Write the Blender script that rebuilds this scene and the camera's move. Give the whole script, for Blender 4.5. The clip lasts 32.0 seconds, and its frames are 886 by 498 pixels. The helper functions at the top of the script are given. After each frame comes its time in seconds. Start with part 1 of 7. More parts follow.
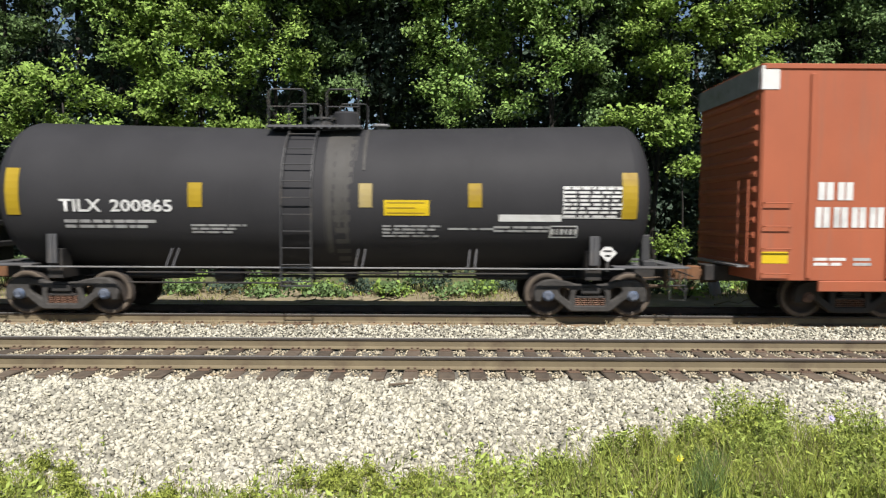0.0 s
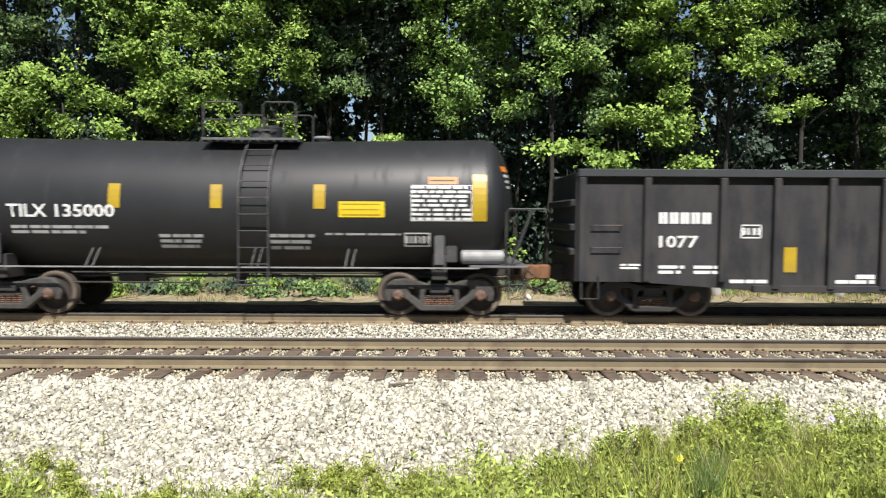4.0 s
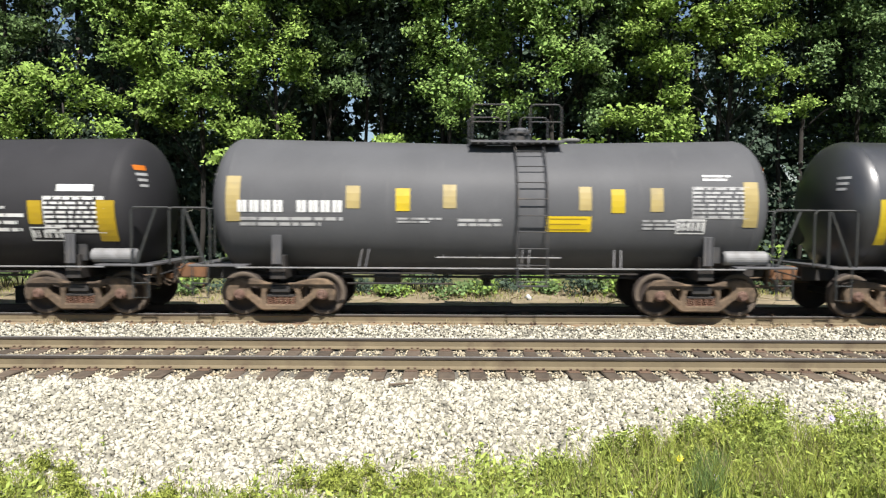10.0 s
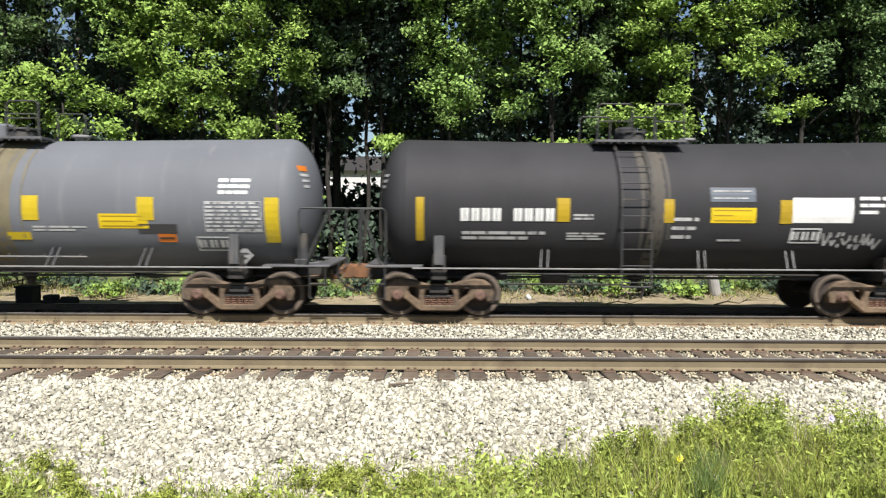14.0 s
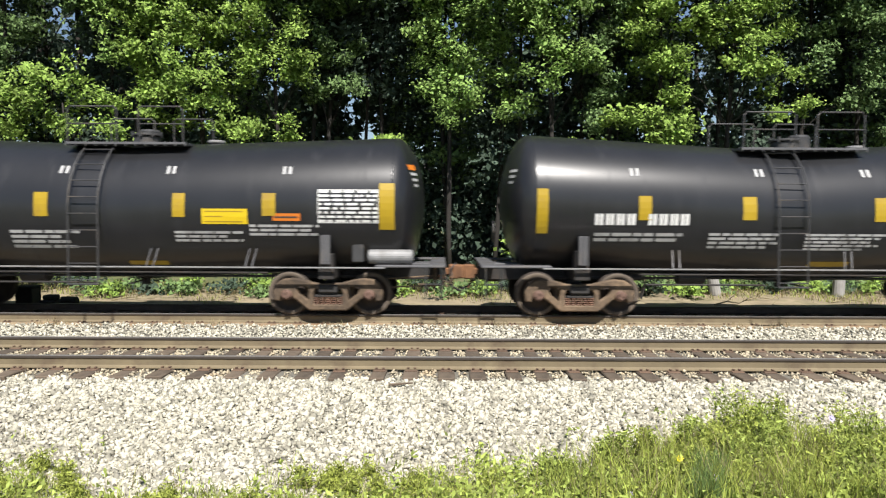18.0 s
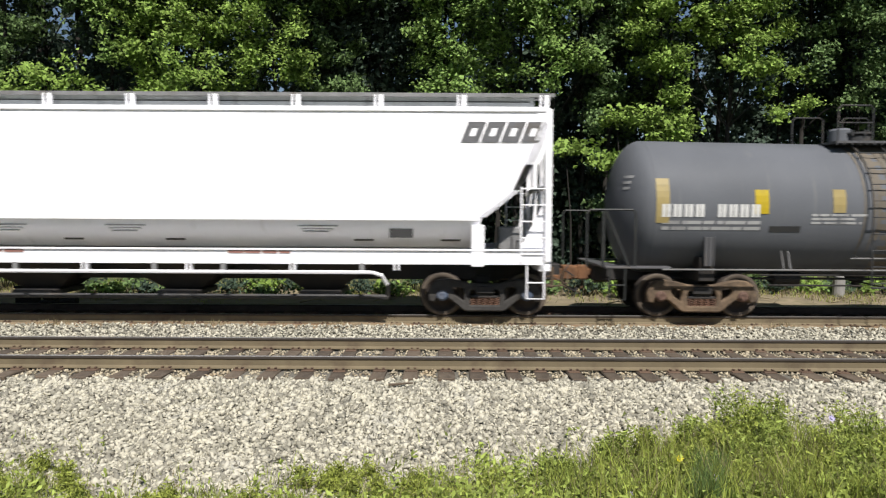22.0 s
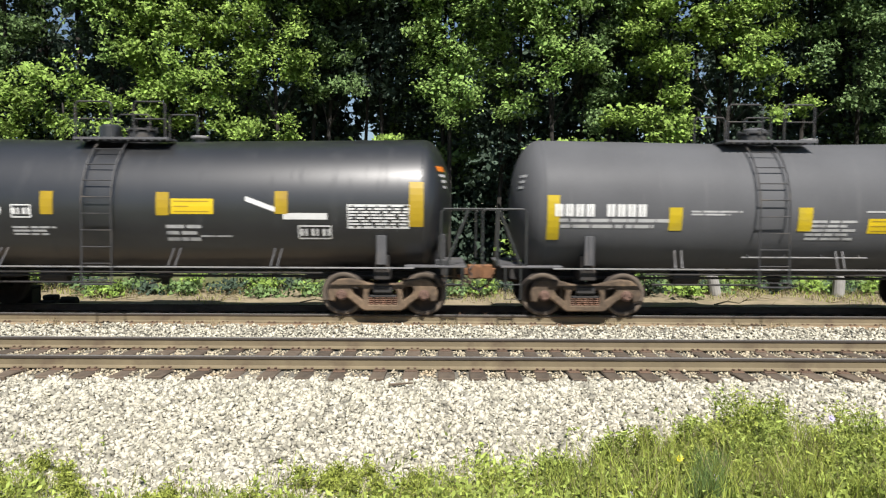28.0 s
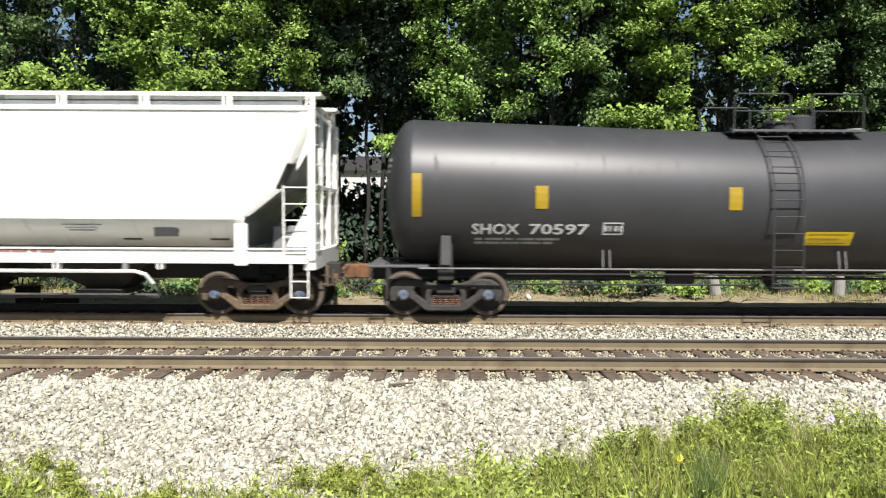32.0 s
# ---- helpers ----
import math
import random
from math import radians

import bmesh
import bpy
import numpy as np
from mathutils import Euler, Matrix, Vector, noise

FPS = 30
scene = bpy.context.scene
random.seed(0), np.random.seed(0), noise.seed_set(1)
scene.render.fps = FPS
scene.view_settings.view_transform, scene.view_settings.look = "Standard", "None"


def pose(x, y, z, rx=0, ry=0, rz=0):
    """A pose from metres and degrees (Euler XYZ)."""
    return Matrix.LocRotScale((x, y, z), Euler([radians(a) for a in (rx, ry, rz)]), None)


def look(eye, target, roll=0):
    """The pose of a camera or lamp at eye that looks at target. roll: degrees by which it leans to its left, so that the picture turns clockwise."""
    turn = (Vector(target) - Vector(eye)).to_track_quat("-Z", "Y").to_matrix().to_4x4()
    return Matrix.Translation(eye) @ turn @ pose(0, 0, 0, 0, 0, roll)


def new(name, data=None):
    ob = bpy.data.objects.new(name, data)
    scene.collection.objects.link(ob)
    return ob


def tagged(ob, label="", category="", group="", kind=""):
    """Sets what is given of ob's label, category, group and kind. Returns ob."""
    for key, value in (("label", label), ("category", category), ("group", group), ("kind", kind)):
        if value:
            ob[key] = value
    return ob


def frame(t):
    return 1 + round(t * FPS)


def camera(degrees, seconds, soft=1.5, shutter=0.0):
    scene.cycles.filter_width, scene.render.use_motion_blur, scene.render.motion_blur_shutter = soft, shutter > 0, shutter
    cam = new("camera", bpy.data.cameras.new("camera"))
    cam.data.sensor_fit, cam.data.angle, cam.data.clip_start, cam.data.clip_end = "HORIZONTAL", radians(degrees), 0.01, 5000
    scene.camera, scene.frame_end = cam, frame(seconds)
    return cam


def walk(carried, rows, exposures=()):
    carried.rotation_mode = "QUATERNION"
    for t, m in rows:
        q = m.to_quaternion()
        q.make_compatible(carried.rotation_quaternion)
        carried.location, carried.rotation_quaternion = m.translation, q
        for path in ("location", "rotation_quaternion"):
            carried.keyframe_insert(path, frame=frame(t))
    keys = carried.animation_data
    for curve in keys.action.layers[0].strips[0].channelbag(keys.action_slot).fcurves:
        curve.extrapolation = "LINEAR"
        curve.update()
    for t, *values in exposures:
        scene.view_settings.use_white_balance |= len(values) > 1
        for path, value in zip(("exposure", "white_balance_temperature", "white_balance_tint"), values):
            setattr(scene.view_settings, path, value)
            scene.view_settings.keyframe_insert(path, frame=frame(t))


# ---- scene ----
# Layout: x along the rails (trains run to +x), y away from the camera, z up from the tops of the ties.
SPEED = 7.543          # the train's pace, metres a second
RAIL = 0.19            # height of the rail heads
Y_NEAR, Y_FAR = 10.735, 15.009   # centre lines of the two tracks

cam = camera(67.25, 32.0, soft=1.2, shutter=0.27)
STAND = pose(0, 0, 2.333, 90 - 2.919, 0, -0.104) @ pose(0, 0, 0, 0, 0, 0.29)
walk(cam, [(0, STAND), (32, STAND)], exposures=[(0, 0.59, 6500, 11), (1.0, 0.72, 6500, 11), (2.0, 0.90, 6500, 11), (5.0, 0.89, 6500, 11), (20.5, 0.88, 6500, 11), (21.5, 0.78, 6500, 11), (22.0, 0.27, 6500, 11), (22.5, -0.34, 6460, 12), (23.0, -0.58, 6420, 14), (23.5, -0.74, 6400, 14), (24.2, -0.74, 6400, 14), (25.0, 0.00, 6350, 12), (25.5, 0.36, 6450, 12), (27.0, 0.72, 6500, 11), (30.0, 0.78, 6500, 11), (32, 0.84, 6500, 11)])

# ---- daylight: clear sky, high sun behind the camera and a little to the right ----
SUN = Vector((0.10, -0.60, 0.80)).normalized()
world = bpy.data.worlds.new("sky")
scene.world = world
world.use_nodes = True
sky = world.node_tree.nodes.new("ShaderNodeTexSky")
sky.sky_type, sky.sun_disc = "NISHITA", False
sky.sun_elevation, sky.sun_rotation = math.asin(SUN.z), math.atan2(SUN.x, SUN.y)
sky.air_density, sky.dust_density = 1.0, 0.6
backing = world.node_tree.nodes["Background"]
backing.inputs["Strength"].default_value = 0.057
world.node_tree.links.new(sky.outputs["Color"], backing.inputs["Color"])
sun = new("sun", bpy.data.lights.new("sun", "SUN"))
sun.data.energy, sun.data.angle, sun.data.color = 5.0, radians(0.53), (1.0, 0.96, 0.90)
sun.matrix_world = look(SUN * 60, (0, 0, 0))


# ---- materials ----
def rgb(c):
    return (c[0], c[1], c[2], 1.0)


def mat(name, col, rough=0.6, metal=0.0, vary=0.25, size=1.2, grain=40.0, bump=0.15, dirt=None, amount=0.0, streak=1.0,
        island=0.0, one=0.0, coat=0.0, coat_rough=0.15, leaf=0.0, spec=0.5):
    """A surface with variation at two scales, optional dirt (streak > 1 draws it out downwards) and shifts per piece."""
    m = bpy.data.materials.new(name)
    m.use_nodes = True
    n, l = m.node_tree.nodes, m.node_tree.links
    b = n["Principled BSDF"]
    b.inputs["Roughness"].default_value, b.inputs["Metallic"].default_value = rough, metal
    b.inputs["Coat Weight"].default_value = coat
    b.inputs["Coat Roughness"].default_value = coat_rough
    b.inputs["Specular IOR Level"].default_value = spec
    co = n.new("ShaderNodeTexCoord")
    big = n.new("ShaderNodeTexNoise")
    big.inputs["Scale"].default_value, big.inputs["Detail"].default_value = size, 5
    fine = n.new("ShaderNodeTexNoise")
    fine.inputs["Scale"].default_value, fine.inputs["Detail"].default_value = grain, 3
    for t in (big, fine):
        l.new(co.outputs["Object"], t.inputs["Vector"])
    add = n.new("ShaderNodeMath")
    add.operation = "MULTIPLY_ADD"
    add.inputs[1].default_value = 0.4
    l.new(fine.outputs["Fac"], add.inputs[0])
    l.new(big.outputs["Fac"], add.inputs[2])
    factor = add.outputs[0]
    if island or one:
        pick = n.new("ShaderNodeNewGeometry").outputs["Random Per Island"] if island else n.new("ShaderNodeObjectInfo").outputs["Random"]
        more = n.new("ShaderNodeMath")
        more.operation = "MULTIPLY_ADD"
        more.inputs[1].default_value = island or one
        l.new(pick, more.inputs[0])
        l.new(factor, more.inputs[2])
        less = n.new("ShaderNodeMath")
        less.operation = "SUBTRACT"
        less.inputs[1].default_value = 0.5 * (island or one)
        l.new(more.outputs[0], less.inputs[0])
        factor = less.outputs[0]
    ramp = n.new("ShaderNodeMapRange")
    ramp.inputs["From Min"].default_value, ramp.inputs["From Max"].default_value = 0.35, 1.05
    ramp.inputs["To Min"].default_value, ramp.inputs["To Max"].default_value = 1 - vary, 1 + vary
    l.new(factor, ramp.inputs["Value"])
    tone = n.new("ShaderNodeVectorMath")
    tone.operation = "SCALE"
    tone.inputs[0].default_value = col[:3]
    l.new(ramp.outputs["Result"], tone.inputs["Scale"])
    out = tone.outputs["Vector"]
    if dirt:
        place = n.new("ShaderNodeMapping")
        place.inputs["Scale"].default_value = (streak * 1.6, 1.6, 1.6 / streak)
        l.new(co.outputs["Object"], place.inputs["Vector"])
        spots = n.new("ShaderNodeTexNoise")
        spots.inputs["Scale"].default_value, spots.inputs["Detail"].default_value, spots.inputs["Roughness"].default_value = 1.0, 8, 0.65
        l.new(place.outputs["Vector"], spots.inputs["Vector"])
        cut = n.new("ShaderNodeMapRange")
        cut.inputs["From Min"].default_value, cut.inputs["From Max"].default_value = 0.62 - 0.35 * amount, 0.85 - 0.2 * amount
        l.new(spots.outputs["Fac"], cut.inputs["Value"])
        mix = n.new("ShaderNodeMix")
        mix.data_type = "RGBA"
        mix.inputs[7].default_value = rgb(dirt)
        l.new(cut.outputs["Result"], mix.inputs[0])
        l.new(out, mix.inputs[6])
        out = mix.outputs[2]
        hard = n.new("ShaderNodeMapRange")
        hard.inputs["To Min"].default_value, hard.inputs["To Max"].default_value = rough, min(1.0, rough + 0.35)
        l.new(cut.outputs["Result"], hard.inputs["Value"])
        l.new(hard.outputs["Result"], b.inputs["Roughness"])
    l.new(out, b.inputs["Base Color"])
    if bump:
        bn = n.new("ShaderNodeBump")
        bn.inputs["Strength"].default_value, bn.inputs["Distance"].default_value = bump, 0.01
        l.new(fine.outputs["Fac"], bn.inputs["Height"])
        l.new(bn.outputs["Normal"], b.inputs["Normal"])
    if leaf:
        glow = n.new("ShaderNodeBsdfTranslucent")
        l.new(out, glow.inputs["Color"])
        both = n.new("ShaderNodeMixShader")
        both.inputs["Fac"].default_value = leaf
        l.new(b.outputs["BSDF"], both.inputs[1])
        l.new(glow.outputs["BSDF"], both.inputs[2])
        l.new(both.outputs["Shader"], n["Material Output"].inputs["Surface"])
    return m


DUST = (0.104, 0.085, 0.065)
M_STONE = mat("limestone", (0.386, 0.364, 0.290), 0.9, vary=0.39, size=1.6, grain=60, island=1.15, dirt=(0.364, 0.3575, 0.3315), amount=0.12)
M_CRIB = mat("dusty limestone", (0.37, 0.32, 0.225), 0.9, vary=0.36, size=1.6, grain=60, island=1.0, dirt=(0.30, 0.20, 0.11), amount=0.22)
# Set darker than the stone, to put shade into the gaps between stones.
M_BED = mat("ballast bed", (0.13, 0.12, 0.097), 0.95, vary=0.35, size=25, grain=60, bump=1.0)
M_SOIL = mat("dry soil", (0.225, 0.184, 0.118), 0.95, vary=0.4, size=2, grain=30, bump=0.8, dirt=(0.091, 0.0975, 0.0325), amount=0.3)
M_TURF = mat("turf", (0.085, 0.098, 0.034), 0.95, vary=0.5, size=3, grain=40, bump=0.8, dirt=(0.17, 0.14, 0.085), amount=0.3)
M_SAND = mat("rusty sandy dirt", (0.247, 0.1885, 0.117), 0.95, vary=0.5, size=3, grain=35, bump=0.8, dirt=(0.221, 0.117, 0.052), amount=0.4)
# The next two put the passing train's shadow into stone and bed colour.
M_SHADESTONE = mat("stone darkened for the train's shadow", (0.1105, 0.0975, 0.078), 0.9, vary=0.4, size=3, grain=60, island=0.8)
M_SHADEBED = mat("track bed dark for the train's shadow", (0.058, 0.050, 0.040), 0.95, vary=0.5, size=4, grain=40, bump=0.8, dirt=(0.039, 0.0325, 0.026), amount=0.4)
# Head sides painted dark, carrying the shade line under the rail head.
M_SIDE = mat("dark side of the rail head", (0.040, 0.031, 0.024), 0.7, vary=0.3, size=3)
M_TIE = mat("weathered tie wood", (0.088, 0.066, 0.046), 0.9, vary=0.45, size=5, grain=60, bump=0.5, one=0.5, dirt=(0.13, 0.104, 0.078), amount=0.35)
M_RAIL = mat("rusty rail steel", (0.150, 0.119, 0.070), 0.8, 0.0, vary=0.25, size=2, grain=50, bump=0.2, dirt=(0.078, 0.052, 0.03575), amount=0.32)
M_RAILD = mat("dark brown rail steel deepened for shadow", (0.05525, 0.0403, 0.03055), 0.8, vary=0.3, size=2, grain=50, bump=0.2, dirt=(0.0325, 0.026, 0.0208), amount=0.4)
M_HEAD = mat("worn rail head", (0.40, 0.40, 0.39), 0.3, 0.6, vary=0.15, size=3, grain=60, bump=0.04)
M_PLATE = mat("rusty tie plate", (0.104, 0.065, 0.04225), 0.85, vary=0.3, one=0.4)
M_BLACK = mat("satin black paint", (0.0135, 0.0138, 0.0150), 0.5, vary=0.3, size=0.8, bump=0.02, dirt=(0.0169, 0.01755, 0.0195), amount=0.2, streak=3, coat=0.15, coat_rough=0.40, spec=0.3)
M_GLOSS = mat("glossy black paint", (0.013, 0.0136, 0.0155), 0.42, vary=0.3, size=0.8, bump=0.012, dirt=(0.0175, 0.018, 0.021), amount=0.2, streak=3, coat=0.65, coat_rough=0.26, spec=0.2)
M_DUSTY = mat("dusty gloss black paint", (0.030, 0.0308, 0.0335), 0.46, vary=0.3, size=0.8, bump=0.012, dirt=(0.036, 0.0365, 0.039), amount=0.2, streak=3, coat=0.6, coat_rough=0.27, spec=0.6)
M_SHEEN = mat("polished black paint", (0.0095, 0.0105, 0.012), 0.5, vary=0.3, size=0.8, bump=0.012, dirt=(0.016, 0.017, 0.019), amount=0.2, streak=3, coat=1.0, coat_rough=0.30, spec=0.5)
M_SATIN = mat("dulled black paint", (0.034, 0.0342, 0.0365), 0.45, vary=0.2, size=0.8, bump=0.03, dirt=(0.044, 0.044, 0.046), amount=0.1, streak=4, spec=0.5)
M_MATTE = mat("weathered black paint", (0.032, 0.0316, 0.034), 0.62, vary=0.2, size=0.8, bump=0.04, dirt=(0.045, 0.044, 0.045), amount=0.08, streak=4, coat=0.0, coat_rough=0.5, spec=0.12)
M_DARK = mat("charcoal paint", (0.0415, 0.0435, 0.0465), 0.5, vary=0.2, size=0.8, bump=0.05, dirt=(0.0585, 0.06175, 0.06175), amount=0.10, streak=4, spec=0.12)
M_GREY = mat("weathered grey paint", (0.086, 0.0875, 0.092), 0.5, vary=0.18, size=0.7, bump=0.05, dirt=(0.112, 0.112, 0.114), amount=0.10, streak=4, spec=0.1)
M_LIGHT = mat("pale grey paint", (0.1202, 0.1268, 0.1398), 0.5, vary=0.15, size=0.7, bump=0.05, dirt=(0.1755, 0.1755, 0.1755), amount=0.10, streak=4, spec=0.1)
M_RUSTY = mat("rust-brown spill", (0.128, 0.110, 0.086), 0.75, vary=0.3, size=2, bump=0.1, dirt=(0.155, 0.128, 0.096), amount=0.35, streak=5)
M_FADE = mat("dusty spill", (0.056, 0.050, 0.041), 0.75, vary=0.3, size=2, bump=0.1, dirt=(0.082, 0.072, 0.058), amount=0.4, streak=5)
M_HAZE = mat("thin dusty haze", (0.044, 0.0415, 0.038), 0.7, vary=0.3, size=2, bump=0.05, dirt=(0.060, 0.055, 0.048), amount=0.3, streak=5)
M_OLIVE = mat("yellowed spill", (0.13, 0.1105, 0.065), 0.75, vary=0.3, size=2, bump=0.1, dirt=(0.091, 0.091, 0.091), amount=0.4, streak=5)
M_UNDER = mat("grimy and shaded black", (0.020, 0.0182, 0.0172), 0.75, vary=0.4, size=3, dirt=(0.0455, 0.0338, 0.026), amount=0.35)
M_STEEL = mat("dark steel fittings", (0.0325, 0.0325, 0.0338), 0.55, vary=0.3, size=4, dirt=DUST, amount=0.25)
M_PALE = mat("grey for scuffed steel and shade", (0.19, 0.19, 0.19), 0.5, vary=0.3, size=4, dirt=DUST, amount=0.25)
M_TRUCK = mat("rust-brown cast steel", (0.135, 0.092, 0.056), 0.85, vary=0.6, size=7, grain=30, bump=0.4, one=0.35, dirt=(0.02925, 0.0234, 0.0195), amount=0.72)
M_TRUCKG = mat("grey dusty cast steel", (0.047, 0.0435, 0.040), 0.85, vary=0.5, size=7, grain=30, bump=0.4, one=0.3, dirt=(0.026, 0.0234, 0.02145), amount=0.6)
# Disc darkened for the side frame's shade, rim lightened as if sunlit.
M_WHEEL = mat("shade-dark brown wheel steel", (0.028, 0.020, 0.016), 0.8, vary=0.35, size=6, grain=30, dirt=(0.026, 0.02275, 0.0195), amount=0.4)
M_RIM = mat("sun-brightened wheel rim", (0.095, 0.074, 0.055), 0.75, vary=0.5, size=6, grain=30, dirt=(0.05, 0.04, 0.033), amount=0.4)
M_CAPB = mat("blue bearing cap", (0.078, 0.1105, 0.1755), 0.55, vary=0.3, size=8, dirt=(0.13, 0.1235, 0.117), amount=0.4)
M_SPRING = mat("red-brown coil steel", (0.115, 0.058, 0.036), 0.75, vary=0.4, size=8, grain=30, one=0.4)
M_CAPR = mat("rusty bearing cap", (0.1235, 0.0715, 0.052), 0.7, vary=0.3, size=8)
M_COUPLER = mat("orange-rust coupler steel", (0.155, 0.072, 0.031), 0.85, vary=0.4, size=6, grain=30, bump=0.3, dirt=(0.052, 0.0325, 0.02275), amount=0.4)
M_WHITE = mat("white stencil paint", (0.576, 0.576, 0.56), 0.6, vary=0.08, size=5, bump=0.0, dirt=(0.28, 0.272, 0.264), amount=0.2)
M_FAINT = mat("worn white stencil", (0.36, 0.36, 0.3562), 0.7, vary=0.15, size=8, bump=0.0, dirt=(0.09, 0.09, 0.09), amount=0.35)
M_INK = mat("black stencil ink", (0.03, 0.03, 0.03), 0.6, vary=0.1, bump=0.0)
M_OCHRE = mat("olive print on yellow", (0.299, 0.2015, 0.013), 0.6, vary=0.1, bump=0.0)
M_FITTING = mat("worn grey fittings", (0.085, 0.085, 0.09), 0.5, vary=0.3, size=4, dirt=DUST, amount=0.25)
M_RAILING = mat("dull grey-green pipe paint", (0.024, 0.026, 0.025), 0.6, vary=0.3, size=4, dirt=DUST, amount=0.2)
M_REDINK = mat("faded red stencil", (0.2925, 0.143, 0.117), 0.6, vary=0.15, bump=0.0)
M_YELLOW = mat("yellow reflective sheet", (0.325, 0.220, 0.010), 0.42, vary=0.12, size=4, bump=0.0, one=0.3, dirt=(0.221, 0.1365, 0.026), amount=0.3)
M_LEMON = mat("lemon reflective sheet", (0.416, 0.3055, 0.0104), 0.42, vary=0.12, size=4, bump=0.0, one=0.3, dirt=(0.273, 0.221, 0.039), amount=0.3)
M_FADED = mat("faded yellow sheet", (0.299, 0.234, 0.091), 0.5, vary=0.15, size=4, bump=0.0, one=0.3, dirt=(0.221, 0.1885, 0.117), amount=0.3)
M_SIGN = mat("yellow warning panel", (0.5525, 0.39, 0.0065), 0.5, vary=0.08, size=4, bump=0.0)
M_ORANGE = mat("orange panel", (0.52, 0.143, 0.013), 0.5, vary=0.1, size=4, bump=0.0)
M_PANEL = mat("grey-blue patch", (0.0845, 0.0975, 0.117), 0.5, vary=0.15, bump=0.0)
M_HOPPER = mat("white hopper paint", (0.92, 0.915, 0.945), 0.5, vary=0.05, size=0.6, bump=0.03, dirt=(0.7, 0.69, 0.69), amount=0.1, streak=4)
M_HOPPER2 = mat("off-white hopper paint", (0.8, 0.79, 0.75), 0.5, vary=0.06, size=0.6, bump=0.03, dirt=(0.58, 0.55, 0.48), amount=0.2, streak=4)
M_WALK = mat("dull grey hatch paint", (0.42, 0.44, 0.44), 0.6, vary=0.15, size=1.5, bump=0.05, dirt=(0.1625, 0.1625, 0.1625), amount=0.25, streak=3)
M_BOXCAR = mat("faded boxcar red", (0.315, 0.083, 0.035), 0.65, vary=0.15, size=0.8, bump=0.05, dirt=(0.25, 0.10, 0.06), amount=0.3, streak=4)
M_GOND = mat("gondola dark paint", (0.026, 0.026, 0.0286), 0.6, vary=0.5, size=0.9, bump=0.12, dirt=(0.052, 0.048, 0.045), amount=0.6, streak=1.6, spec=0.15)
M_BARK = mat("grey-brown bark", (0.024, 0.021, 0.018), 0.95, vary=0.4, size=4, grain=25, bump=0.9)
# Sunlit edge and shaded depth of the wood are put into these leaf tones.
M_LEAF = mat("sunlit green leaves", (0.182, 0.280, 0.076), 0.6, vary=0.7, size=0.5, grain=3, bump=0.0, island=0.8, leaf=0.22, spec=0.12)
M_LEAFD = mat("shade-dark green leaves", (0.060, 0.088, 0.062), 0.6, vary=0.5, size=0.5, grain=3, bump=0.0, island=0.7, leaf=0.25, spec=0.1)
M_LEAFY = mat("bright yellow-green leaves", (0.212, 0.312, 0.070), 0.6, vary=0.6, size=0.5, grain=3, bump=0.0, island=0.7, leaf=0.25, spec=0.12)
M_LEAFM = mat("mid green leaves", (0.124, 0.192, 0.072), 0.6, vary=0.6, size=0.5, grain=3, bump=0.0, island=0.8, leaf=0.22, spec=0.12)
M_GRASS = mat("fresh grass", (0.270, 0.312, 0.064), 0.6, vary=0.6, size=1.5, grain=5, bump=0.0, island=0.8, leaf=0.24, spec=0.2)
M_WEED = mat("weed leaves", (0.250, 0.310, 0.070), 0.6, vary=0.62, size=1.5, grain=5, bump=0.0, island=0.8, leaf=0.26, spec=0.2)
M_BLADE = mat("deep green blades", (0.125, 0.185, 0.058), 0.55, vary=0.5, size=1.5, grain=5, bump=0.0, island=0.8, leaf=0.25, spec=0.25)
M_STRAW = mat("dry straw", (0.25, 0.21, 0.115), 0.8, vary=0.4, size=2, grain=5, bump=0.0, island=0.7, leaf=0.2)
M_FLOWER = mat("yellow petals", (0.736, 0.64, 0.016), 0.5, vary=0.1, bump=0.0)
M_BLOOM = mat("pale violet petals", (0.36, 0.32, 0.496), 0.6, vary=0.15, bump=0.0)
M_CONCRETE = mat("grey concrete", (0.273, 0.2665, 0.2535), 0.9, vary=0.2, size=4, bump=0.3)
M_HOUSE = mat("white painted wall", (0.50, 0.50, 0.49), 0.7, vary=0.05)
M_PANE = mat("dark window pane", (0.02, 0.025, 0.03), 0.1, vary=0.1)


# ---- building blocks ----
def part(name, bm, material, parent=None, label="", at=None, smooth=False):
    """Links a bmesh as one mesh object under a thing or a part."""
    me = bpy.data.meshes.new(name)
    bm.to_mesh(me)
    bm.free()
    return shared(name, me, material, parent, label, at, smooth)


def shared(name, me, material, parent=None, label="", at=None, smooth=False):
    if material and not me.materials:
        me.materials.append(material)
    if smooth:
        me.polygons.foreach_set("use_smooth", [True] * len(me.polygons))
    ob = new(name, me)
    if parent:
        ob.parent = parent
    if at is not None:
        ob.matrix_basis = at
    return tagged(ob, label)


def box(bm, x0, x1, y0, y1, z0, z1, bevel=0.0):
    r = bmesh.ops.create_cube(bm, size=1, matrix=Matrix.Translation(((x0 + x1) / 2, (y0 + y1) / 2, (z0 + z1) / 2)) @ Matrix.Diagonal((x1 - x0, y1 - y0, z1 - z0, 1)))
    if bevel:
        edges = list({e for v in r["verts"] for e in v.link_edges})
        bmesh.ops.bevel(bm, geom=edges, offset=bevel, segments=1, affect="EDGES", profile=0.5)
    return bm


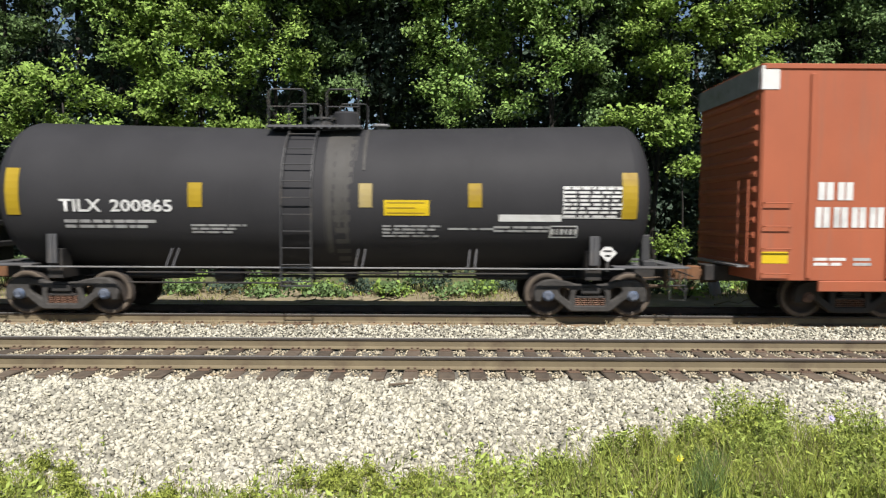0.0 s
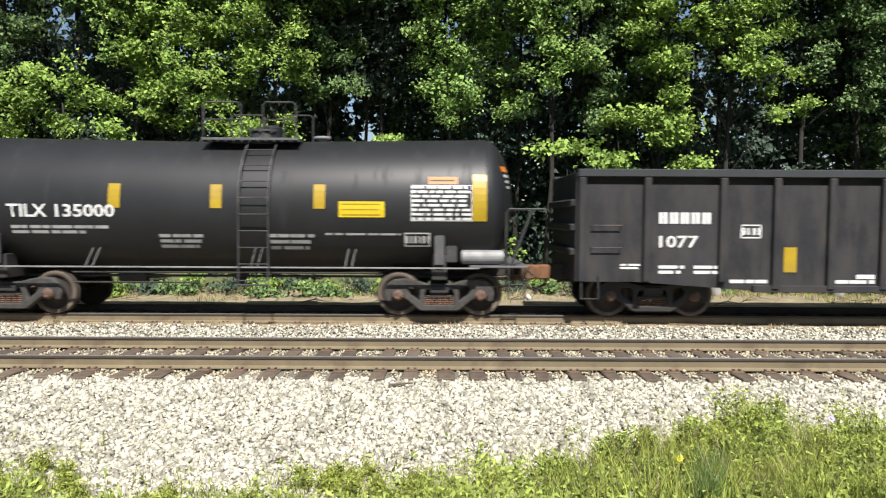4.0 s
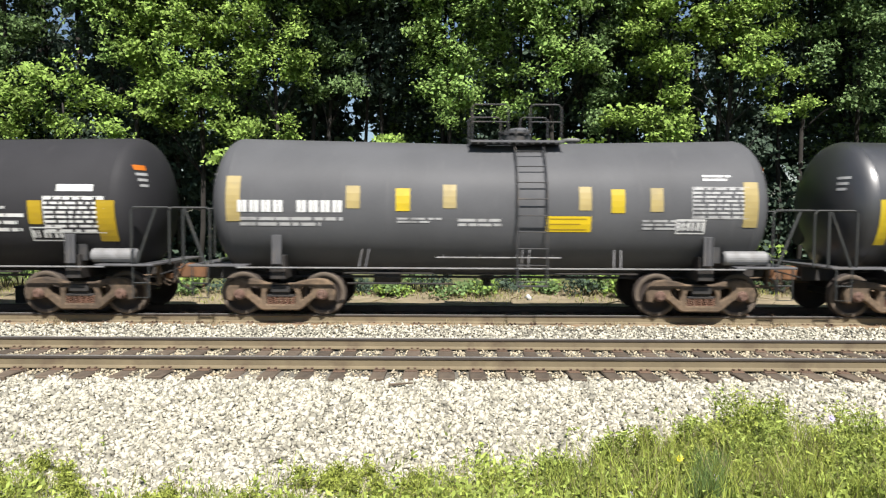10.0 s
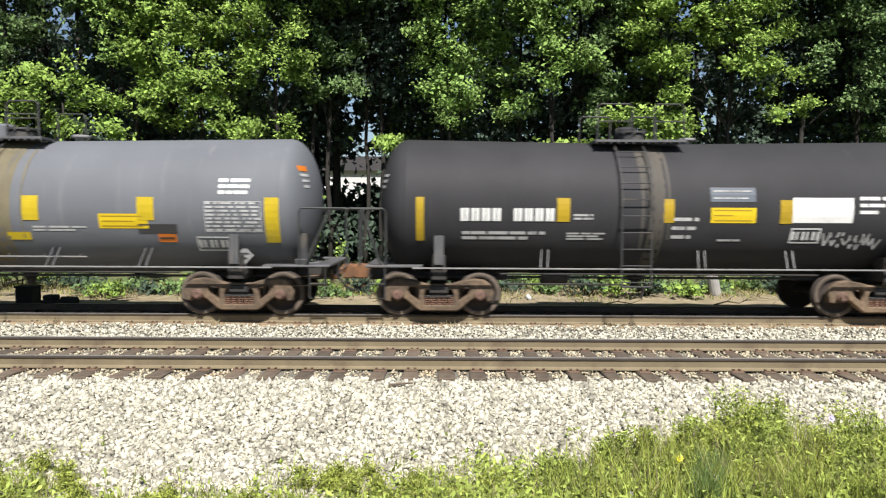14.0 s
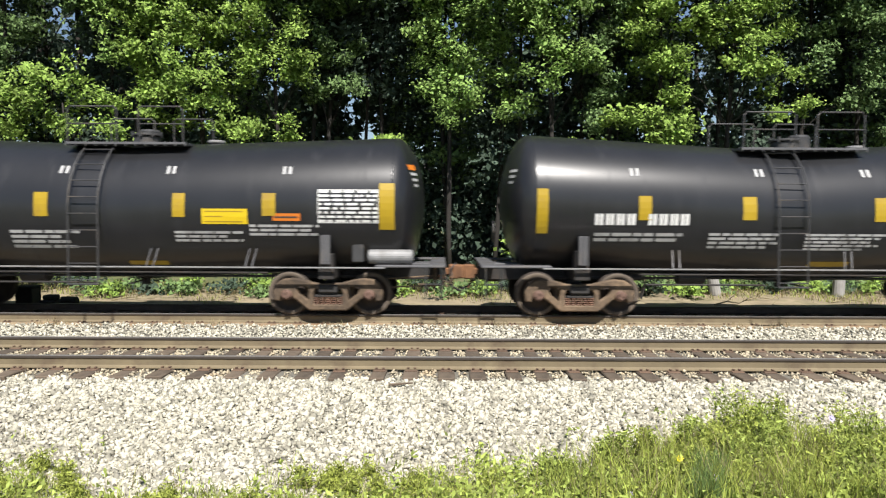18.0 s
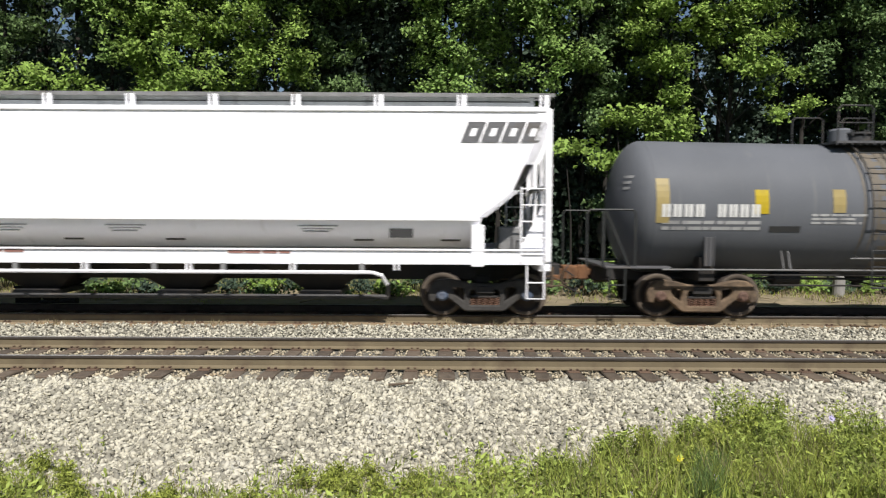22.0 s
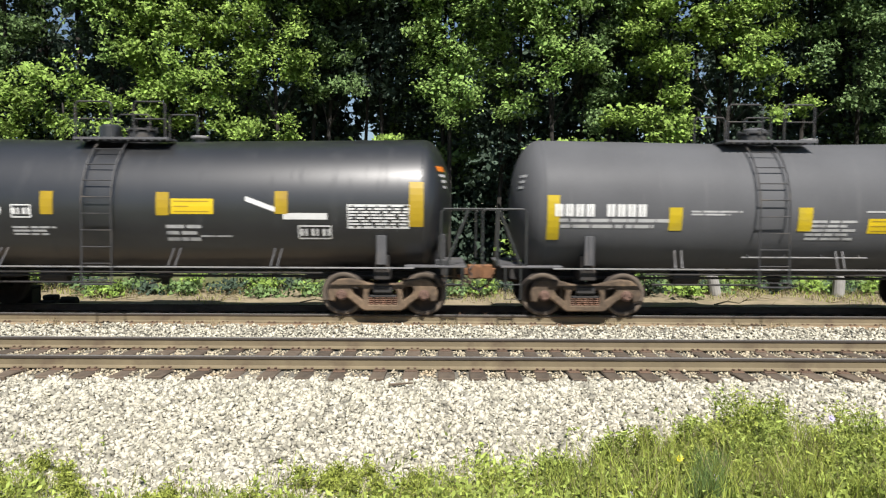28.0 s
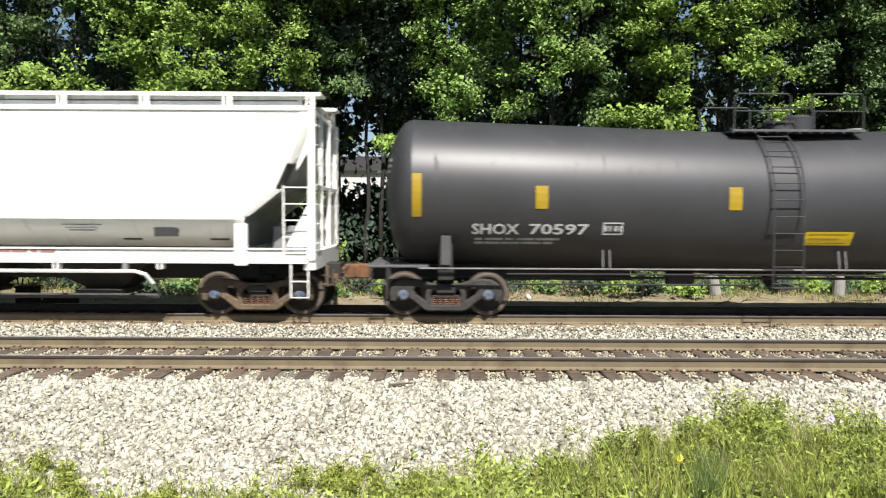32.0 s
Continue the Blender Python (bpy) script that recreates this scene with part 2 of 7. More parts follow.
def boxes(*rows, bevel=0.0):
    bm = bmesh.new()
    for r in rows:
        box(bm, *r, bevel=bevel)
    return bm


def tube(bm, path, r, sides=6, r_end=None):
    """A round bar along a path of points, tapering to r_end."""
    path = [Vector(q) for q in path]
    rings, a = [], None
    for i, q in enumerate(path):
        d = (path[min(i + 1, len(path) - 1)] - path[max(i - 1, 0)]).normalized()
        a = d.orthogonal() if a is None else a - d * a.dot(d)
        a = (a if a.length > 1e-4 else d.orthogonal()).normalized()
        b = d.cross(a)
        rr = r if r_end is None else r + (r_end - r) * i / (len(path) - 1)
        rings.append([bm.verts.new(q + a * rr * math.cos(k * math.tau / sides) + b * rr * math.sin(k * math.tau / sides)) for k in range(sides)])
    for u, v in zip(rings, rings[1:]):
        for k in range(sides):
            bm.faces.new((u[k], u[(k + 1) % sides], v[(k + 1) % sides], v[k]))
    bm.faces.new(rings[0][::-1])
    bm.faces.new(rings[-1])
    return bm


def tubes(*rows, sides=6):
    bm = bmesh.new()
    for path, r in rows:
        tube(bm, path, r, sides)
    return bm


def cyl(bm, centre, axis, r, length, sides=20, bevel=0.0):
    c, a = Vector(centre), Vector(axis).normalized() * (length / 2)
    steps = [(-1, r - bevel)] + ([(-1 + 2 * bevel / length, r), (1 - 2 * bevel / length, r)] if bevel else []) + [(1, r - bevel)]
    d = a.normalized()
    u = d.orthogonal().normalized()
    v = d.cross(u)
    rings = [[bm.verts.new(c + a * s + (u * math.cos(k * math.tau / sides) + v * math.sin(k * math.tau / sides)) * q) for k in range(sides)] for s, q in steps]
    for p, q in zip(rings, rings[1:]):
        for k in range(sides):
            bm.faces.new((p[k], p[(k + 1) % sides], q[(k + 1) % sides], q[k]))
    bm.faces.new(rings[0][::-1])
    bm.faces.new(rings[-1])
    return bm


def plate(outlines, thick, bevel=0.012):
    """A mesh cut out of sheet in the xz plane, from an outline and its holes."""
    cu = bpy.data.curves.new("cut", "CURVE")
    cu.dimensions, cu.fill_mode, cu.extrude, cu.bevel_depth, cu.bevel_resolution = "2D", "BOTH", max(0.001, thick / 2 - bevel), bevel, 1
    for pts in outlines:
        s = cu.splines.new("POLY")
        s.points.add(len(pts) - 1)
        for q, (x, z) in zip(s.points, pts):
            q.co = (x, z, 0, 1)
        s.use_cyclic_u = True
    ob = new("cut", cu)
    me = bpy.data.meshes.new_from_object(ob.evaluated_get(bpy.context.evaluated_depsgraph_get()))
    bpy.data.objects.remove(ob)
    me.transform(Matrix.Rotation(math.pi / 2, 4, "X"))
    me.materials.clear()
    return me


def lettering(words, width, height):
    """The flat mesh of a line of letters, fitted to width and height, its middle at the origin."""
    cu = bpy.data.curves.new("letters", "FONT")
    cu.body, cu.resolution_u, cu.offset = words, 2, 0.018
    ob = new("letters", cu)
    me = bpy.data.meshes.new_from_object(ob.evaluated_get(bpy.context.evaluated_depsgraph_get()))
    bpy.data.objects.remove(ob)
    me.materials.clear()
    co = np.empty(len(me.vertices) * 3)
    me.vertices.foreach_get("co", co)
    co = co.reshape(-1, 3)
    lo, hi = co.min(0), co.max(0)
    co = (co - (lo + hi) / 2) / np.maximum(hi - lo, 1e-6) * (width, height, 0)
    me.vertices.foreach_set("co", co.ravel())
    return me


def soup(name, verts, faces, material, parent=None, label="", smooth=False):
    me = bpy.data.meshes.new(name)
    me.from_pydata(verts, [], faces)
    return shared(name, me, material, parent, label, None, smooth)


CACHE = {}


def once(key, make):
    if key not in CACHE:
        CACHE[key] = make()
    return CACHE[key]


def mesh_of(bm, name, smooth=False):
    me = bpy.data.meshes.new(name)
    bm.to_mesh(me)
    bm.free()
    if smooth:
        me.polygons.foreach_set("use_smooth", [True] * len(me.polygons))
    return me


TRAIN = []      # (car, its x at the start)
WHEELS = []     # (wheelset, wheel radius, phase)


# ---- ground: one sheet, shaped across the tracks, that reaches the horizon ----
def ground_z(x, y):
    """Height of the ground: bank under the camera, ditch, ballast shoulder, track beds, verge."""
    knots = ((-400, 0.9), (0.5, 0.72), (4.0, 0.10), (6.0, -0.38), (7.3, -0.42), (8.95, -0.10), (9.6, -0.035), (12.1, -0.035), (12.9, -0.09), (13.45, -0.03), (13.65, 0.006), (14.2, 0.010), (14.35, -0.05), (16.6, -0.06), (17.6, -0.22), (20.0, -0.10), (26.0, 0.15), (60, 0.6), (4000, 3.0))
    for (a, p), (b, q) in zip(knots, knots[1:]):
        if y <= b:
            u = (y - a) / (b - a)
            return p + (q - p) * u
    return 3.0


def fast_mesh(name, verts, quads, material, parent=None, label="", tris=False):
    k = 3 if tris else 4
    me = bpy.data.meshes.new(name)
    me.vertices.add(len(verts))
    me.vertices.foreach_set("co", np.asarray(verts, np.float32).ravel())
    f = np.asarray(quads, np.int32)
    me.loops.add(f.size)
    me.loops.foreach_set("vertex_index", f.ravel())
    me.polygons.add(len(f))
    me.polygons.foreach_set("loop_start", np.arange(0, f.size, k, dtype=np.int32))
    me.update(calc_edges=True)
    return shared(name, me, material, parent, label)


xs = [-3000, -900, -300, -100, -40] + [i * 0.5 for i in range(-50, 51)] + [40, 100, 300, 900, 3000]
ys = [-400, -100, -30, -8, 0, 2, 3, 4] + [4.2 + i * 0.2 for i in range(95)] + [24, 26, 30, 40, 60, 120, 400, 1500, 4000]
verts = []
for y in ys:
    for x in xs:
        near = 5 < y < 22 and abs(x) < 26
        verts.append((x, y, ground_z(x, y) + (0.03 * noise.noise((x * 1.3, y * 1.3, 0)) if near else 0)))
nx = len(xs)
quads = [(j * nx + i, j * nx + i + 1, (j + 1) * nx + i + 1, (j + 1) * nx + i) for j in range(len(ys) - 1) for i in range(nx - 1)]
ground = tagged(fast_mesh("ground", verts, quads, M_SOIL), "sunlit dry soil with thin grass beside the tracks", "ground", kind="structure")
ground.data.materials.append(M_BED)
ground.data.materials.append(M_SHADEBED)
ground.data.materials.append(M_SAND)
ground.data.materials.append(M_TURF)
# The bed along the far rails takes the shadow-dark material.
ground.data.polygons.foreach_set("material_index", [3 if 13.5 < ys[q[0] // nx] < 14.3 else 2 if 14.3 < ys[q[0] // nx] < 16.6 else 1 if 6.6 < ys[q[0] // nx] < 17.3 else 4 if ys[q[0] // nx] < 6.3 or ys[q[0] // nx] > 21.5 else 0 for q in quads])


# ---- ballast: loose broken stone, thicker towards the camera ----
def stones(count, x0, x1, y0, y1, s0, s1, seed, lift=0.0, edge=None):
    g = np.random.default_rng(seed)
    base = np.array([(-1, 0, 0), (1, 0, 0), (0, -1, 0), (0, 1, 0), (0, 0, -1), (0, 0, 1)], float)
    tri = np.array([(0, 2, 5), (2, 1, 5), (1, 3, 5), (3, 0, 5), (2, 0, 4), (1, 2, 4), (3, 1, 4), (0, 3, 4)])
    p = np.stack([g.uniform(x0, x1, count), g.uniform(y0, y1, count)], 1)
    if edge is not None:
        p = p[edge(p, g)]
    n = len(p)
    size = g.uniform(s0, s1, (n, 1, 1)) * g.uniform(0.45, 1.4, (n, 1, 3))
    v = base[None] * size
    v = v + g.normal(0, 0.32, (n, 6, 3)) * size
    a = g.normal(size=(n, 3))
    a /= np.linalg.norm(a, axis=1, keepdims=True)
    w = g.uniform(0, 6.28, (n, 1, 1))
    ax = np.repeat(a[:, None, :], 6, 1)
    v = v * np.cos(w) + np.cross(ax, v) * np.sin(w) + ax * (ax * v).sum(2, keepdims=True) * (1 - np.cos(w))
    v = v * (1.1, 1.1, 0.95)
    z = np.array([ground_z(x, y) for x, y in p]) + lift + g.uniform(-0.026, 0.024, n)
    v += np.concatenate([p, z[:, None]], 1)[:, None, :]
    f = tri[None] + (np.arange(n) * 6)[:, None, None]
    return v.reshape(-1, 3), f.reshape(-1, 3)


def grass_edge(x):
    """How far from the camera the grass reaches, along the verge."""
    return np.interp(x, (-5.5, -4.2, -3.8, -3.3, -2.0, -1.5, -0.9, -0.2, 0.4, 1.1, 1.5, 2.2, 3.0, 4.0, 5.5), (6.95, 6.95, 6.65, 6.15, 6.10, 6.50, 6.75, 6.95, 7.0, 6.9, 7.0, 7.25, 7.5, 7.6, 7.4))


def patch(p, g):
    """Stone thins out where the grass begins."""
    return p[:, 1] + g.uniform(-0.45, 0.25, len(p)) > grass_edge(p[:, 0]) - 0.55


# ---- the two tracks ----
def rail_mesh(length):
    half = [(0.0, 0.0), (0.076, 0.0), (0.076, 0.010), (0.036, 0.026), (0.020, 0.042), (0.019, 0.128), (0.028, 0.140), (0.037, 0.146), (0.037, 0.172), (0.030, 0.181), (0.0, 0.183)]
    prof = half + [(-y, z) for y, z in half[::-1][1:-1]]
    n = len(prof)
    v = [(x, y, z) for x in (-length, length) for y, z in prof]
    f = [(k, (k + 1) % n, n + (k + 1) % n, n + k) for k in range(n)]
    me = bpy.data.meshes.new("rail")
    me.from_pydata(v, [], f)
    return me


def spike_mesh():
    return mesh_of(boxes((-0.009, 0.009, -0.009, 0.009, -0.05, 0.03), (-0.018, 0.018, -0.022, 0.016, 0.03, 0.045), bevel=0.003), "spike")


# the ties that the near track shows, unevenly spaced to fit the camera's view
TIE_X = [-5.77, -5.23, -4.66, -4.12, -3.53, -3.01, -2.51, -1.99, -1.54, -0.90, -0.46, 0.07, 0.53, 1.05, 1.50, 1.97, 2.49, 3.04, 3.50, 3.94, 4.42, 4.94, 5.50, 6.00]


def tie_places(seed, step, reach, known=()):
    """Each tie's place along the track and half width."""
    g = random.Random(seed)
    xs, x = list(known), (known[-1] if known else -reach)
    while x < reach:
        x += step + g.uniform(-0.06, 0.06)
        xs.append(x)
    x = known[0] if known else -reach
    while x > -reach:
        x -= step + g.uniform(-0.06, 0.06)
        xs.append(x)
    return [(x, g.uniform(0.105, 0.125)) for x in sorted(xs)]


NEAR_TIES = tie_places(11, 0.495, 14, TIE_X)
FAR_TIES = tie_places(12, 0.52, 18)


def shoulder(p, g):
    return patch(p, g) & ((p[:, 1] < 9.40) | between(NEAR_TIES)(p, g))


def between(ties):
    """Stone lies in the cribs, not on the ties, but for a few strays."""
    at, half = np.array([t[0] for t in ties]), np.array([t[1] for t in ties])
    return lambda p, g: ((np.abs(p[:, :1] - at[None]) > half[None] + 0.02).all(1)) | (g.uniform(0, 1, len(p)) < 0.008)


for nm, args in (("shoulder_ballast", (68000, -6.8, 6.8, 6.1, 9.52, 0.018, 0.044, 3, 0.002, shoulder)), ("crib_ballast", (20000, -9.5, 9.5, 9.5, 12.05, 0.016, 0.030, 4, 0.010, between(NEAR_TIES))),
                 ("middle_ballast", (16500, -11.5, 11.5, 12.02, 13.75, 0.020, 0.040, 5, 0.02)), ("far_ballast", (4000, -13, 13, 14.25, 17.0, 0.022, 0.042, 6, 0.0))):
    v, f = stones(*args)
    tagged(fast_mesh(nm, v, f, {"far_ballast": M_SHADESTONE, "crib_ballast": M_CRIB}.get(nm, M_STONE), tris=True), "loose pale broken limestone ballast", "ballast", kind="stuff")


def track(name, y, ties, dress, label, seed):
    g = random.Random(seed)
    base = tagged(new(name), label, "railway track", kind="structure")
    base.location = (0, y, 0)
    rm = rail_mesh(260)
    rm.materials.append(M_RAIL)
    rm.materials.append(M_HEAD)
    rm.materials.append(M_SIDE)
    n = len(rm.polygons)
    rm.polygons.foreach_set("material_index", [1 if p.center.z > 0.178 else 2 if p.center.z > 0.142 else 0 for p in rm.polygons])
    for s in (-1, 1):
        # The far track's rear rail: brown, deepened to carry the train's shadow.
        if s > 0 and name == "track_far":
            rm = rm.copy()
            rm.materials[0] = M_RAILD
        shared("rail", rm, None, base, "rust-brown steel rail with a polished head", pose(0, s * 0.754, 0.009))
    for x, w in ties:
        tie = part("tie", boxes((-w, w, -1.30, 1.30, -0.18, 0.0), bevel=0.012), M_TIE, base, "weathered dark wooden tie", pose(x, g.uniform(-0.03, 0.03), g.uniform(-0.006, 0.002), 0, 0, g.uniform(-1.5, 1.5)))
        if abs(x) < dress:
            for s in (-1, 1):
                shared("tie_plate", once("tie_plate", lambda: mesh_of(boxes((-0.09, 0.09, -0.17, 0.17, 0.0, 0.012), (-0.09, 0.09, -0.10, -0.085, 0.012, 0.024), (-0.09, 0.09, 0.085, 0.10, 0.012, 0.024), bevel=0.003), "tie_plate")), M_PLATE, tie, "", pose(0, s * 0.754, 0))
                for u, k in ((-0.05, -1), (0.05, -1), (0.04, 1)):
                    shared("spike", once("spike", spike_mesh), M_PLATE, tie, "", pose(u + g.uniform(-0.01, 0.01), s * 0.754 + k * 0.088, 0, 0, 0, 0 if k < 0 else 180))
    return base


track("track_near", Y_NEAR, NEAR_TIES, 8.6, "empty mainline track of brown rails on wooden ties", 11)
track("track_far", Y_FAR, FAR_TIES, 10.5, "far track of brown rails carrying the train", 12)


# ---- rolling stock: each car stands on an Empty at its middle, at rail height ----
def car_base(name, x0, label, category):
    ob = new(name)
    ob.empty_display_size = 0.3
    ob.location = (x0, Y_FAR, RAIL)
    tagged(ob, label, category, "cars of the freight train")
    TRAIN.append((ob, x0))
    return ob


def frame_shape():
    """A cast truck side frame: bowed top chord, pedestal jaws over the axle boxes, V-shaped lower chord round the springs."""
    half = [(0.0, 0.665), (0.28, 0.675), (0.50, 0.735), (0.74, 0.775), (0.94, 0.755), (1.07, 0.67), (1.125, 0.52), (1.115, 0.36), (1.03, 0.35), (0.995, 0.50),
            (0.94, 0.545), (0.79, 0.545), (0.745, 0.49), (0.715, 0.40), (0.66, 0.375), (0.44, 0.185), (0.37, 0.15), (0.0, 0.15)]
    outer = half + [(-x, z) for x, z in half[::-1][1:-1]]
    window = [(-0.33, 0.245), (-0.335, 0.50), (-0.29, 0.60), (0.29, 0.60), (0.335, 0.50), (0.33, 0.245), (0.30, 0.225), (-0.30, 0.225)]
    eye = [(0.385, 0.270), (0.63, 0.455), (0.69, 0.565), (0.63, 0.665), (0.48, 0.655), (0.385, 0.60)]
    return plate([outer, window, eye, [(-x, z) for x, z in eye]], 0.17, 0.03)


def spring_shape():
    bm = bmesh.new()
    path = [(0.056 * math.cos(k * 1.15), 0.056 * math.sin(k * 1.15), 0.235 + 0.175 * k / 22) for k in range(23)]
    return mesh_of(tube(bm, path, 0.019, 4), "spring", True)


def wheel_shape(r):
    bm = bmesh.new()
    prof = [(-0.07, 0.10), (-0.08, 0.16), (-0.012, 0.20), (-0.008, r - 0.12), (-0.065, r - 0.085), (-0.070, r - 0.01), (-0.062, r), (0.035, r + 0.006), (0.045, r + 0.026), (0.065, r + 0.024),
            (0.068, r - 0.085), (0.018, r - 0.12), (0.014, 0.20), (0.08, 0.16), (0.07, 0.10)]
    n = 30
    rings = [[bm.verts.new((q * math.cos(k * math.tau / n), y, q * math.sin(k * math.tau / n))) for k in range(n)] for y, q in prof]
    for a, b in zip(rings, rings[1:]):
        for k in range(n):
            bm.faces.new((a[k], b[k], b[(k + 1) % n], a[(k + 1) % n]))
    # Outer ring gets the brighter tone that stands in for sun past the frame.
    for f in bm.faces:
        q = [math.hypot(v.co.x, v.co.z) for v in f.verts]
        if min(q) > r - 0.125 and max(v.co.y for v in f.verts) < -0.05:
            f.material_index = 1
    me = mesh_of(bm, "wheel", True)
    me.materials.append(M_WHEEL)
    me.materials.append(M_RIM)
    return me


def cap_shape():
    bm = cyl(bmesh.new(), (0, 0, 0), (0, 1, 0), 0.115, 0.17, 20, 0.012)
    cyl(bm, (0, -0.10, 0), (0, 1, 0), 0.085, 0.05, 20, 0.01)
    for k in range(3):
        cyl(bm, (0.055 * math.cos(k * 2.094), -0.135, 0.055 * math.sin(k * 2.094)), (0, 1, 0), 0.02, 0.03, 6)
    return mesh_of(bm, "bearing_cap")


def truck(car, x, base=1.73, r=0.457, frames=M_TRUCK, caps=M_CAPR):
    """One four-wheeled truck under a car: frames, springs, bolster, two turning wheelsets."""
    f = once(("frame", frames.name), lambda: frame_shape())
    for side in (-1, 1):
        fr = shared("side_frame", f, frames, car, "cast steel truck side frame", pose(x, side * 1.0, r - 0.457, 0, 0, 0) @ Matrix.Diagonal((base / 1.73, 1, 1, 1)))
        for k in range(5):
            shared("spring", once("spring", spring_shape), M_SPRING, fr, "", pose((k - 2) * 0.126, side * 0.01, 0.0, 0, 0, 0))
        bm = boxes((-0.285, 0.285, -0.075, 0.075, -0.02, 0.03), (-0.20, 0.20, -0.06, 0.06, 0.03, 0.075), bevel=0.012)
        part("bolster_end", bm, M_UNDER, fr, "", pose(0, 0, 0.425))
    bm = boxes((-0.2, 0.2, -1.12, 1.12, 0.50, 0.66), (-0.16, 0.16, -0.4, 0.4, 0.66, 0.82), bevel=0.02)
    shared("truck_bolster", once("bolster", lambda: mesh_of(bm, "truck_bolster")), M_UNDER, car, "", pose(x, 0, 0))
    for s in (-1, 1):
        ax = shared("wheelset", once("axle", lambda: mesh_of(cyl(bmesh.new(), (0, 0, 0), (0, 1, 0), 0.08, 2.1, 16), "axle", True)), M_UNDER, car, "brown steel wheelset on its axle", pose(x + s * base / 2, 0, r))
        for side in (-1, 1):
            shared("wheel", once(("wheel", r), lambda: wheel_shape(r)), M_WHEEL, ax, "", pose(0, side * 0.755, 0, 0, 0, 0 if side < 0 else 180))
            shared("bearing_cap", once(("cap", caps.name), cap_shape), caps, ax, "", pose(0, side * 1.02, 0, 0, 0, 0 if side < 0 else 180))
        WHEELS.append((ax, r, random.random() * 6))
        for side in (-1, 1):
            part("brake_shoe", boxes((-0.03, 0.03, -0.05, 0.05, -0.16, 0.12), bevel=0.012), M_TRUCK, car, "", pose(x + s * (base / 2 - r - 0.035), side * 0.75, r, 0, 0, 0))


def coupler_shape():
    bm = boxes((-0.75, -0.16, -0.07, 0.07, -0.08, 0.08), (-0.28, -0.04, -0.15, 0.15, -0.16, 0.16), (-0.06, 0.06, 0.02, 0.15, -0.15, 0.15), (-0.10, 0.02, -0.16, -0.09, -0.13, 0.13), bevel=0.025)
    tube(bm, [(-0.2, 0.0, -0.12), (-0.2, 0, -0.30), (-0.15, 0, -0.38)], 0.02)
    return mesh_of(bm, "coupler")


def draft(car, reach, sgn, sill_from):
    """Coupler, draft sill, uncoupling lever and air hose at one end of a car."""
    turn = pose(sgn * reach, 0, 0.875, 0, 0, 0 if sgn > 0 else 180)
    c = shared("coupler", once("coupler", coupler_shape), M_COUPLER, car, "orange-rusted knuckle coupler", turn)
    part("draft_sill", boxes((0, abs(reach) - 0.35 - sill_from, -0.24, 0.24, -0.19, 0.17), bevel=0.02), M_UNDER, car, "", pose(sgn * sill_from, 0, 0.9, 0, 0, 0 if sgn > 0 else 180))
    part("uncoupling_lever", tubes(([(-0.25, -1.25, 0.02), (-0.25, -0.25, 0.06), (-0.12, -0.08, 0.20)], 0.016)), M_STEEL, c)
    part("brake_lever", boxes((-0.62, -0.56, -0.62, -0.50, -0.30, 0.16), (-0.95, -0.58, -0.60, -0.54, -0.28, -0.22), bevel=0.008), M_TRUCK, c)
    part("pull_rod", tubes(([(-1.7, -0.62, -0.12), (-0.6, -0.56, -0.05), (-0.3, -0.62, -0.2)], 0.018), ([(-1.5, -0.95, -0.26), (-0.42, -0.90, -0.22)], 0.016), ([(-0.42, -0.90, -0.22), (-0.40, -0.88, 0.10)], 0.016)), M_TRUCK, c)
    part("angle_cock", boxes((-0.52, -0.38, -0.38, -0.26, -0.16, -0.04), bevel=0.015), M_COUPLER, c)
    part("chain", tubes(([(-0.45, -0.75, 0.02), (-0.40, -0.72, -0.2), (-0.33, -0.66, -0.28), (-0.26, -0.55, -0.22), (-0.2, -0.4, 0.0)], 0.014)), M_TRUCK, c)
    part("air_hose", tubes(([(-0.35, -0.3, -0.1), (-0.2, -0.28, -0.32), (-0.02, -0.2, -0.42), (0.05, -0.1, -0.36)], 0.028)), M_UNDER, c)


# ---- tank cars ----
class Tank:
    """The shell's shape: two half barrels that lean towards a low middle, with dished heads."""

    def __init__(self, r, zc, half, dip):
        self.r, self.zc, self.half, self.dip = r, zc, half, dip

    def axis(self, x):
        return self.zc - self.dip * max(0.0, 1 - abs(x) / self.half)

    def at(self, x, z, off=0.0):
        """The place on the camera's side of the shell at height z."""
        h = max(-0.999, min(0.999, (z - self.axis(x)) / self.r))
        a = math.asin(h)
        return Vector((x, -(self.r + off) * math.cos(a), self.axis(x) + (self.r + off) * math.sin(a)))


def strip(bm, tk, x0, x1, z0, z1, off):
    """A thin sheet laid on the shell between two heights."""
    nx, nz = max(1, int((x1 - x0) / 0.6)), max(1, int((z1 - z0) / 0.12))
    g = [[bm.verts.new(tk.at(x0 + (x1 - x0) * i / nx, z0 + (z1 - z0) * j / nz, off)) for j in range(nz + 1)] for i in range(nx + 1)]
    for i in range(nx):
        for j in range(nz):
            bm.faces.new((g[i][j], g[i + 1][j], g[i + 1][j + 1], g[i][j + 1]))
    return bm


def stripe(car, tk, x0, x1, z0, z1, material=M_YELLOW, lines=True):
    """A retroreflective stripe with its darker cross lines."""
    s = part("reflector_stripe", strip(bmesh.new(), tk, x0, x1, z0, z1, 0.010), material, car, "yellow reflective stripe")
    return s


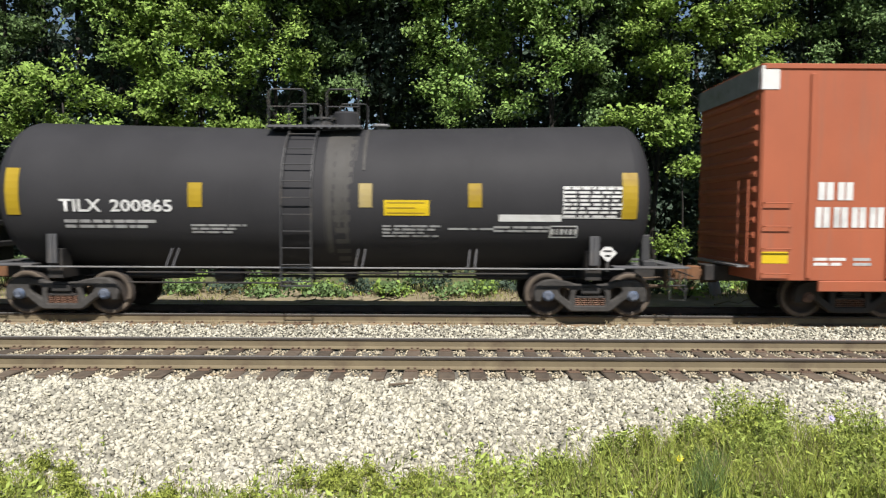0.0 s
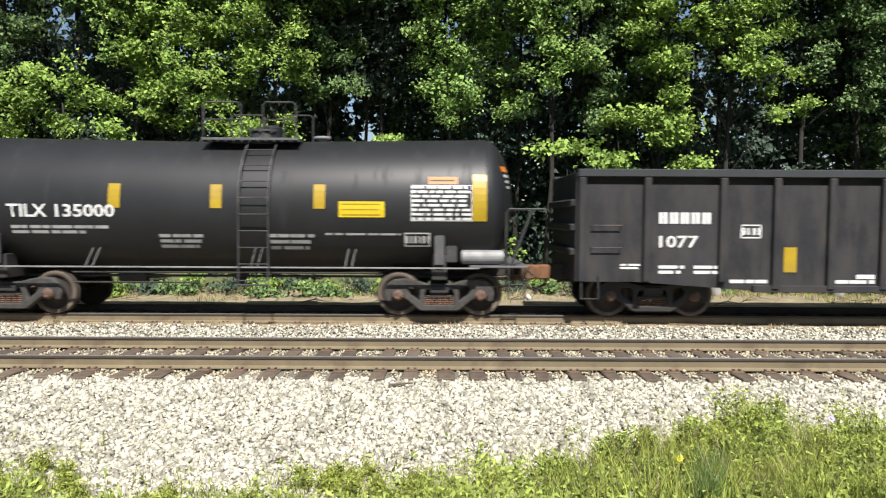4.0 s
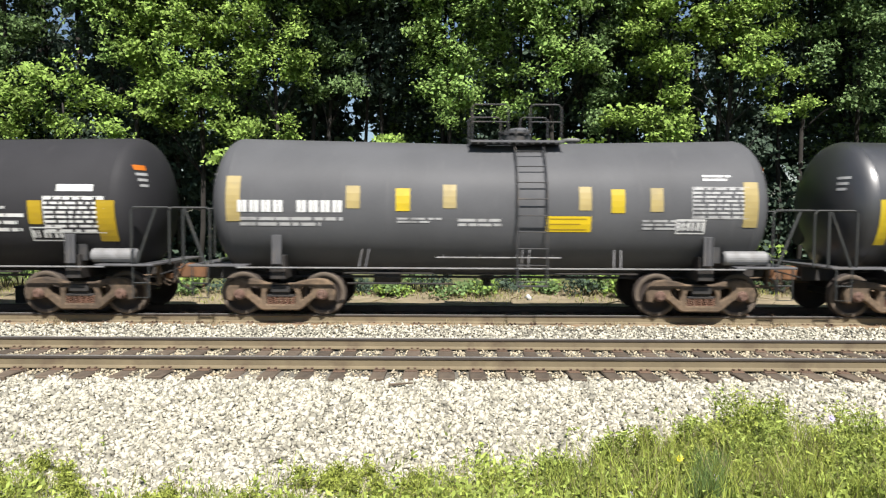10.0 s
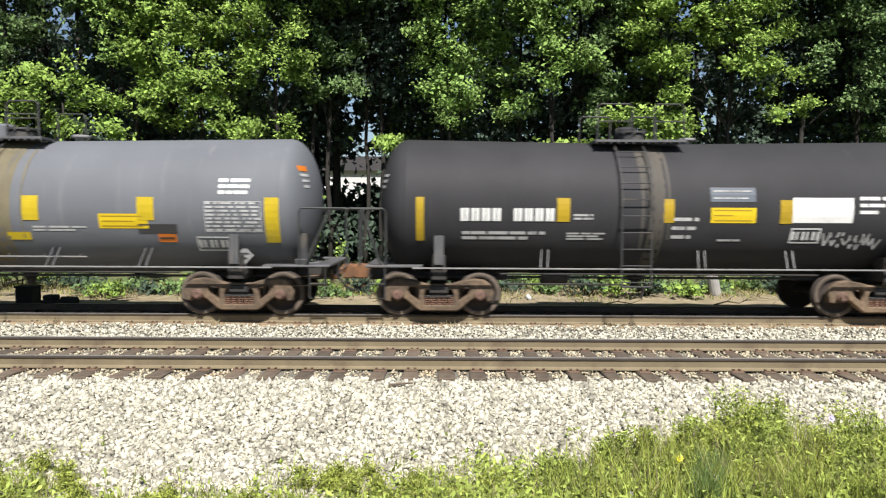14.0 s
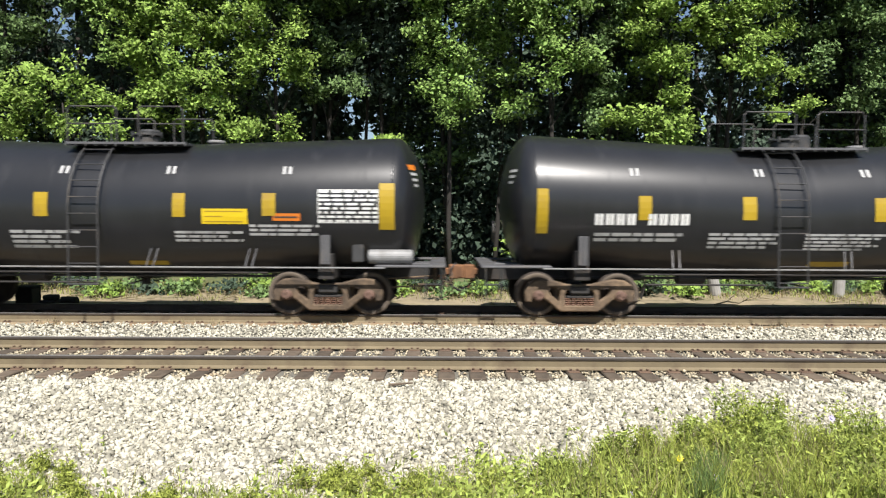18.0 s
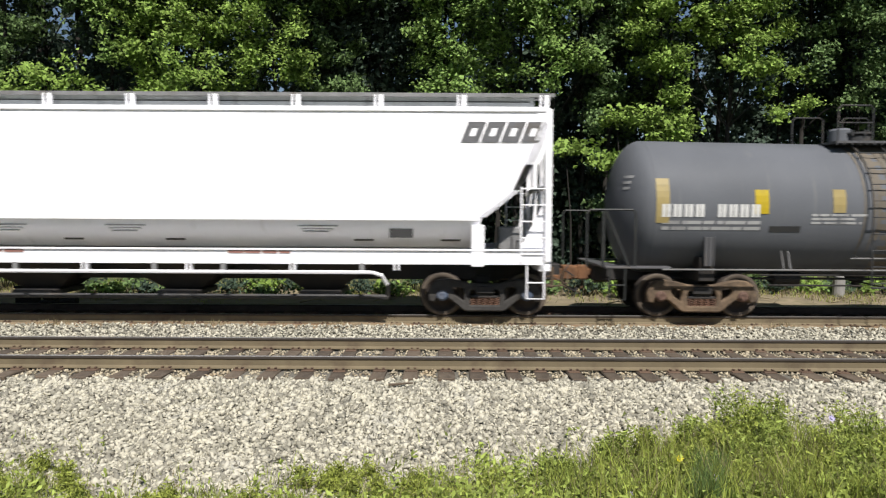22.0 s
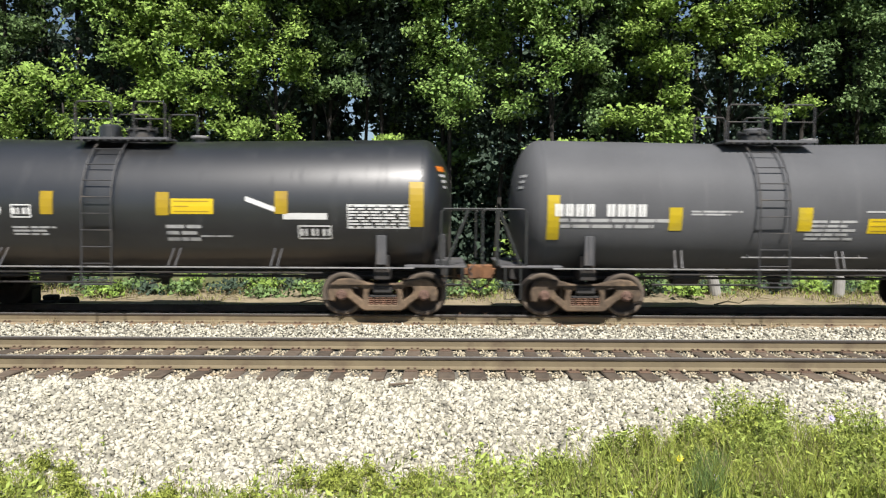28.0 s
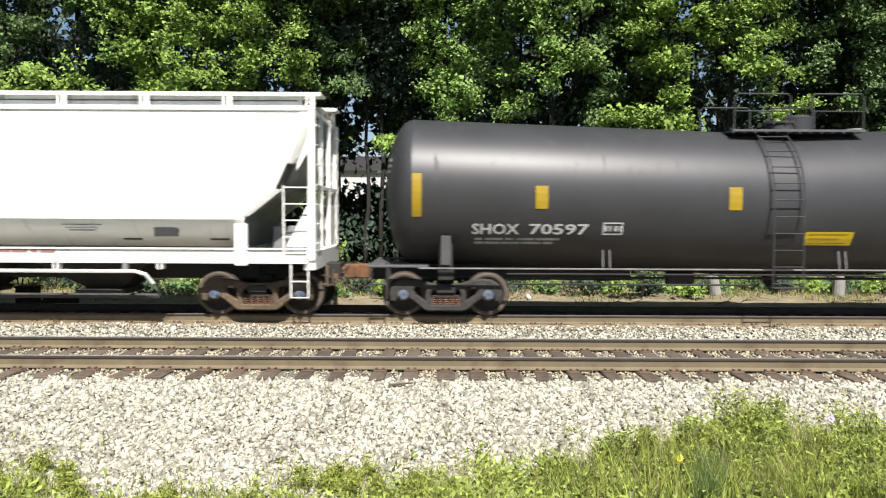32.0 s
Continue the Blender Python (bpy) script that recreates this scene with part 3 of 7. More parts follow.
def panel(car, tk, x0, x1, z0, z1, material, bars=0, ink=M_INK, name="panel", label=""):
    """A painted or pasted panel with rows of small print as bars."""
    p = part(name, strip(bmesh.new(), tk, x0, x1, z0, z1, 0.006), material, car, label)
    if bars:
        bm = bmesh.new()
        for k in range(bars):
            zz = z1 - (z1 - z0) * (k + 0.5) / bars
            cut = 0.1 + 0.5 * random.random() * (k % 2)
            strip(bm, tk, x0 + 0.06 * (x1 - x0), x1 - cut * (x1 - x0), zz - 0.10 * (z1 - z0) / bars, zz + 0.10 * (z1 - z0) / bars, 0.010)
        tagged(part("fine_print", bm, ink, p), kind="stuff")
    return p


def print_rows(car, tk, x0, x1, z0, z1, rows, ink=M_FAINT, name="fine_print"):
    """Rows of small stencilled print, word by word, as bars."""
    bm = bmesh.new()
    for k in range(rows):
        zz = z1 - (z1 - z0) * (k + 0.5) / rows
        hh = min(0.035, 0.30 * (z1 - z0) / rows)
        x = x0
        end = x1 - (0.3 * random.random() * (x1 - x0) if k else 0)
        while x < end - 0.03:
            w = min(random.uniform(0.12, 0.42), end - x)
            strip(bm, tk, x, x + w, zz - hh, zz + hh, 0.007)
            x += w + random.uniform(0.02, 0.06)
    return tagged(part(name, bm, ink, car, "white stencilled small print"), kind="stuff")


def data_panel(car, tk, x0, x1, z0, z1):
    """A stencilled table: frame, ruled rows and print."""
    bm = bmesh.new()
    rows = 8
    for k in range(rows):
        zz = z1 - (z1 - z0) * (k + 0.5) / rows
        x = x0 + 0.02
        while x < x1 - 0.08:
            w = min(random.uniform(0.06, 0.26), x1 - 0.02 - x)
            strip(bm, tk, x, x + w, zz - 0.27 * (z1 - z0) / rows, zz + 0.27 * (z1 - z0) / rows, 0.007)
            x += w + random.uniform(0.03, 0.07)
    for a, b, c, d in ((x0, x1, z1 - 0.015, z1), (x0, x1, z0, z0 + 0.015), (x0, x0 + 0.015, z0, z1), (x1 - 0.015, x1, z0, z1)):
        strip(bm, tk, a, b, c, d, 0.009)
    tagged(part("data_table", bm, M_WHITE if paint_is_dark(car) else M_FAINT, car, "white stencilled data table"), kind="stuff")


def paint_is_dark(car):
    return "grey" not in car["label"]


def grab_rail(car, tk, x0, x1, z):
    """A long thin rail low on the shell, on short stand-offs."""
    p, q = tk.at(x0, z, 0.09), tk.at(x1, z, 0.09)
    gr = part("grab_rail", tubes(([p, (p + q) / 2, q], 0.016)), M_PALE, car, "long pale grab rail low on the shell")
    for k in range(4):
        u = x0 + (x1 - x0) * (k + 0.2) / 3.4
        part("stand_off", tubes(([tk.at(u, z, -0.01), tk.at(u, z, 0.09)], 0.012)), M_STEEL, gr)


def outlined_box(car, tk, x0, x1, z0, z1, ink=M_WHITE):
    bm = bmesh.new()
    for a, b, c, d in ((x0, x1, z1 - 0.025, z1), (x0, x1, z0, z0 + 0.025), (x0, x0 + 0.025, z0, z1), (x1 - 0.025, x1, z0, z1)):
        strip(bm, tk, a, b, c, d, 0.007)
    n = 3 if x1 - x0 > 0.5 else 2
    for k in range(n):
        u = x0 + (x1 - x0) * (k + 0.5) / n
        strip(bm, tk, u - 0.07, u - 0.01, z0 + 0.07, z1 - 0.07, 0.007)
        strip(bm, tk, u + 0.03, u + 0.07, z0 + 0.07, z1 - 0.07, 0.007)
    part("stencil_box", bm, ink, car, "white stencilled box")


def words(car, tk, x0, x1, z0, z1, text, ink=M_WHITE):
    """A line of letters bent onto the shell, word by word."""
    each = text.split()
    unit = (x1 - x0) / (len(text) - 0.3 * (len(each) - 1))
    x = x0
    for word in each:
        w = unit * len(word)
        me = lettering(word, w * 0.97, z1 - z0)
        for v in me.vertices:
            v.co = tk.at(v.co.x + x + w / 2, v.co.y + (z0 + z1) / 2, 0.014)
        tagged(shared("lettering", me, ink, car, "white stencilled lettering"), kind="stuff")
        x += w + 0.7 * unit


def mark_blocks(car, tk, x0, x1, z0, z1, count, ink=M_WHITE):
    """An owner's mark as plain blocks of its size, one for each letter."""
    step = (x1 - x0) / count
    for k in range(count):
        if k == 4 and count > 6:
            continue
        u = x0 + step * k
        bm = strip(bmesh.new(), tk, u + 0.08 * step, u + 0.42 * step, z0, z1, 0.014)
        strip(bm, tk, u + 0.50 * step, u + 0.86 * step, z0, z1, 0.014)
        part("mark_block", bm, ink, car)


def placard(car, tk, x, z, size=0.19, face=M_PALE):
    """A diamond placard on its bracket at the lower edge of the shell."""
    y = tk.at(x, z).y - 0.10
    pl = part("placard", mesh_box_diamond(size), face, car, "diamond placard on a bracket", pose(x, y - 0.02, z))
    part("placard_bracket", boxes((-0.03, 0.03, 0.01, 0.16, -size - 0.2, size), (-0.16, 0.16, 0.008, 0.03, -0.02, 0.02)), M_STEEL, pl)
    part("symbol", boxes((-0.09, 0.09, -0.017, -0.013, 0.02, 0.06), (-0.06, 0.06, -0.017, -0.013, -0.08, -0.04)), M_INK, pl)


def mesh_box_diamond(s):
    bm = bmesh.new()
    v = [bm.verts.new((x, y, z)) for y in (-0.012, 0.008) for x, z in ((0, s), (s, 0), (0, -s), (-s, 0))]
    bm.faces.new(v[:4])
    bm.faces.new(v[4:][::-1])
    for k in range(4):
        bm.faces.new((v[k], v[4 + k], v[4 + (k + 1) % 4], v[(k + 1) % 4]))
    return bm


def tank_car(label, x0, half, big=False, dip=0.05, paint=M_BLACK, reach=(6.6, 6.6), tc=4.45, shift=0.0, ladder=-0.75, deck=-0.5, deck_w=1.95, dome=0.0, lift=0.0,
             trucks=M_TRUCK, caps=M_CAPR, reservoir=False, spill=None, rails="loops", mid=0.0, over=0.14):
    """A tank car. half: from its middle to the end stripes. reach: to the coupler faces, left and right."""
    car = car_base("tank_car", x0, label, "tank car")
    r, zc = (1.58, 2.55 + lift) if big else (1.46, 2.35 + lift)
    tk = Tank(r, zc, half + over, dip)
    n, edge = 72, half + over
    # shell in two half barrels
    verts, faces, stations = [], [], [-edge, -edge * 0.66, -edge * 0.33, -0.02, 0.02, edge * 0.33, edge * 0.66, edge]
    for x in stations:
        verts += [(x, r * math.cos(k * math.tau / n), tk.axis(x) + r * math.sin(k * math.tau / n)) for k in range(n)]
    for i in range(len(stations) - 1):
        faces += [(i * n + k, i * n + (k + 1) % n, (i + 1) * n + (k + 1) % n, (i + 1) * n + k) for k in range(n)]
    soup("tank_shell", verts, faces, paint, car, "long cylindrical tank shell", True)
    for s in (-1, 1):
        verts, faces, rings = [], [], 10
        for j in range(rings + 1):
            a = j / rings * math.pi / 2
            verts += [(s * (edge + 0.62 * math.sin(a)), max(0.001, r * math.cos(a)) * math.cos(k * math.tau / n), zc + max(0.001, r * math.cos(a)) * math.sin(k * math.tau / n)) for k in range(n)]
        for j in range(rings):
            q = [(j * n + k, j * n + (k + 1) % n, (j + 1) * n + (k + 1) % n, (j + 1) * n + k) for k in range(n)]
            faces += q if s > 0 else [f[::-1] for f in q]
        soup("tank_head", verts, faces, paint, car, "dished tank end", True)
        # welded seam
        bm = bmesh.new()
        rr = [[bm.verts.new((s * (edge + dx), (r + o) * math.cos(k * math.tau / n), zc + (r + o) * math.sin(k * math.tau / n))) for k in range(n)] for dx, o in ((-0.02, 0.0), (-0.010, 0.004), (0.012, 0.004), (0.02, -0.004))]
        for a, b in zip(rr, rr[1:]):
            for k in range(n):
                bm.faces.new((a[k], a[(k + 1) % n], b[(k + 1) % n], b[k]))
        part("weld_seam", bm, paint, car, "", None, True)
    # stencils on the dished ends
    for s in (-1, 1):
        bm = bmesh.new()
        for k, (z, w) in enumerate(((0.62, 0.30), (0.50, 0.26), (0.38, 0.22))):
            row = []
            for u in (-1, 0, 1):
                for dz in (0.028, -0.028):
                    y = -0.88 + u * w * 0.5
                    q = math.sqrt(max(0.0, 1 - (y * y + (z + dz) ** 2) / (r * r)))
                    row.append(bm.verts.new((s * (edge + 0.62 * q + 0.008), y, zc + z + dz)))
            bm.faces.new((row[0], row[1], row[3], row[2]))
            bm.faces.new((row[2], row[3], row[5], row[4]))
        tagged(part("end_print", bm, M_FAINT, car, "small white print on the tank end"), kind="stuff")
        if s > 0 and not big:
            bm, rows = bmesh.new(), []
            for u in (-1, -0.33, 0.33, 1):
                for dz in (0.055, -0.055):
                    y = -0.88 + u * 0.15
                    rows.append(bm.verts.new((edge + 0.62 * math.sqrt(max(0.0, 1 - (y * y + (0.76 + dz) ** 2) / (r * r))) + 0.008, y, zc + 0.76 + dz)))
            for k in (0, 2, 4):
                bm.faces.new((rows[k], rows[k + 1], rows[k + 3], rows[k + 2]))
            part("end_sticker", bm, M_ORANGE, car, "faded orange sticker on the tank end")
    if spill:
        bm = bmesh.new()
        g = random.Random(int(abs(x0) * 10))
        for k in range(30):
            u = g.gauss(0, 0.42) if k else 0.0
            w = spill[1] * (0.72 if k == 0 else g.uniform(0.03, 0.16))
            low = -60 if k == 0 else g.uniform(-55, 40)
            m, rows, rr = 16, [], r + 0.003 + 0.0004 * k
            for j in range(m + 1):
                a = radians(88 - (88 - low) * j / m)
                h = w * (1 - 0.55 * j / m) * (1 + 0.10 * math.sin(j * 1.9 + k))
                xm = mid + u * spill[1]
                rows.append([bm.verts.new((x, -rr * math.cos(a), tk.axis(x) + rr * math.sin(a))) for x in (xm - h, xm, xm + h)])
            for p, q in zip(rows, rows[1:]):
                for i in (0, 1):
                    bm.faces.new((p[i], q[i], q[i + 1], p[i + 1]))
        part("spill_stain", bm, spill[0], car, "streaked spill stain down the middle", None, True)
    # underframe
    for s, rc in ((-1, reach[0]), (1, reach[1])):
        draft(car, rc, s, 3.2)
        part("tank_saddle", boxes((-0.16, 0.16, -1.30, 1.30, 0.80, 1.02), (-0.14, 0.14, -1.28, -0.9, 1.0, zc - r * 0.72), (-0.14, 0.14, 0.9, 1.28, 1.0, zc - r * 0.72), bevel=0.012), M_UNDER, car, "", pose(shift + s * tc, 0, 0))
        part("saddle_pad", boxes((-0.08, 0.08, -0.02, 0.03, -0.30, 0.30), (-0.10, -0.075, -0.06, 0, -0.3, 0.3), (0.075, 0.10, -0.06, 0, -0.3, 0.3), (-0.015, 0.015, -0.06, 0, -0.3, 0.3), bevel=0.006), M_FITTING, car, "scuffed grey bolster pad",
             pose(shift + s * tc, -1.36, 1.42))
        # end platform with handrail
        e0, e1 = edge - 0.35, rc - 0.36
        x0e, x1e = (e0, e1) if s > 0 else (-e1, -e0)
        xp = (e1 - 0.34, e1) if s > 0 else (-e1, -e1 + 0.34)
        part("end_platform", boxes((x0e, x1e, -1.40, -1.06, 0.0, 0.045), (x0e, x1e, 1.06, 1.40, 0.0, 0.045), (*xp, -1.05, 1.05, 0.0, 0.045), (x0e, x1e, -0.3, 0.3, -0.03, 0.02), bevel=0.01), M_FITTING, car, "scuffed grey end platform", pose(0, 0, 1.06))
        if rails == "loops" or rails == "left" and s < 0:
            for side in (-1, 1):
                y = side * 1.36
                a, b = s * (edge + 0.40), s * (rc + 0.02)
                loop = [(a, y, 1.1), (a, y, 2.20), (a + s * 0.06, y, 2.27), (b - s * 0.06, y, 2.27)] + ([(b, y, 2.20), (b, y, 1.1)] if s < 0 else [(b, y, 2.24)])
                hr = part("end_handrail", tubes((loop, 0.022)), M_RAILING, car, "bent pipe handrail over the end platform")
                if side > 0:
                    continue
                part("handrail_brace", tubes(([(a + (b - a) * 0.62, y, 2.25), (a + (b - a) * 0.12, y, 1.1)], 0.030)), M_RAILING, hr)
                if s < 0:
                    part("handrail_post", tubes(([(a + (b - a) * 0.66, y, 2.25), (a + (b - a) * 0.66, y, 1.1)], 0.030)), M_RAILING, hr)
        sp = s * (rc - 0.45)
        part("end_step", tubes(([(sp, -1.38, 1.08), (sp, -1.38, 0.42), (sp - s * 0.32, -1.38, 0.42), (sp - s * 0.32, -1.38, 1.08)], 0.018), ([(sp, -1.38, 0.72), (sp - s * 0.32, -1.38, 0.72)], 0.014)), M_RAILING, car)
    for side in (-1, 1):
        part("side_rail", boxes((-edge + 0.15, edge - 0.15, side * 1.40 - 0.025, side * 1.40 + 0.025, -0.018, 0.012), bevel=0.005), M_PALE, car, "thin scuffed running rail", pose(0, 0, 1.055))
    part("train_line", tubes(([(-edge, -0.55, 0.80), (edge, -0.55, 0.80)], 0.028), ([(shift - tc + 1.3, -0.9, 0.90), (shift + tc - 1.3, -0.9, 0.90)], 0.02), ([(shift - tc + 1.4, -1.05, 0.70), (-0.9, -1.05, 0.70), (-0.7, -0.8, 0.66)], 0.02)), M_UNDER, car)
    for k, bx in enumerate((-0.52 * half, 0.05 * half + 0.35, 0.48 * half)):
        part("rail_bracket", tubes(([(bx + 0.05, tk.at(bx, 1.43).y - 0.01, 1.43), (bx, -1.40, 1.07)], 0.015), ([(bx + 0.19, tk.at(bx, 1.43).y - 0.01, 1.43), (bx + 0.14, -1.40, 1.07)], 0.015)), M_FITTING, car, "paired upright rail brackets")
    bm = cyl(bmesh.new(), (0, 0, 0.86), (0, 0, 1), 0.16, 0.34, 16, 0.02)
    cyl(bm, (0, 0, 0.64), (0, 0, 1), 0.10, 0.16, 12, 0.01)
    tube(bm, [(0, 0, 0.7), (0.05, -0.5, 0.66), (0.05, -0.9, 0.66)], 0.02)
    part("outlet_valve", bm, M_UNDER, car, "", pose(mid, 0, 0))
    part("brake_cylinder", cyl(bmesh.new(), (-2.2, -0.45, 0.80), (1, 0, 0), 0.16, 0.6, 16, 0.02), M_UNDER, car)
    part("brake_rod", tubes(([(-1.9, -0.45, 0.8), (1.6, -0.30, 0.76)], 0.016), ([(-2.5, -0.45, 0.8), (-4.0, -0.25, 0.7)], 0.016)), M_UNDER, car)
    if reservoir:
        part("air_reservoir", cyl(bmesh.new(), (edge - 0.05, -1.12, 1.27), (1, 0, 0), 0.15, 0.95, 20, 0.04), M_PALE, car, "grey air reservoir on the end platform", None)
        part("brake_valve", boxes((edge - 0.85, edge - 0.60, -1.2, -0.95, 1.15, 1.55), (edge - 0.8, edge - 0.68, -1.22, -1.0, 1.55, 1.70), bevel=0.02), M_STEEL, car)
    else:
        part("hand_brake", boxes((edge + 0.32, edge + 0.50, -1.0, -0.8, 1.08, 1.75), (edge + 0.28, edge + 0.55, -1.25, -1.05, 1.08, 1.22), bevel=0.02), M_STEEL, car)
    bm = cyl(bmesh.new(), (0, 0, 0), (1, 0, 0), 0.27, 0.03, 20)
    part("brake_wheel", bm, M_STEEL, car, "", pose(-reach[0] + 0.75, 0.7, 1.75))
    # side ladder, from the top deck down past the side rail
    ld = part("ladder", boxes((-0.31, 0.31, -r - 0.20, -r - 0.12, 0.70, 0.73), bevel=0.005), M_STEEL, car, "dark steel side ladder", pose(ladder, 0, 0))
    top = tk.axis(ladder)
    bend = [(-(r + 0.13) * math.cos(radians(a)), top + (r + 0.13) * math.sin(radians(a))) for a in (62, 50, 38, 26, 14, 4)] + [(-(r + 0.16), 0.70)]
    for u in (-0.30, 0.30):
        part("stile", tubes(([(u, y, z) for y, z in bend], 0.018)), M_STEEL, ld)
    for k in range(13):
        z = 0.80 + 0.335 * k
        if z > top + (r + 0.13) * math.sin(radians(58)):
            break
        y = -(r + 0.13) * math.cos(math.asin(max(0, z - top) / (r + 0.13))) if z > top else -(r + 0.15)
        part("rung", tubes(([(-0.30, y, z), (0.30, y, z)], 0.012)), M_STEEL, ld)
    # top deck, railings, manway, valves
    zt = tk.axis(deck) + r
    dk = part("top_deck", boxes((-deck_w / 2, deck_w / 2, -0.96, -0.40, -0.03, 0.02), (-deck_w / 2, deck_w / 2, 0.40, 0.96, -0.03, 0.02), (-deck_w / 2, -deck_w / 2 + 0.4, -0.4, 0.4, -0.03, 0.02),
              *[(-deck_w / 2 + i * deck_w / 12, -deck_w / 2 + i * deck_w / 12 + 0.02, -0.965, -0.945, -0.07, 0.03) for i in range(13)], bevel=0.004), M_FITTING, car, "steel grating deck round the manway", pose(deck, 0, zt - 0.02))
    for a, b in ((-deck_w / 2 + 0.04, -0.18), (0.28, deck_w / 2 - 0.04)):
        for y in (-0.93, 0.93):
            rl = part("railing", tubes(([(a, y, 0), (a, y, 0.70), (a + 0.06, y, 0.76), (b - 0.06, y, 0.76), (b, y, 0.70), (b, y, 0)], 0.017)), M_STEEL, dk, "pipe railing")
            rl.location = (0, 0, 0)
    part("mid_rail", tubes(([(-deck_w / 2 + 0.04, -0.93, 0.40), (-0.18, -0.93, 0.40)], 0.014), ([(0.28, -0.93, 0.40), (deck_w / 2 - 0.04, -0.93, 0.40)], 0.014)), M_STEEL, dk)
    mz = tk.axis(dome) + r
    bm = cyl(bmesh.new(), (0, 0, 0.05), (0, 0, 1), 0.29, 0.34, 24, 0.03)
    cyl(bm, (0, 0, 0.24), (0, 0, 1), 0.33, 0.05, 24, 0.01)
    for k in range(8):
        cyl(bm, (0.31 * math.cos(k * 0.785), 0.31 * math.sin(k * 0.785), 0.25), (0, 0, 1), 0.03, 0.12, 6)
    part("manway", bm, M_STEEL, car, "bolted manway cover", pose(deck + 0.05, 0, mz))
    bm = cyl(bmesh.new(), (0, 0, 0.16), (0, 0, 1), 0.24 if not big else 0.30, 0.42 if not big else 0.52, 24, 0.05)
    part("valve_dome", bm, paint if paint is not M_GLOSS else M_STEEL, car, "round valve housing", pose(dome + 0.25, 0.1, mz))
    part("relief_valve", cyl(cyl(bmesh.new(), (0, 0, 0.02), (0, 0, 1), 0.10, 0.14, 12, 0.02), (0, 0, 0.10), (0, 0, 1), 0.19, 0.07, 20, 0.02), M_PALE, car, "", pose(deck + deck_w / 2 + 0.35, 0, tk.axis(deck) + r))
    for s in (-1, 1):
        truck(car, shift + s * tc, 1.78 if big else 1.73, 0.457, trucks, caps)
    return car, tk


class Flat:
    """A flat car side, for markings: the same interface as Tank."""

    def __init__(self, y):
        self.y = y

    def at(self, x, z, off=0.0):
        return Vector((x, -self.y - off, z))


def ticks(car, tk, places, z0, z1):
    """Pairs of short upright marks high on the shell."""
    for x in places:
        bm = strip(bmesh.new(), tk, x - 0.09, x - 0.03, z0, z1, 0.007)
        part("tick_mark", strip(bm, tk, x + 0.03, x + 0.09, z0, z1, 0.007), M_FAINT, car, "pair of short white marks")


def scrawl(car, tk, x0, x1, z0, z1):
    """Illegible spray-can strokes."""
    g = random.Random(5)
    x = x0
    while x < x1 - 0.1:
        bm = bmesh.new()
        w = g.uniform(0.10, 0.2)
        a, b = g.uniform(z0, z0 + 0.12), g.uniform(z1 - 0.15, z1)
        for p, q in (((x, b), (x + w * 0.5, a)), ((x + w * 0.5, a), (x + w, b))):
            d = 0.022
            vs = [bm.verts.new(tk.at(px, pz, 0.007)) for px, pz in ((p[0] - d, p[1]), (q[0] - d, q[1]), (q[0] + d, q[1]), (p[0] + d, p[1]))]
            bm.faces.new(vs)
        x += w * 0.9
        part("graffiti", bm, M_FAINT, car, "grey scrawled graffiti stroke")


def smear(car, tk, x0, x1, z0, z1):
    bm = bmesh.new()
    n = 5
    g = [[bm.verts.new(tk.at(x0 + (x1 - x0) * i / n, z1 - (z1 - z0) * (i / n) * 0.72 - (0.10 if j else 0), 0.007)) for j in (0, 1)] for i in range(n + 1)]
    for i in range(n):
        bm.faces.new((g[i][0], g[i][1], g[i + 1][1], g[i + 1][0]))
    part("white_smear", bm, M_WHITE, car, "slanting white paint smear")


def double_line(car, tk, x0, x1, z0, z1):
    """Two long yellow stripes cut into dashes."""
    for lo, hi in ((z0, z0 + 0.42 * (z1 - z0)), (z1 - 0.42 * (z1 - z0), z1)):
        x = x0
        while x < x1 - 0.05:
            w = min(0.28, x1 - x)
            part("yellow_dash", strip(bmesh.new(), tk, x, x + w - 0.015, lo, hi, 0.007), M_SIGN, car, "yellow dash of a long double line")
            x += 0.28


def grab_irons(car, x0, x1, y, heights, material, name="grab_iron"):
    for z in heights:
        part(name, tubes(([(x0, y + 0.08, z), (x0, y, z), (x1, y, z), (x1, y + 0.08, z)], 0.013)), material, car, "bent grab iron")


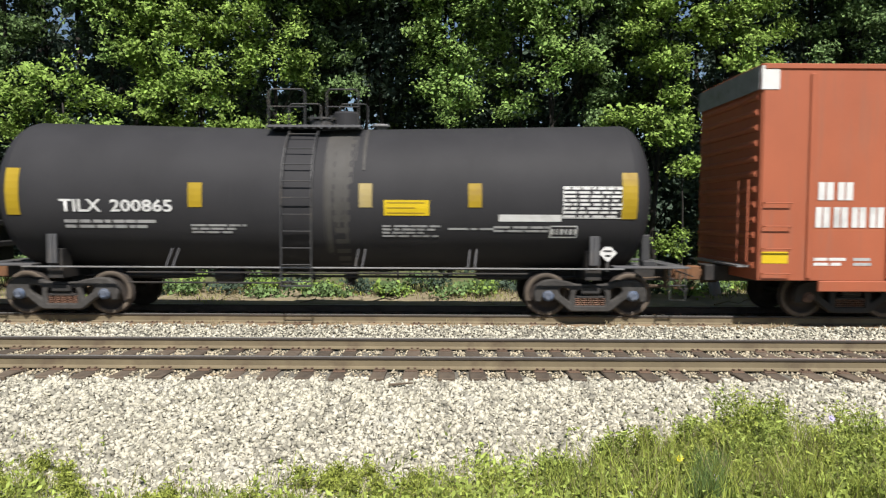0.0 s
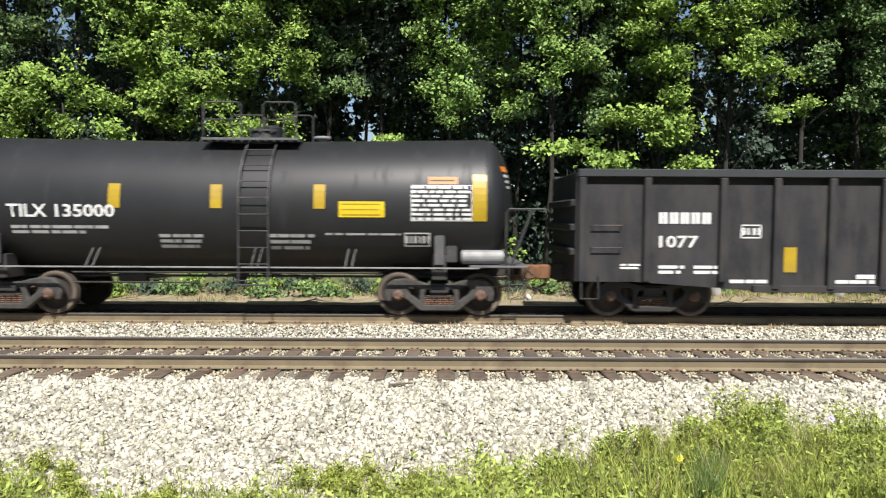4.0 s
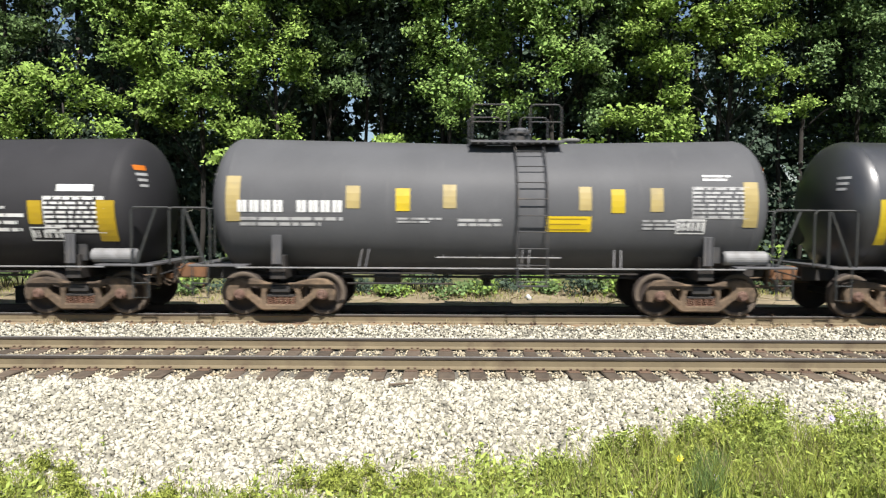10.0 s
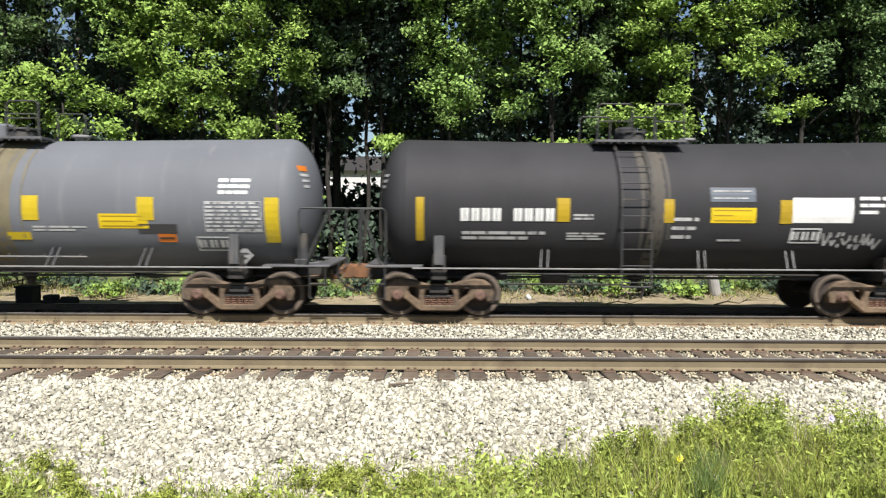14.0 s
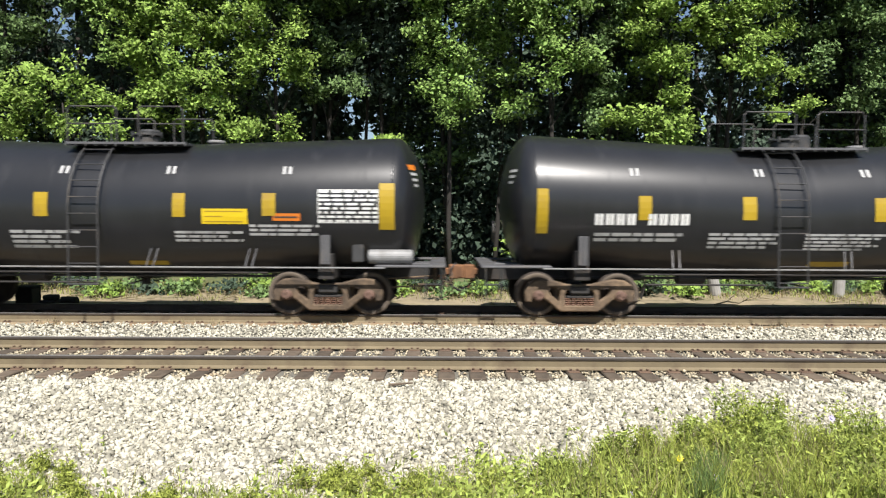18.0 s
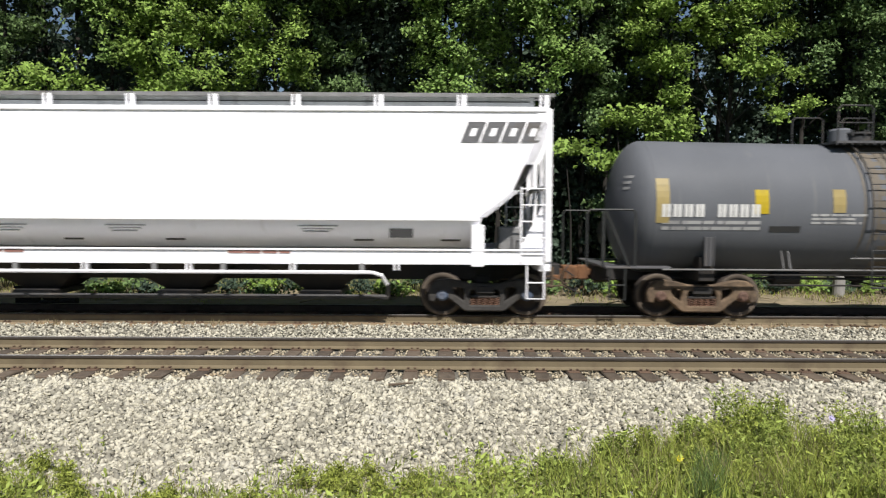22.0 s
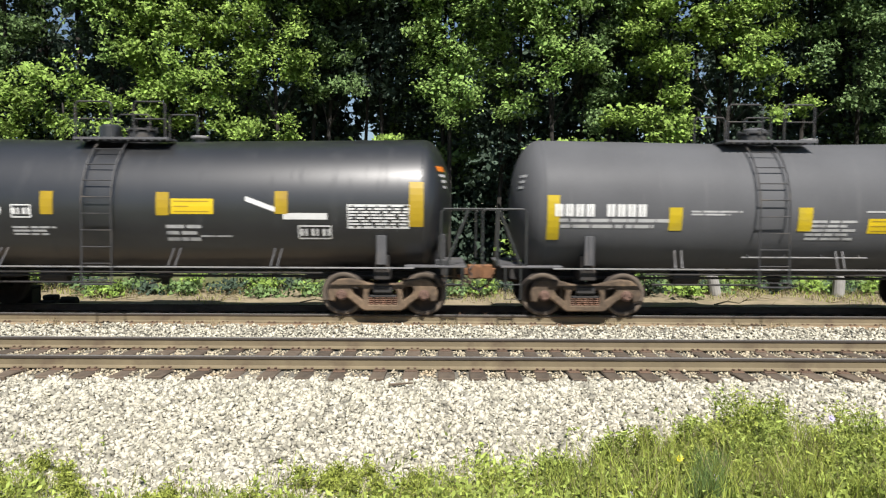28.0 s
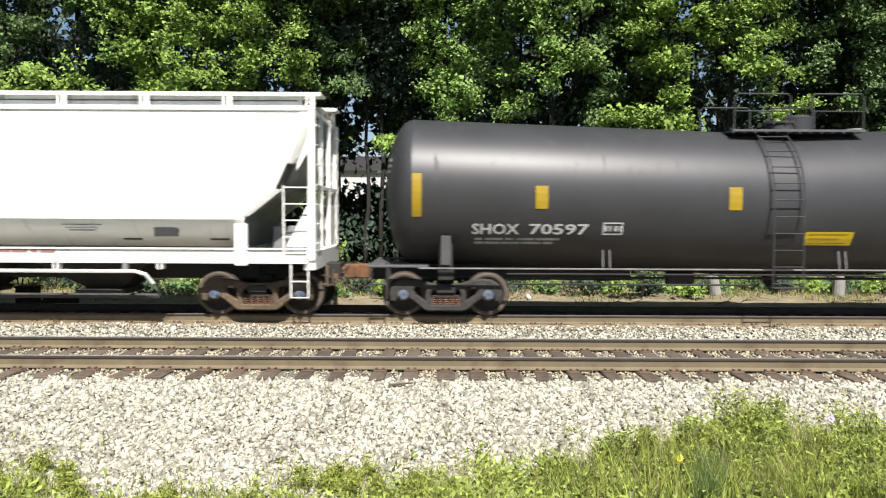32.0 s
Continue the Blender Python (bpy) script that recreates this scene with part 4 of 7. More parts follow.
def gondola(x0):
    car = car_base("gondola_car", x0, "dark weathered ribbed gondola car with amber stripes", "gondola car")
    L, z0, z1 = 8.39, 0.80, 3.02
    fl = Flat(1.462)
    for s in (-1, 1):
        side = part("side_sheet", plate_sheet([(-L, z0), (-7.2, z0), (-4.6, 0.62), (4.6, 0.62), (7.2, z0), (L, z0), (L, 2.78), (-L, 2.78)], 0.02), M_GOND, car, "dark scuffed steel side", pose(0, s * 1.45, 0))
        part("top_chord", boxes((-L, L, -0.10, 0.10, -0.09, 0.07), bevel=0.015), M_DARK, side, "grey top rail", pose(0, 0, z1))
        part("bottom_chord", boxes((-4.8, 4.8, -0.07, 0.05, 0.60, 0.74), bevel=0.01), M_GOND, side)
        for x in (-8.30, -6.98, -5.44, -4.35, -3.23, -2.16, -1.15, -0.01, 1.08, 2.11, 3.14, 4.26, 5.25, 6.74, 8.30):
            lo = 0.66 if abs(x) < 4.7 else 0.80
            part("rib", boxes((x - 0.075, x + 0.075, 0, 0.10, lo, z1 - 0.1), bevel=0.02), M_GOND, side, "", pose(0, -0.105 if s < 0 else 0.005, 0))
        # Shade below the top rail, put into a near-black recessed sheet.
        part("upper_sheet", boxes((-L, L, -0.01, 0.01, 2.74, z1 - 0.05), (-L, L, -0.02, 0.13, 2.765, 2.785)), M_UNDER, side, "recessed band darkened for the shade under the top rail", pose(0, -s * 0.14, 0, 0, 0, 0 if s < 0 else 180))
    for s in (-1, 1):
        e = part("end_sheet", boxes((-0.03, 0.03, -1.45, 1.45, z0, z1), bevel=0.01), M_GOND, car, "", pose(s * L, 0, 0))
        for z in (1.4, 1.9, 2.4):
            part("end_rib", boxes((0, 0.10, -1.42, 1.42, z - 0.08, z + 0.08), bevel=0.03), M_GOND, e, "", pose(0.03 if s > 0 else -0.13, 0, 0))
        draft(car, 9.0, s, 6.0)
        # Near-black frames: the shade under the gondola's sides is in their colour.
        truck(car, s * 6.70, 1.78, 0.457, M_UNDER, M_CAPR)
    part("floor", boxes((-L, L, -1.44, 1.44, 0.98, 1.06)), M_GOND, car)
    part("centre_sill", boxes((-6.5, 6.5, -0.3, 0.3, 0.70, 0.98), bevel=0.02), M_UNDER, car)
    grab_irons(car, 7.45, 8.05, -1.56, (1.02, 1.40, 1.78, 2.16, 2.54, 2.88), M_STEEL)
    grab_irons(car, -8.1, -7.5, -1.56, (1.50, 1.95), M_STEEL)
    for s in (-1, 1):
        part("step", tubes(([(s * 8.3, -1.5, 0.95), (s * 8.3, -1.5, 0.45), (s * 7.95, -1.5, 0.45), (s * 7.95, -1.5, 0.95)], 0.018)), M_STEEL, car)
    for x in (-4.04, -1.61, 1.57, 3.97):
        stripe(car, fl, x - 0.13, x + 0.13, 1.01, 1.52)
    mark_blocks(car, fl, -6.75, -5.65, 1.99, 2.22, 5)
    words(car, fl, -6.73, -5.92, 1.50, 1.75, "1077")
    outlined_box(car, fl, -5.06, -4.64, 1.70, 1.98)
    print_rows(car, fl, -6.72, -6.2, 0.95, 1.16, 2, M_WHITE)
    print_rows(car, fl, -6.0, -5.5, 0.95, 1.16, 2, M_WHITE)
    print_rows(car, fl, -7.5, -7.1, 1.05, 1.18, 2, M_WHITE)
    print_rows(car, fl, 6.0, 6.63, 1.27, 1.66, 4, M_FAINT)
    outlined_box(car, fl, 5.97, 6.60, 0.86, 1.18)
    for a, b in ((-5.26, -4.5), (-3.1, -2.3), (-2.05, -1.24), (-0.95, -0.4), (3.3, 3.95), (6.9, 7.3)):
        print_rows(car, fl, a, b, 0.76, 0.88, 1, M_WHITE)
    panel(car, fl, 4.58, 4.96, 0.82, 0.92, M_WHITE, name="white_patch", label="white stencil bar")
    panel(car, fl, -2.68, -2.3, 0.88, 0.97, M_WHITE, name="white_patch", label="white stencil bar")
    return car


def plate_sheet(pts, thick):
    bm = bmesh.new()
    a = [bm.verts.new((x, -thick / 2, z)) for x, z in pts]
    b = [bm.verts.new((x, thick / 2, z)) for x, z in pts]
    bm.faces.new(a)
    bm.faces.new(b[::-1])
    n = len(pts)
    for k in range(n):
        bm.faces.new((a[k], b[k], b[(k + 1) % n], a[(k + 1) % n]))
    return bm


def emblem(car, x0, z0, w, h):
    """A maker's mark as four bold slanting hollow shapes on the bulging side."""
    for k in range(4):
        bm = bmesh.new()

        def at(u, v):
            z = z0 + h * v
            return bm.verts.new((x0 + w * (k + 0.9 * u) + 0.16 * v, -(1.56 - (z - 3.7) * 0.114) - 0.008, z))
        out = [at(u, v) for u, v in ((0, 0), (1, 0), (1, 1), (0, 1))]
        inn = [at(u, v) for u, v in ((0.34, 0.3), (0.66, 0.3), (0.66, 0.7), (0.34, 0.7))]
        for i in range(4):
            bm.faces.new((out[i], out[(i + 1) % 4], inn[(i + 1) % 4], inn[i]))
        part("emblem", bm, M_FITTING, car, "bold grey slanting emblem shape")


def hopper(x0, label, paint, reach, marks):
    """A covered hopper: bulging sides cut back at the ends, roof with running boards, end cages, outlets under the sill."""
    car = car_base("covered_hopper", x0, label, "hopper car")
    L = 9.36
    # section of the side from the roof edge down to the sill: height, half width, how far the ends are cut back
    sect = [(4.26, 1.46, 0.0), (4.05, 1.52, 0.05), (3.7, 1.56, 0.18), (3.16, 1.58, 0.40), (2.65, 1.58, 0.63), (2.10, 1.57, 1.33), (2.02, 1.55, 1.36), (1.86, 1.46, 1.38), (1.66, 1.24, 1.42), (1.46, 0.95, 1.45)]
    for s in (-1, 1):
        bm = bmesh.new()
        cols = 14
        rows = [[bm.verts.new(((L - cut) * (2 * i / cols - 1), s * w, z)) for i in range(cols + 1)] for z, w, cut in sect]
        for p, q in zip(rows, rows[1:]):
            for i in range(cols):
                bm.faces.new((p[i], q[i], q[i + 1], p[i + 1]) if s < 0 else (p[i], p[i + 1], q[i + 1], q[i]))
        part("side_sheet", bm, paint, car, "smooth white painted side", None, True)
        part("side_sill", boxes((-L + 0.1, L - 0.1, -0.05, 0.05, -0.14, 0.17), (-L + 0.1, L - 0.1, -0.09, 0.05, 0.14, 0.175), bevel=0.008), paint, car, "white side sill", pose(0, s * 1.53, 1.28))
        part("crease_rail", boxes((-L + 1.4, L - 1.4, -0.03, 0.03, -0.035, 0.035), bevel=0.01), paint, car, "", pose(0, s * 1.575, 2.06))
        part("roof_rail", boxes((-L, L, -0.05, 0.05, -0.05, 0.05), bevel=0.012), paint, car, "", pose(0, s * 1.47, 4.27))
        for e in (-1, 1):
            bm = bmesh.new()
            rim = [[bm.verts.new((e * (L - cut + off), s * (w + 0.012), z)) for off in (-0.09, 0.075)] for z, w, cut in sect[1:6]]
            for p, q in zip(rim, rim[1:]):
                bm.faces.new((p[0], q[0], q[1], p[1]))
            bmesh.ops.solidify(bm, geom=bm.faces[:], thickness=0.02)
            part("slope_flange", bm, paint, car, "white flange along the slanting edge")
            # end cage: corner posts, ladder and slanting brace plate
            xe = e * L
            part("corner_post", boxes((-0.07, 0.07, -0.06, 0.06, 1.2, 4.28), bevel=0.012), paint, car, "", pose(xe, s * 1.48, 0))
            part("slope_post", boxes((-0.13, 0.13, -0.05, 0.05, 1.10, 1.95), bevel=0.012), paint, car, "white side post", pose(e * (L - 1.42), s * 1.56, 0))
            part("brace_plate", plate_sheet([(0, 4.2), (-e * 0.17, 4.2), (-e * 0.24, 3.02), (-e * 0.02, 3.40)], 0.02), paint, car, "white pointed brace plate", pose(xe - e * 0.06, s * 1.5, 0))
            # Added white triangle that stands in for a sunlit patch at this end.
            if e > 0:
                part("gusset", plate_sheet([(0, 1.4), (-e * 0.52, 1.4), (0, 2.42)], 0.02), paint, car, "white triangle added for a sunlit patch", pose(xe - e * 0.06, s * 1.42, 0))
            part("end_plate", boxes((-0.012, 0.012, -0.42, 0.42, 1.40, 2.35), bevel=0.006), paint, car, "low white end plate", pose(xe, s * 0.95, 0))
            ld = part("end_ladder", tubes(([(0, 0, 1.2), (0, 0, 2.72)], 0.02), ([(0.5, 0, 1.2), (0.5, 0, 2.72)], 0.02)), paint, car, "white ladder on the corner", pose(xe - 0.55 if e > 0 else xe + 0.05, s * 1.60, 0))
            for k in range(5):
                part("rung", tubes(([(0, 0, 1.36 + 0.33 * k), (0.5, 0, 1.36 + 0.33 * k)], 0.014)), paint, ld)
            for k in range(7):
                part("end_rung", tubes(([(0, 0, 0), (0, s * 0.45, 0)], 0.014)), paint, car, "", pose(xe + e * 0.09, s * 1.0, 1.55 + 0.4 * k))
            part("step", tubes(([(0, 0, 1.15), (0, 0, 0.45), (0.35, 0, 0.45), (0.35, 0, 1.15)], 0.02), ([(0, 0, 0.78), (0.35, 0, 0.78)], 0.016)), paint, car, "", pose(xe - 0.42 if e > 0 else xe + 0.07, s * 1.55, 0))
    # roof, end slopes, end frame
    v = []
    for e in (-L, L):
        v += [(e, y, 4.26 + 0.22 * (1 - (y / 1.46) ** 2)) for y in (-1.46, -1.0, -0.5, 0, 0.5, 1.0, 1.46)]
    soup("roof", v, [(k, 7 + k, 8 + k, k + 1) for k in range(6)], paint, car, "arched white roof")
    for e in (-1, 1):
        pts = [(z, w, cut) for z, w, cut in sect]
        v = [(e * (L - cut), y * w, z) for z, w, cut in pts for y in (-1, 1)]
        # Grey instead of the white paint, to put the end's shade in its colour.
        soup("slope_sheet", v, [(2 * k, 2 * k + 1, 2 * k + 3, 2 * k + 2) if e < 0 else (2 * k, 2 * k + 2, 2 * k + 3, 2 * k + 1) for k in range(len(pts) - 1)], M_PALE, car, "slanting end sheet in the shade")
        part("end_sill", boxes((-0.12, 0.12, -1.5, 1.5, 1.0, 1.40), bevel=0.02), paint, car, "", pose(e * (L - 0.05), 0, 0))
        for y in (-0.5, 0.5):
            part("end_post", boxes((-0.05, 0.05, -0.05, 0.05, 1.3, 4.3), bevel=0.008), paint, car, "", pose(e * L, y, 0))
        for z in (2.72, 4.23):
            part("end_beam", boxes((-0.04, 0.04, -1.42, 1.42, -0.045, 0.045), bevel=0.008), paint, car, "", pose(e * L, 0, z))
        part("end_deck", boxes((L - 1.4, L, -1.42, 1.42, 1.16, 1.20) if e > 0 else (-L, -L + 1.4, -1.42, 1.42, 1.16, 1.20)), M_UNDER, car)
        part("brake_gear", boxes((e * (L - 0.7) - 0.25, e * (L - 0.7) + 0.25, -0.9, -0.4, 1.2, 1.9), (e * (L - 0.5) - 0.1, e * (L - 0.5) + 0.1, -1.3, -1.1, 1.2, 1.65), bevel=0.03), M_PALE, car)
        draft(car, reach, e, 6.8)
        truck(car, e * 8.12, 1.78, 0.457, M_TRUCKG if marks else M_TRUCK, M_CAPB)
    # running boards on brackets
    for y in (-1.0, 1.0):
        rb = part("running_board", boxes((-L - 0.1, L + 0.15, y - 0.28, y + 0.28, 4.58, 4.615), (-L - 0.1, L + 0.15, y - 0.29, y - 0.27, 4.55, 4.63), bevel=0.004), M_PALE if marks else paint, car, "grey grating walkway on the roof")
        x = -9.25
        while x < 9.4:
            part("bracket", boxes((-0.05, 0.05, -0.03, 0.03, 4.27, 4.59), (-0.14, -0.10, -0.03, 0.03, 4.3, 4.59), bevel=0.006), paint, rb, "", pose(x, y * 1.27, 0))
            x += 1.69
    for s in (-1, 1):
        fa = part("hatch_coaming", boxes((-L + 0.25, L - 0.25, -0.02, 0.02, 4.30, 4.60), bevel=0.008), M_WALK, car, "dull grey side of the long roof hatches", pose(0, s * 1.12, 0))
        part("coaming_lip", boxes((-L + 0.35, L - 0.35, -0.035, -0.018, 4.465, 4.485) if s < 0 else (-L + 0.35, L - 0.35, 0.018, 0.035, 4.465, 4.485)), M_INK, fa)
    part("hatch", boxes((-L + 1, L - 1, -0.35, 0.35, 4.45, 4.56), bevel=0.03), paint, car, "long roof hatch")
    # outlets and pipes
    for x in (-4.6, -1.55, 1.55, 4.6):
        bm = bmesh.new()
        v = [bm.verts.new(q) for q in ((-1.3, -1.1, 1.2), (1.3, -1.1, 1.2), (1.3, 1.1, 1.2), (-1.3, 1.1, 1.2), (-0.35, -0.4, 0.48), (0.35, -0.4, 0.48), (0.35, 0.4, 0.48), (-0.35, 0.4, 0.48))]
        for q in ((0, 1, 5, 4), (1, 2, 6, 5), (2, 3, 7, 6), (3, 0, 4, 7), (4, 5, 6, 7)):
            bm.faces.new([v[k] for k in q])
        part("outlet_chute", bm, M_UNDER, car, "dark outlet chute", pose(x, 0, 0))
        part("outlet_gate", boxes((-0.45, 0.45, -0.8, 0.5, 0.38, 0.50), bevel=0.02), M_STEEL, car, "", pose(x, 0, 0))
    part("vacuum_pipe", tubes(([(-6.1, -1.45, 0.72), (-6.0, -1.58, 0.92), (-5.8, -1.60, 0.98), (5.8, -1.60, 0.98), (6.0, -1.58, 0.92), (6.1, -1.45, 0.72)], 0.04)), paint, car, "long white pipe under the sill")
    part("lower_pipe", tubes(([(-6.1, -1.1, 0.42), (6.1, -1.1, 0.42)], 0.055), ([(-6.1, -1.1, 0.42), (-6.1, -1.25, 0.72)], 0.04), ([(6.1, -1.1, 0.42), (6.1, -1.25, 0.72)], 0.04)), M_STEEL, car, "dark conveying pipe")
    for k in range(9):
        part("pipe_clip", boxes((-0.05, 0.05, -1.60, -1.50, 0.96, 1.16), bevel=0.01), M_PALE, car, "", pose(-5.6 + 1.4 * k, 0, 0))
    part("centre_sill", boxes((-8, 8, -0.3, 0.3, 0.72, 1.1), bevel=0.02), M_UNDER, car)
    fl = Flat(1.59)
    lo = Flat(1.585)
    if marks:
        words(car, fl, -7.10, -6.08, 2.76, 3.00, "GACX", M_INK)
        mark_blocks(car, fl, -7.08, -6.08, 2.33, 2.55, 6, M_PANEL)
        outlined_box(car, fl, -5.29, -4.90, 2.54, 2.80, M_PANEL)
        emblem(car, 7.58, 3.60, 0.40, 0.42)
    for x, w in ((-5.1, 1.3), (-2.0, 0.8), (2.9, 1.3)):
        print_rows(car, lo, x, x + w, 1.34, 1.43, 1, M_REDINK)
    for x, w in ((-6.9, 0.7), (-3.4, 0.9), (-1.9, 0.7), (0.4, 0.8), (4.3, 0.8)):
        part("stencil_rows", boxes(*[(x + 0.05 * k, x + w - 0.1 * k, -1.505 + 0.04 * k, -1.475 + 0.04 * k, 1.90 - 0.06 * k, 1.925 - 0.06 * k) for k in range(3)]), M_FAINT, car, "faded small print")
    part("plate_sign", boxes((6.15, 6.62, -1.47, -1.40, 1.68, 1.86), bevel=0.004), M_INK, car, "black plate with white print")
    for x in (-6.3, -4.2, -2.1, 0.0, 2.1, 4.2, 6.3):
        part("sill_bracket", boxes((x - 0.06, x - 0.03, -1.60, -1.45, 1.02, 1.16), (x + 0.03, x + 0.06, -1.60, -1.45, 1.02, 1.16)), paint, car)
    for x in (-4.9, -2.7, -0.4, 1.7, 5.6, 7.4):
        stripe(car, Flat(1.20), x - 0.2, x + 0.2, 1.60, 1.65, M_FADE)
    return car


def boxcar(x0):
    car = car_base("boxcar", x0, "tall faded red boxcar with a white corner stripe", "boxcar")
    L, z0, z1, w = 9.09, 0.85, 5.10, 1.56
    for s in (-1, 1):
        side = part("side_sheet", boxes((-L, L, -0.03, 0.03, z0, z1), bevel=0.01), M_BOXCAR, car, "faded brick-red steel side", pose(0, s * w, 0))
        x = -8.12
        while x < 8.6:
            part("side_post", boxes((-0.05, 0.05, 0, 0.045, z0 + 0.05, z1 - 0.1), bevel=0.015), M_BOXCAR, side, "", pose(x, -0.075 if s < 0 else 0.03, 0))
            x += 1.62
        part("roof_edge", boxes((-L, L, -0.06, 0.05, z1 - 0.02, z1 + 0.09), bevel=0.015), M_BOXCAR, side)
        part("side_sill", boxes((-L + 1.2, L - 1.2, -0.05, 0.03, z0 - 0.22, z0), bevel=0.015), M_BOXCAR, side)
    v = []
    for e in (-L, L):
        v += [(e, y, z1 + 0.06 + 0.09 * (1 - abs(y) / w)) for y in (-w, 0, w)]
    soup("roof", v, [(0, 3, 4, 1), (1, 4, 5, 2)], M_PALE, car, "grey peaked roof")
    door = part("door", boxes((-1.5, 1.5, -0.05, 0.02, z0 + 0.1, z1 - 0.15), bevel=0.01), M_BOXCAR, car, "wide plug door", pose(0.6, -w - 0.05, 0))
    part("door_bar", tubes(([(-0.6, -0.09, 1.0), (-0.6, -0.09, 4.8)], 0.03), ([(0.6, -0.09, 1.0), (0.6, -0.09, 4.8)], 0.03)), M_STEEL, door)
    for s in (-1, 1):
        e = part("end_sheet", boxes((-0.03, 0.03, -w, w, z0, z1 + 0.1), bevel=0.01), M_BOXCAR, car, "corrugated boxcar end", pose(s * L, 0, 0))
        for k in range(12):
            part("corrugation", tubes(([(0, -w + 0.12, 1.15 + 0.31 * k), (0, w - 0.12, 1.15 + 0.31 * k)], 0.075), sides=8), M_BOXCAR, e, "", pose(s * 0.02, 0, 0))
        part("end_stripe", boxes((s * 0.09 - 0.006, s * 0.09 + 0.006, -w, w, z1 - 0.42, z1 + 0.05)), M_PALE, e, "grey-white band across the end top")
        part("corner_stripe", boxes((-0.06, 0.30, -0.008, 0.0, z1 - 0.42, z1 + 0.05) if s < 0 else (-0.30, 0.06, -0.008, 0.0, z1 - 0.42, z1 + 0.05)), M_WHITE, e, "white corner patch", pose(0, -w - 0.035, 0))
        part("cross_step", boxes((s * 0.2 - 0.12, s * 0.2 + 0.12, -1.3, 1.3, 1.10, 1.14)), M_PALE, e, "end crossover step")
        ld = part("end_ladder", tubes(([(s * 0.16, -1.35, 1.2), (s * 0.16, -1.35, 2.9)], 0.02), ([(s * 0.16, -0.9, 1.2), (s * 0.16, -0.9, 2.9)], 0.02)), M_BOXCAR, e)
        draft(car, 10.0, s, 7.0)
        # Frames take near-black to hold the shade beneath the boxcar body.
        truck(car, s * 6.9, 1.78, 0.457, M_UNDER, M_CAPR)
    part("centre_sill", boxes((-7.5, 7.5, -0.35, 0.35, 0.65, 0.88), bevel=0.02), M_UNDER, car)
    part("floor", boxes((-L, L, -w, w, 0.86, 0.92)), M_UNDER, car)
    fl = Flat(w + 0.03)
    grab_irons(car, -9.05, -8.5, -w - 0.12, (1.0, 1.5, 1.95, 2.42), M_BOXCAR)
    panel(car, fl, -9.05, -8.52, 1.20, 1.44, M_SIGN, name="yellow_patch", label="yellow reflective patch")
    mark_blocks(car, fl, -7.98, -7.20, 2.48, 2.84, 2)
    mark_blocks(car, fl, -8.02, -6.2, 1.93, 2.34, 5)
    print_rows(car, fl, -8.0, -7.35, 1.14, 1.34, 2, M_WHITE)
    print_rows(car, fl, -7.2, -6.8, 1.14, 1.34, 2, M_FAINT)
    return car


boxcar(15.51)
gondola(-19.03)
hopper(-173.16, "long white covered hopper car with grey roof walks", M_HOPPER, 10.2, True)
hopper(-253.37, "off-white covered hopper car with white end cage", M_HOPPER2, 10.1, False)


# ---- the tank cars of the train, in their order, with their markings ----
car, tk = tank_car('long black tank car with a dusty stain down its middle', -2.43, 6.18, big=True, dip=0.12, paint=M_MATTE, reach=(7.57, 7.89), tc=5.55, shift=0.01,
                   ladder=-0.48, deck=-0.27, deck_w=1.96, dome=0.03, trucks=M_TRUCKG, caps=M_CAPB, spill=(M_HAZE, 0.36), mid=0.40, rails='left')
stripe(car, tk, -6.35, -6.08, 2.11, 3.05)
stripe(car, tk, 6.06, 6.37, 2.08, 3.01)
stripe(car, tk, -2.68, -2.40, 2.28, 2.77)
stripe(car, tk, 0.76, 1.02, 2.29, 2.77, M_FADED)
stripe(car, tk, 2.96, 3.23, 2.30, 2.78)
panel(car, tk, 1.26, 2.17, 2.13, 2.44, M_SIGN, 3, M_OCHRE, name='warning_panel', label='yellow warning panel with dark print')
words(car, tk, -5.28, -2.98, 2.18, 2.43, 'TILX 200865')
print_rows(car, tk, -5.22, -3.36, 1.83, 2.04, 2)
print_rows(car, tk, -2.66, -1.53, 1.74, 1.95, 3)
print_rows(car, tk, 1.22, 2.40, 1.68, 1.95, 4)
print_rows(car, tk, 2.56, 3.49, 1.83, 1.90, 1)
panel(car, tk, 3.58, 4.85, 2.02, 2.16, M_WHITE, name='white_patch', label='white stencil bar')
print_rows(car, tk, 3.48, 4.65, 1.79, 1.94, 2)
data_panel(car, tk, 4.87, 6.07, 2.09, 2.73)
outlined_box(car, tk, 4.63, 5.19, 1.69, 1.94)
placard(car, tk, 5.88, 1.37, face=M_WHITE)
car, tk = tank_car('glossy black tank car with a white data table', -34.70, 5.31, big=False, dip=0.075, paint=M_BLACK, reach=(6.67, 6.67), tc=4.54, shift=-0.06,
                   ladder=0.73, deck=0.49, deck_w=2.02, dome=0.44, trucks=M_TRUCKG, reservoir=True)
stripe(car, tk, -5.43, -5.18, 2.05, 2.85)
stripe(car, tk, -2.25, -2.01, 2.26, 2.75)
stripe(car, tk, -0.18, 0.05, 2.26, 2.74)
words(car, tk, -4.31, -2.10, 2.07, 2.33, 'TILX 135000')
print_rows(car, tk, -4.27, -2.28, 1.71, 1.92, 2)
print_rows(car, tk, -1.27, -0.37, 1.42, 1.75, 3)
stripe(car, tk, 1.92, 2.15, 2.26, 2.75)
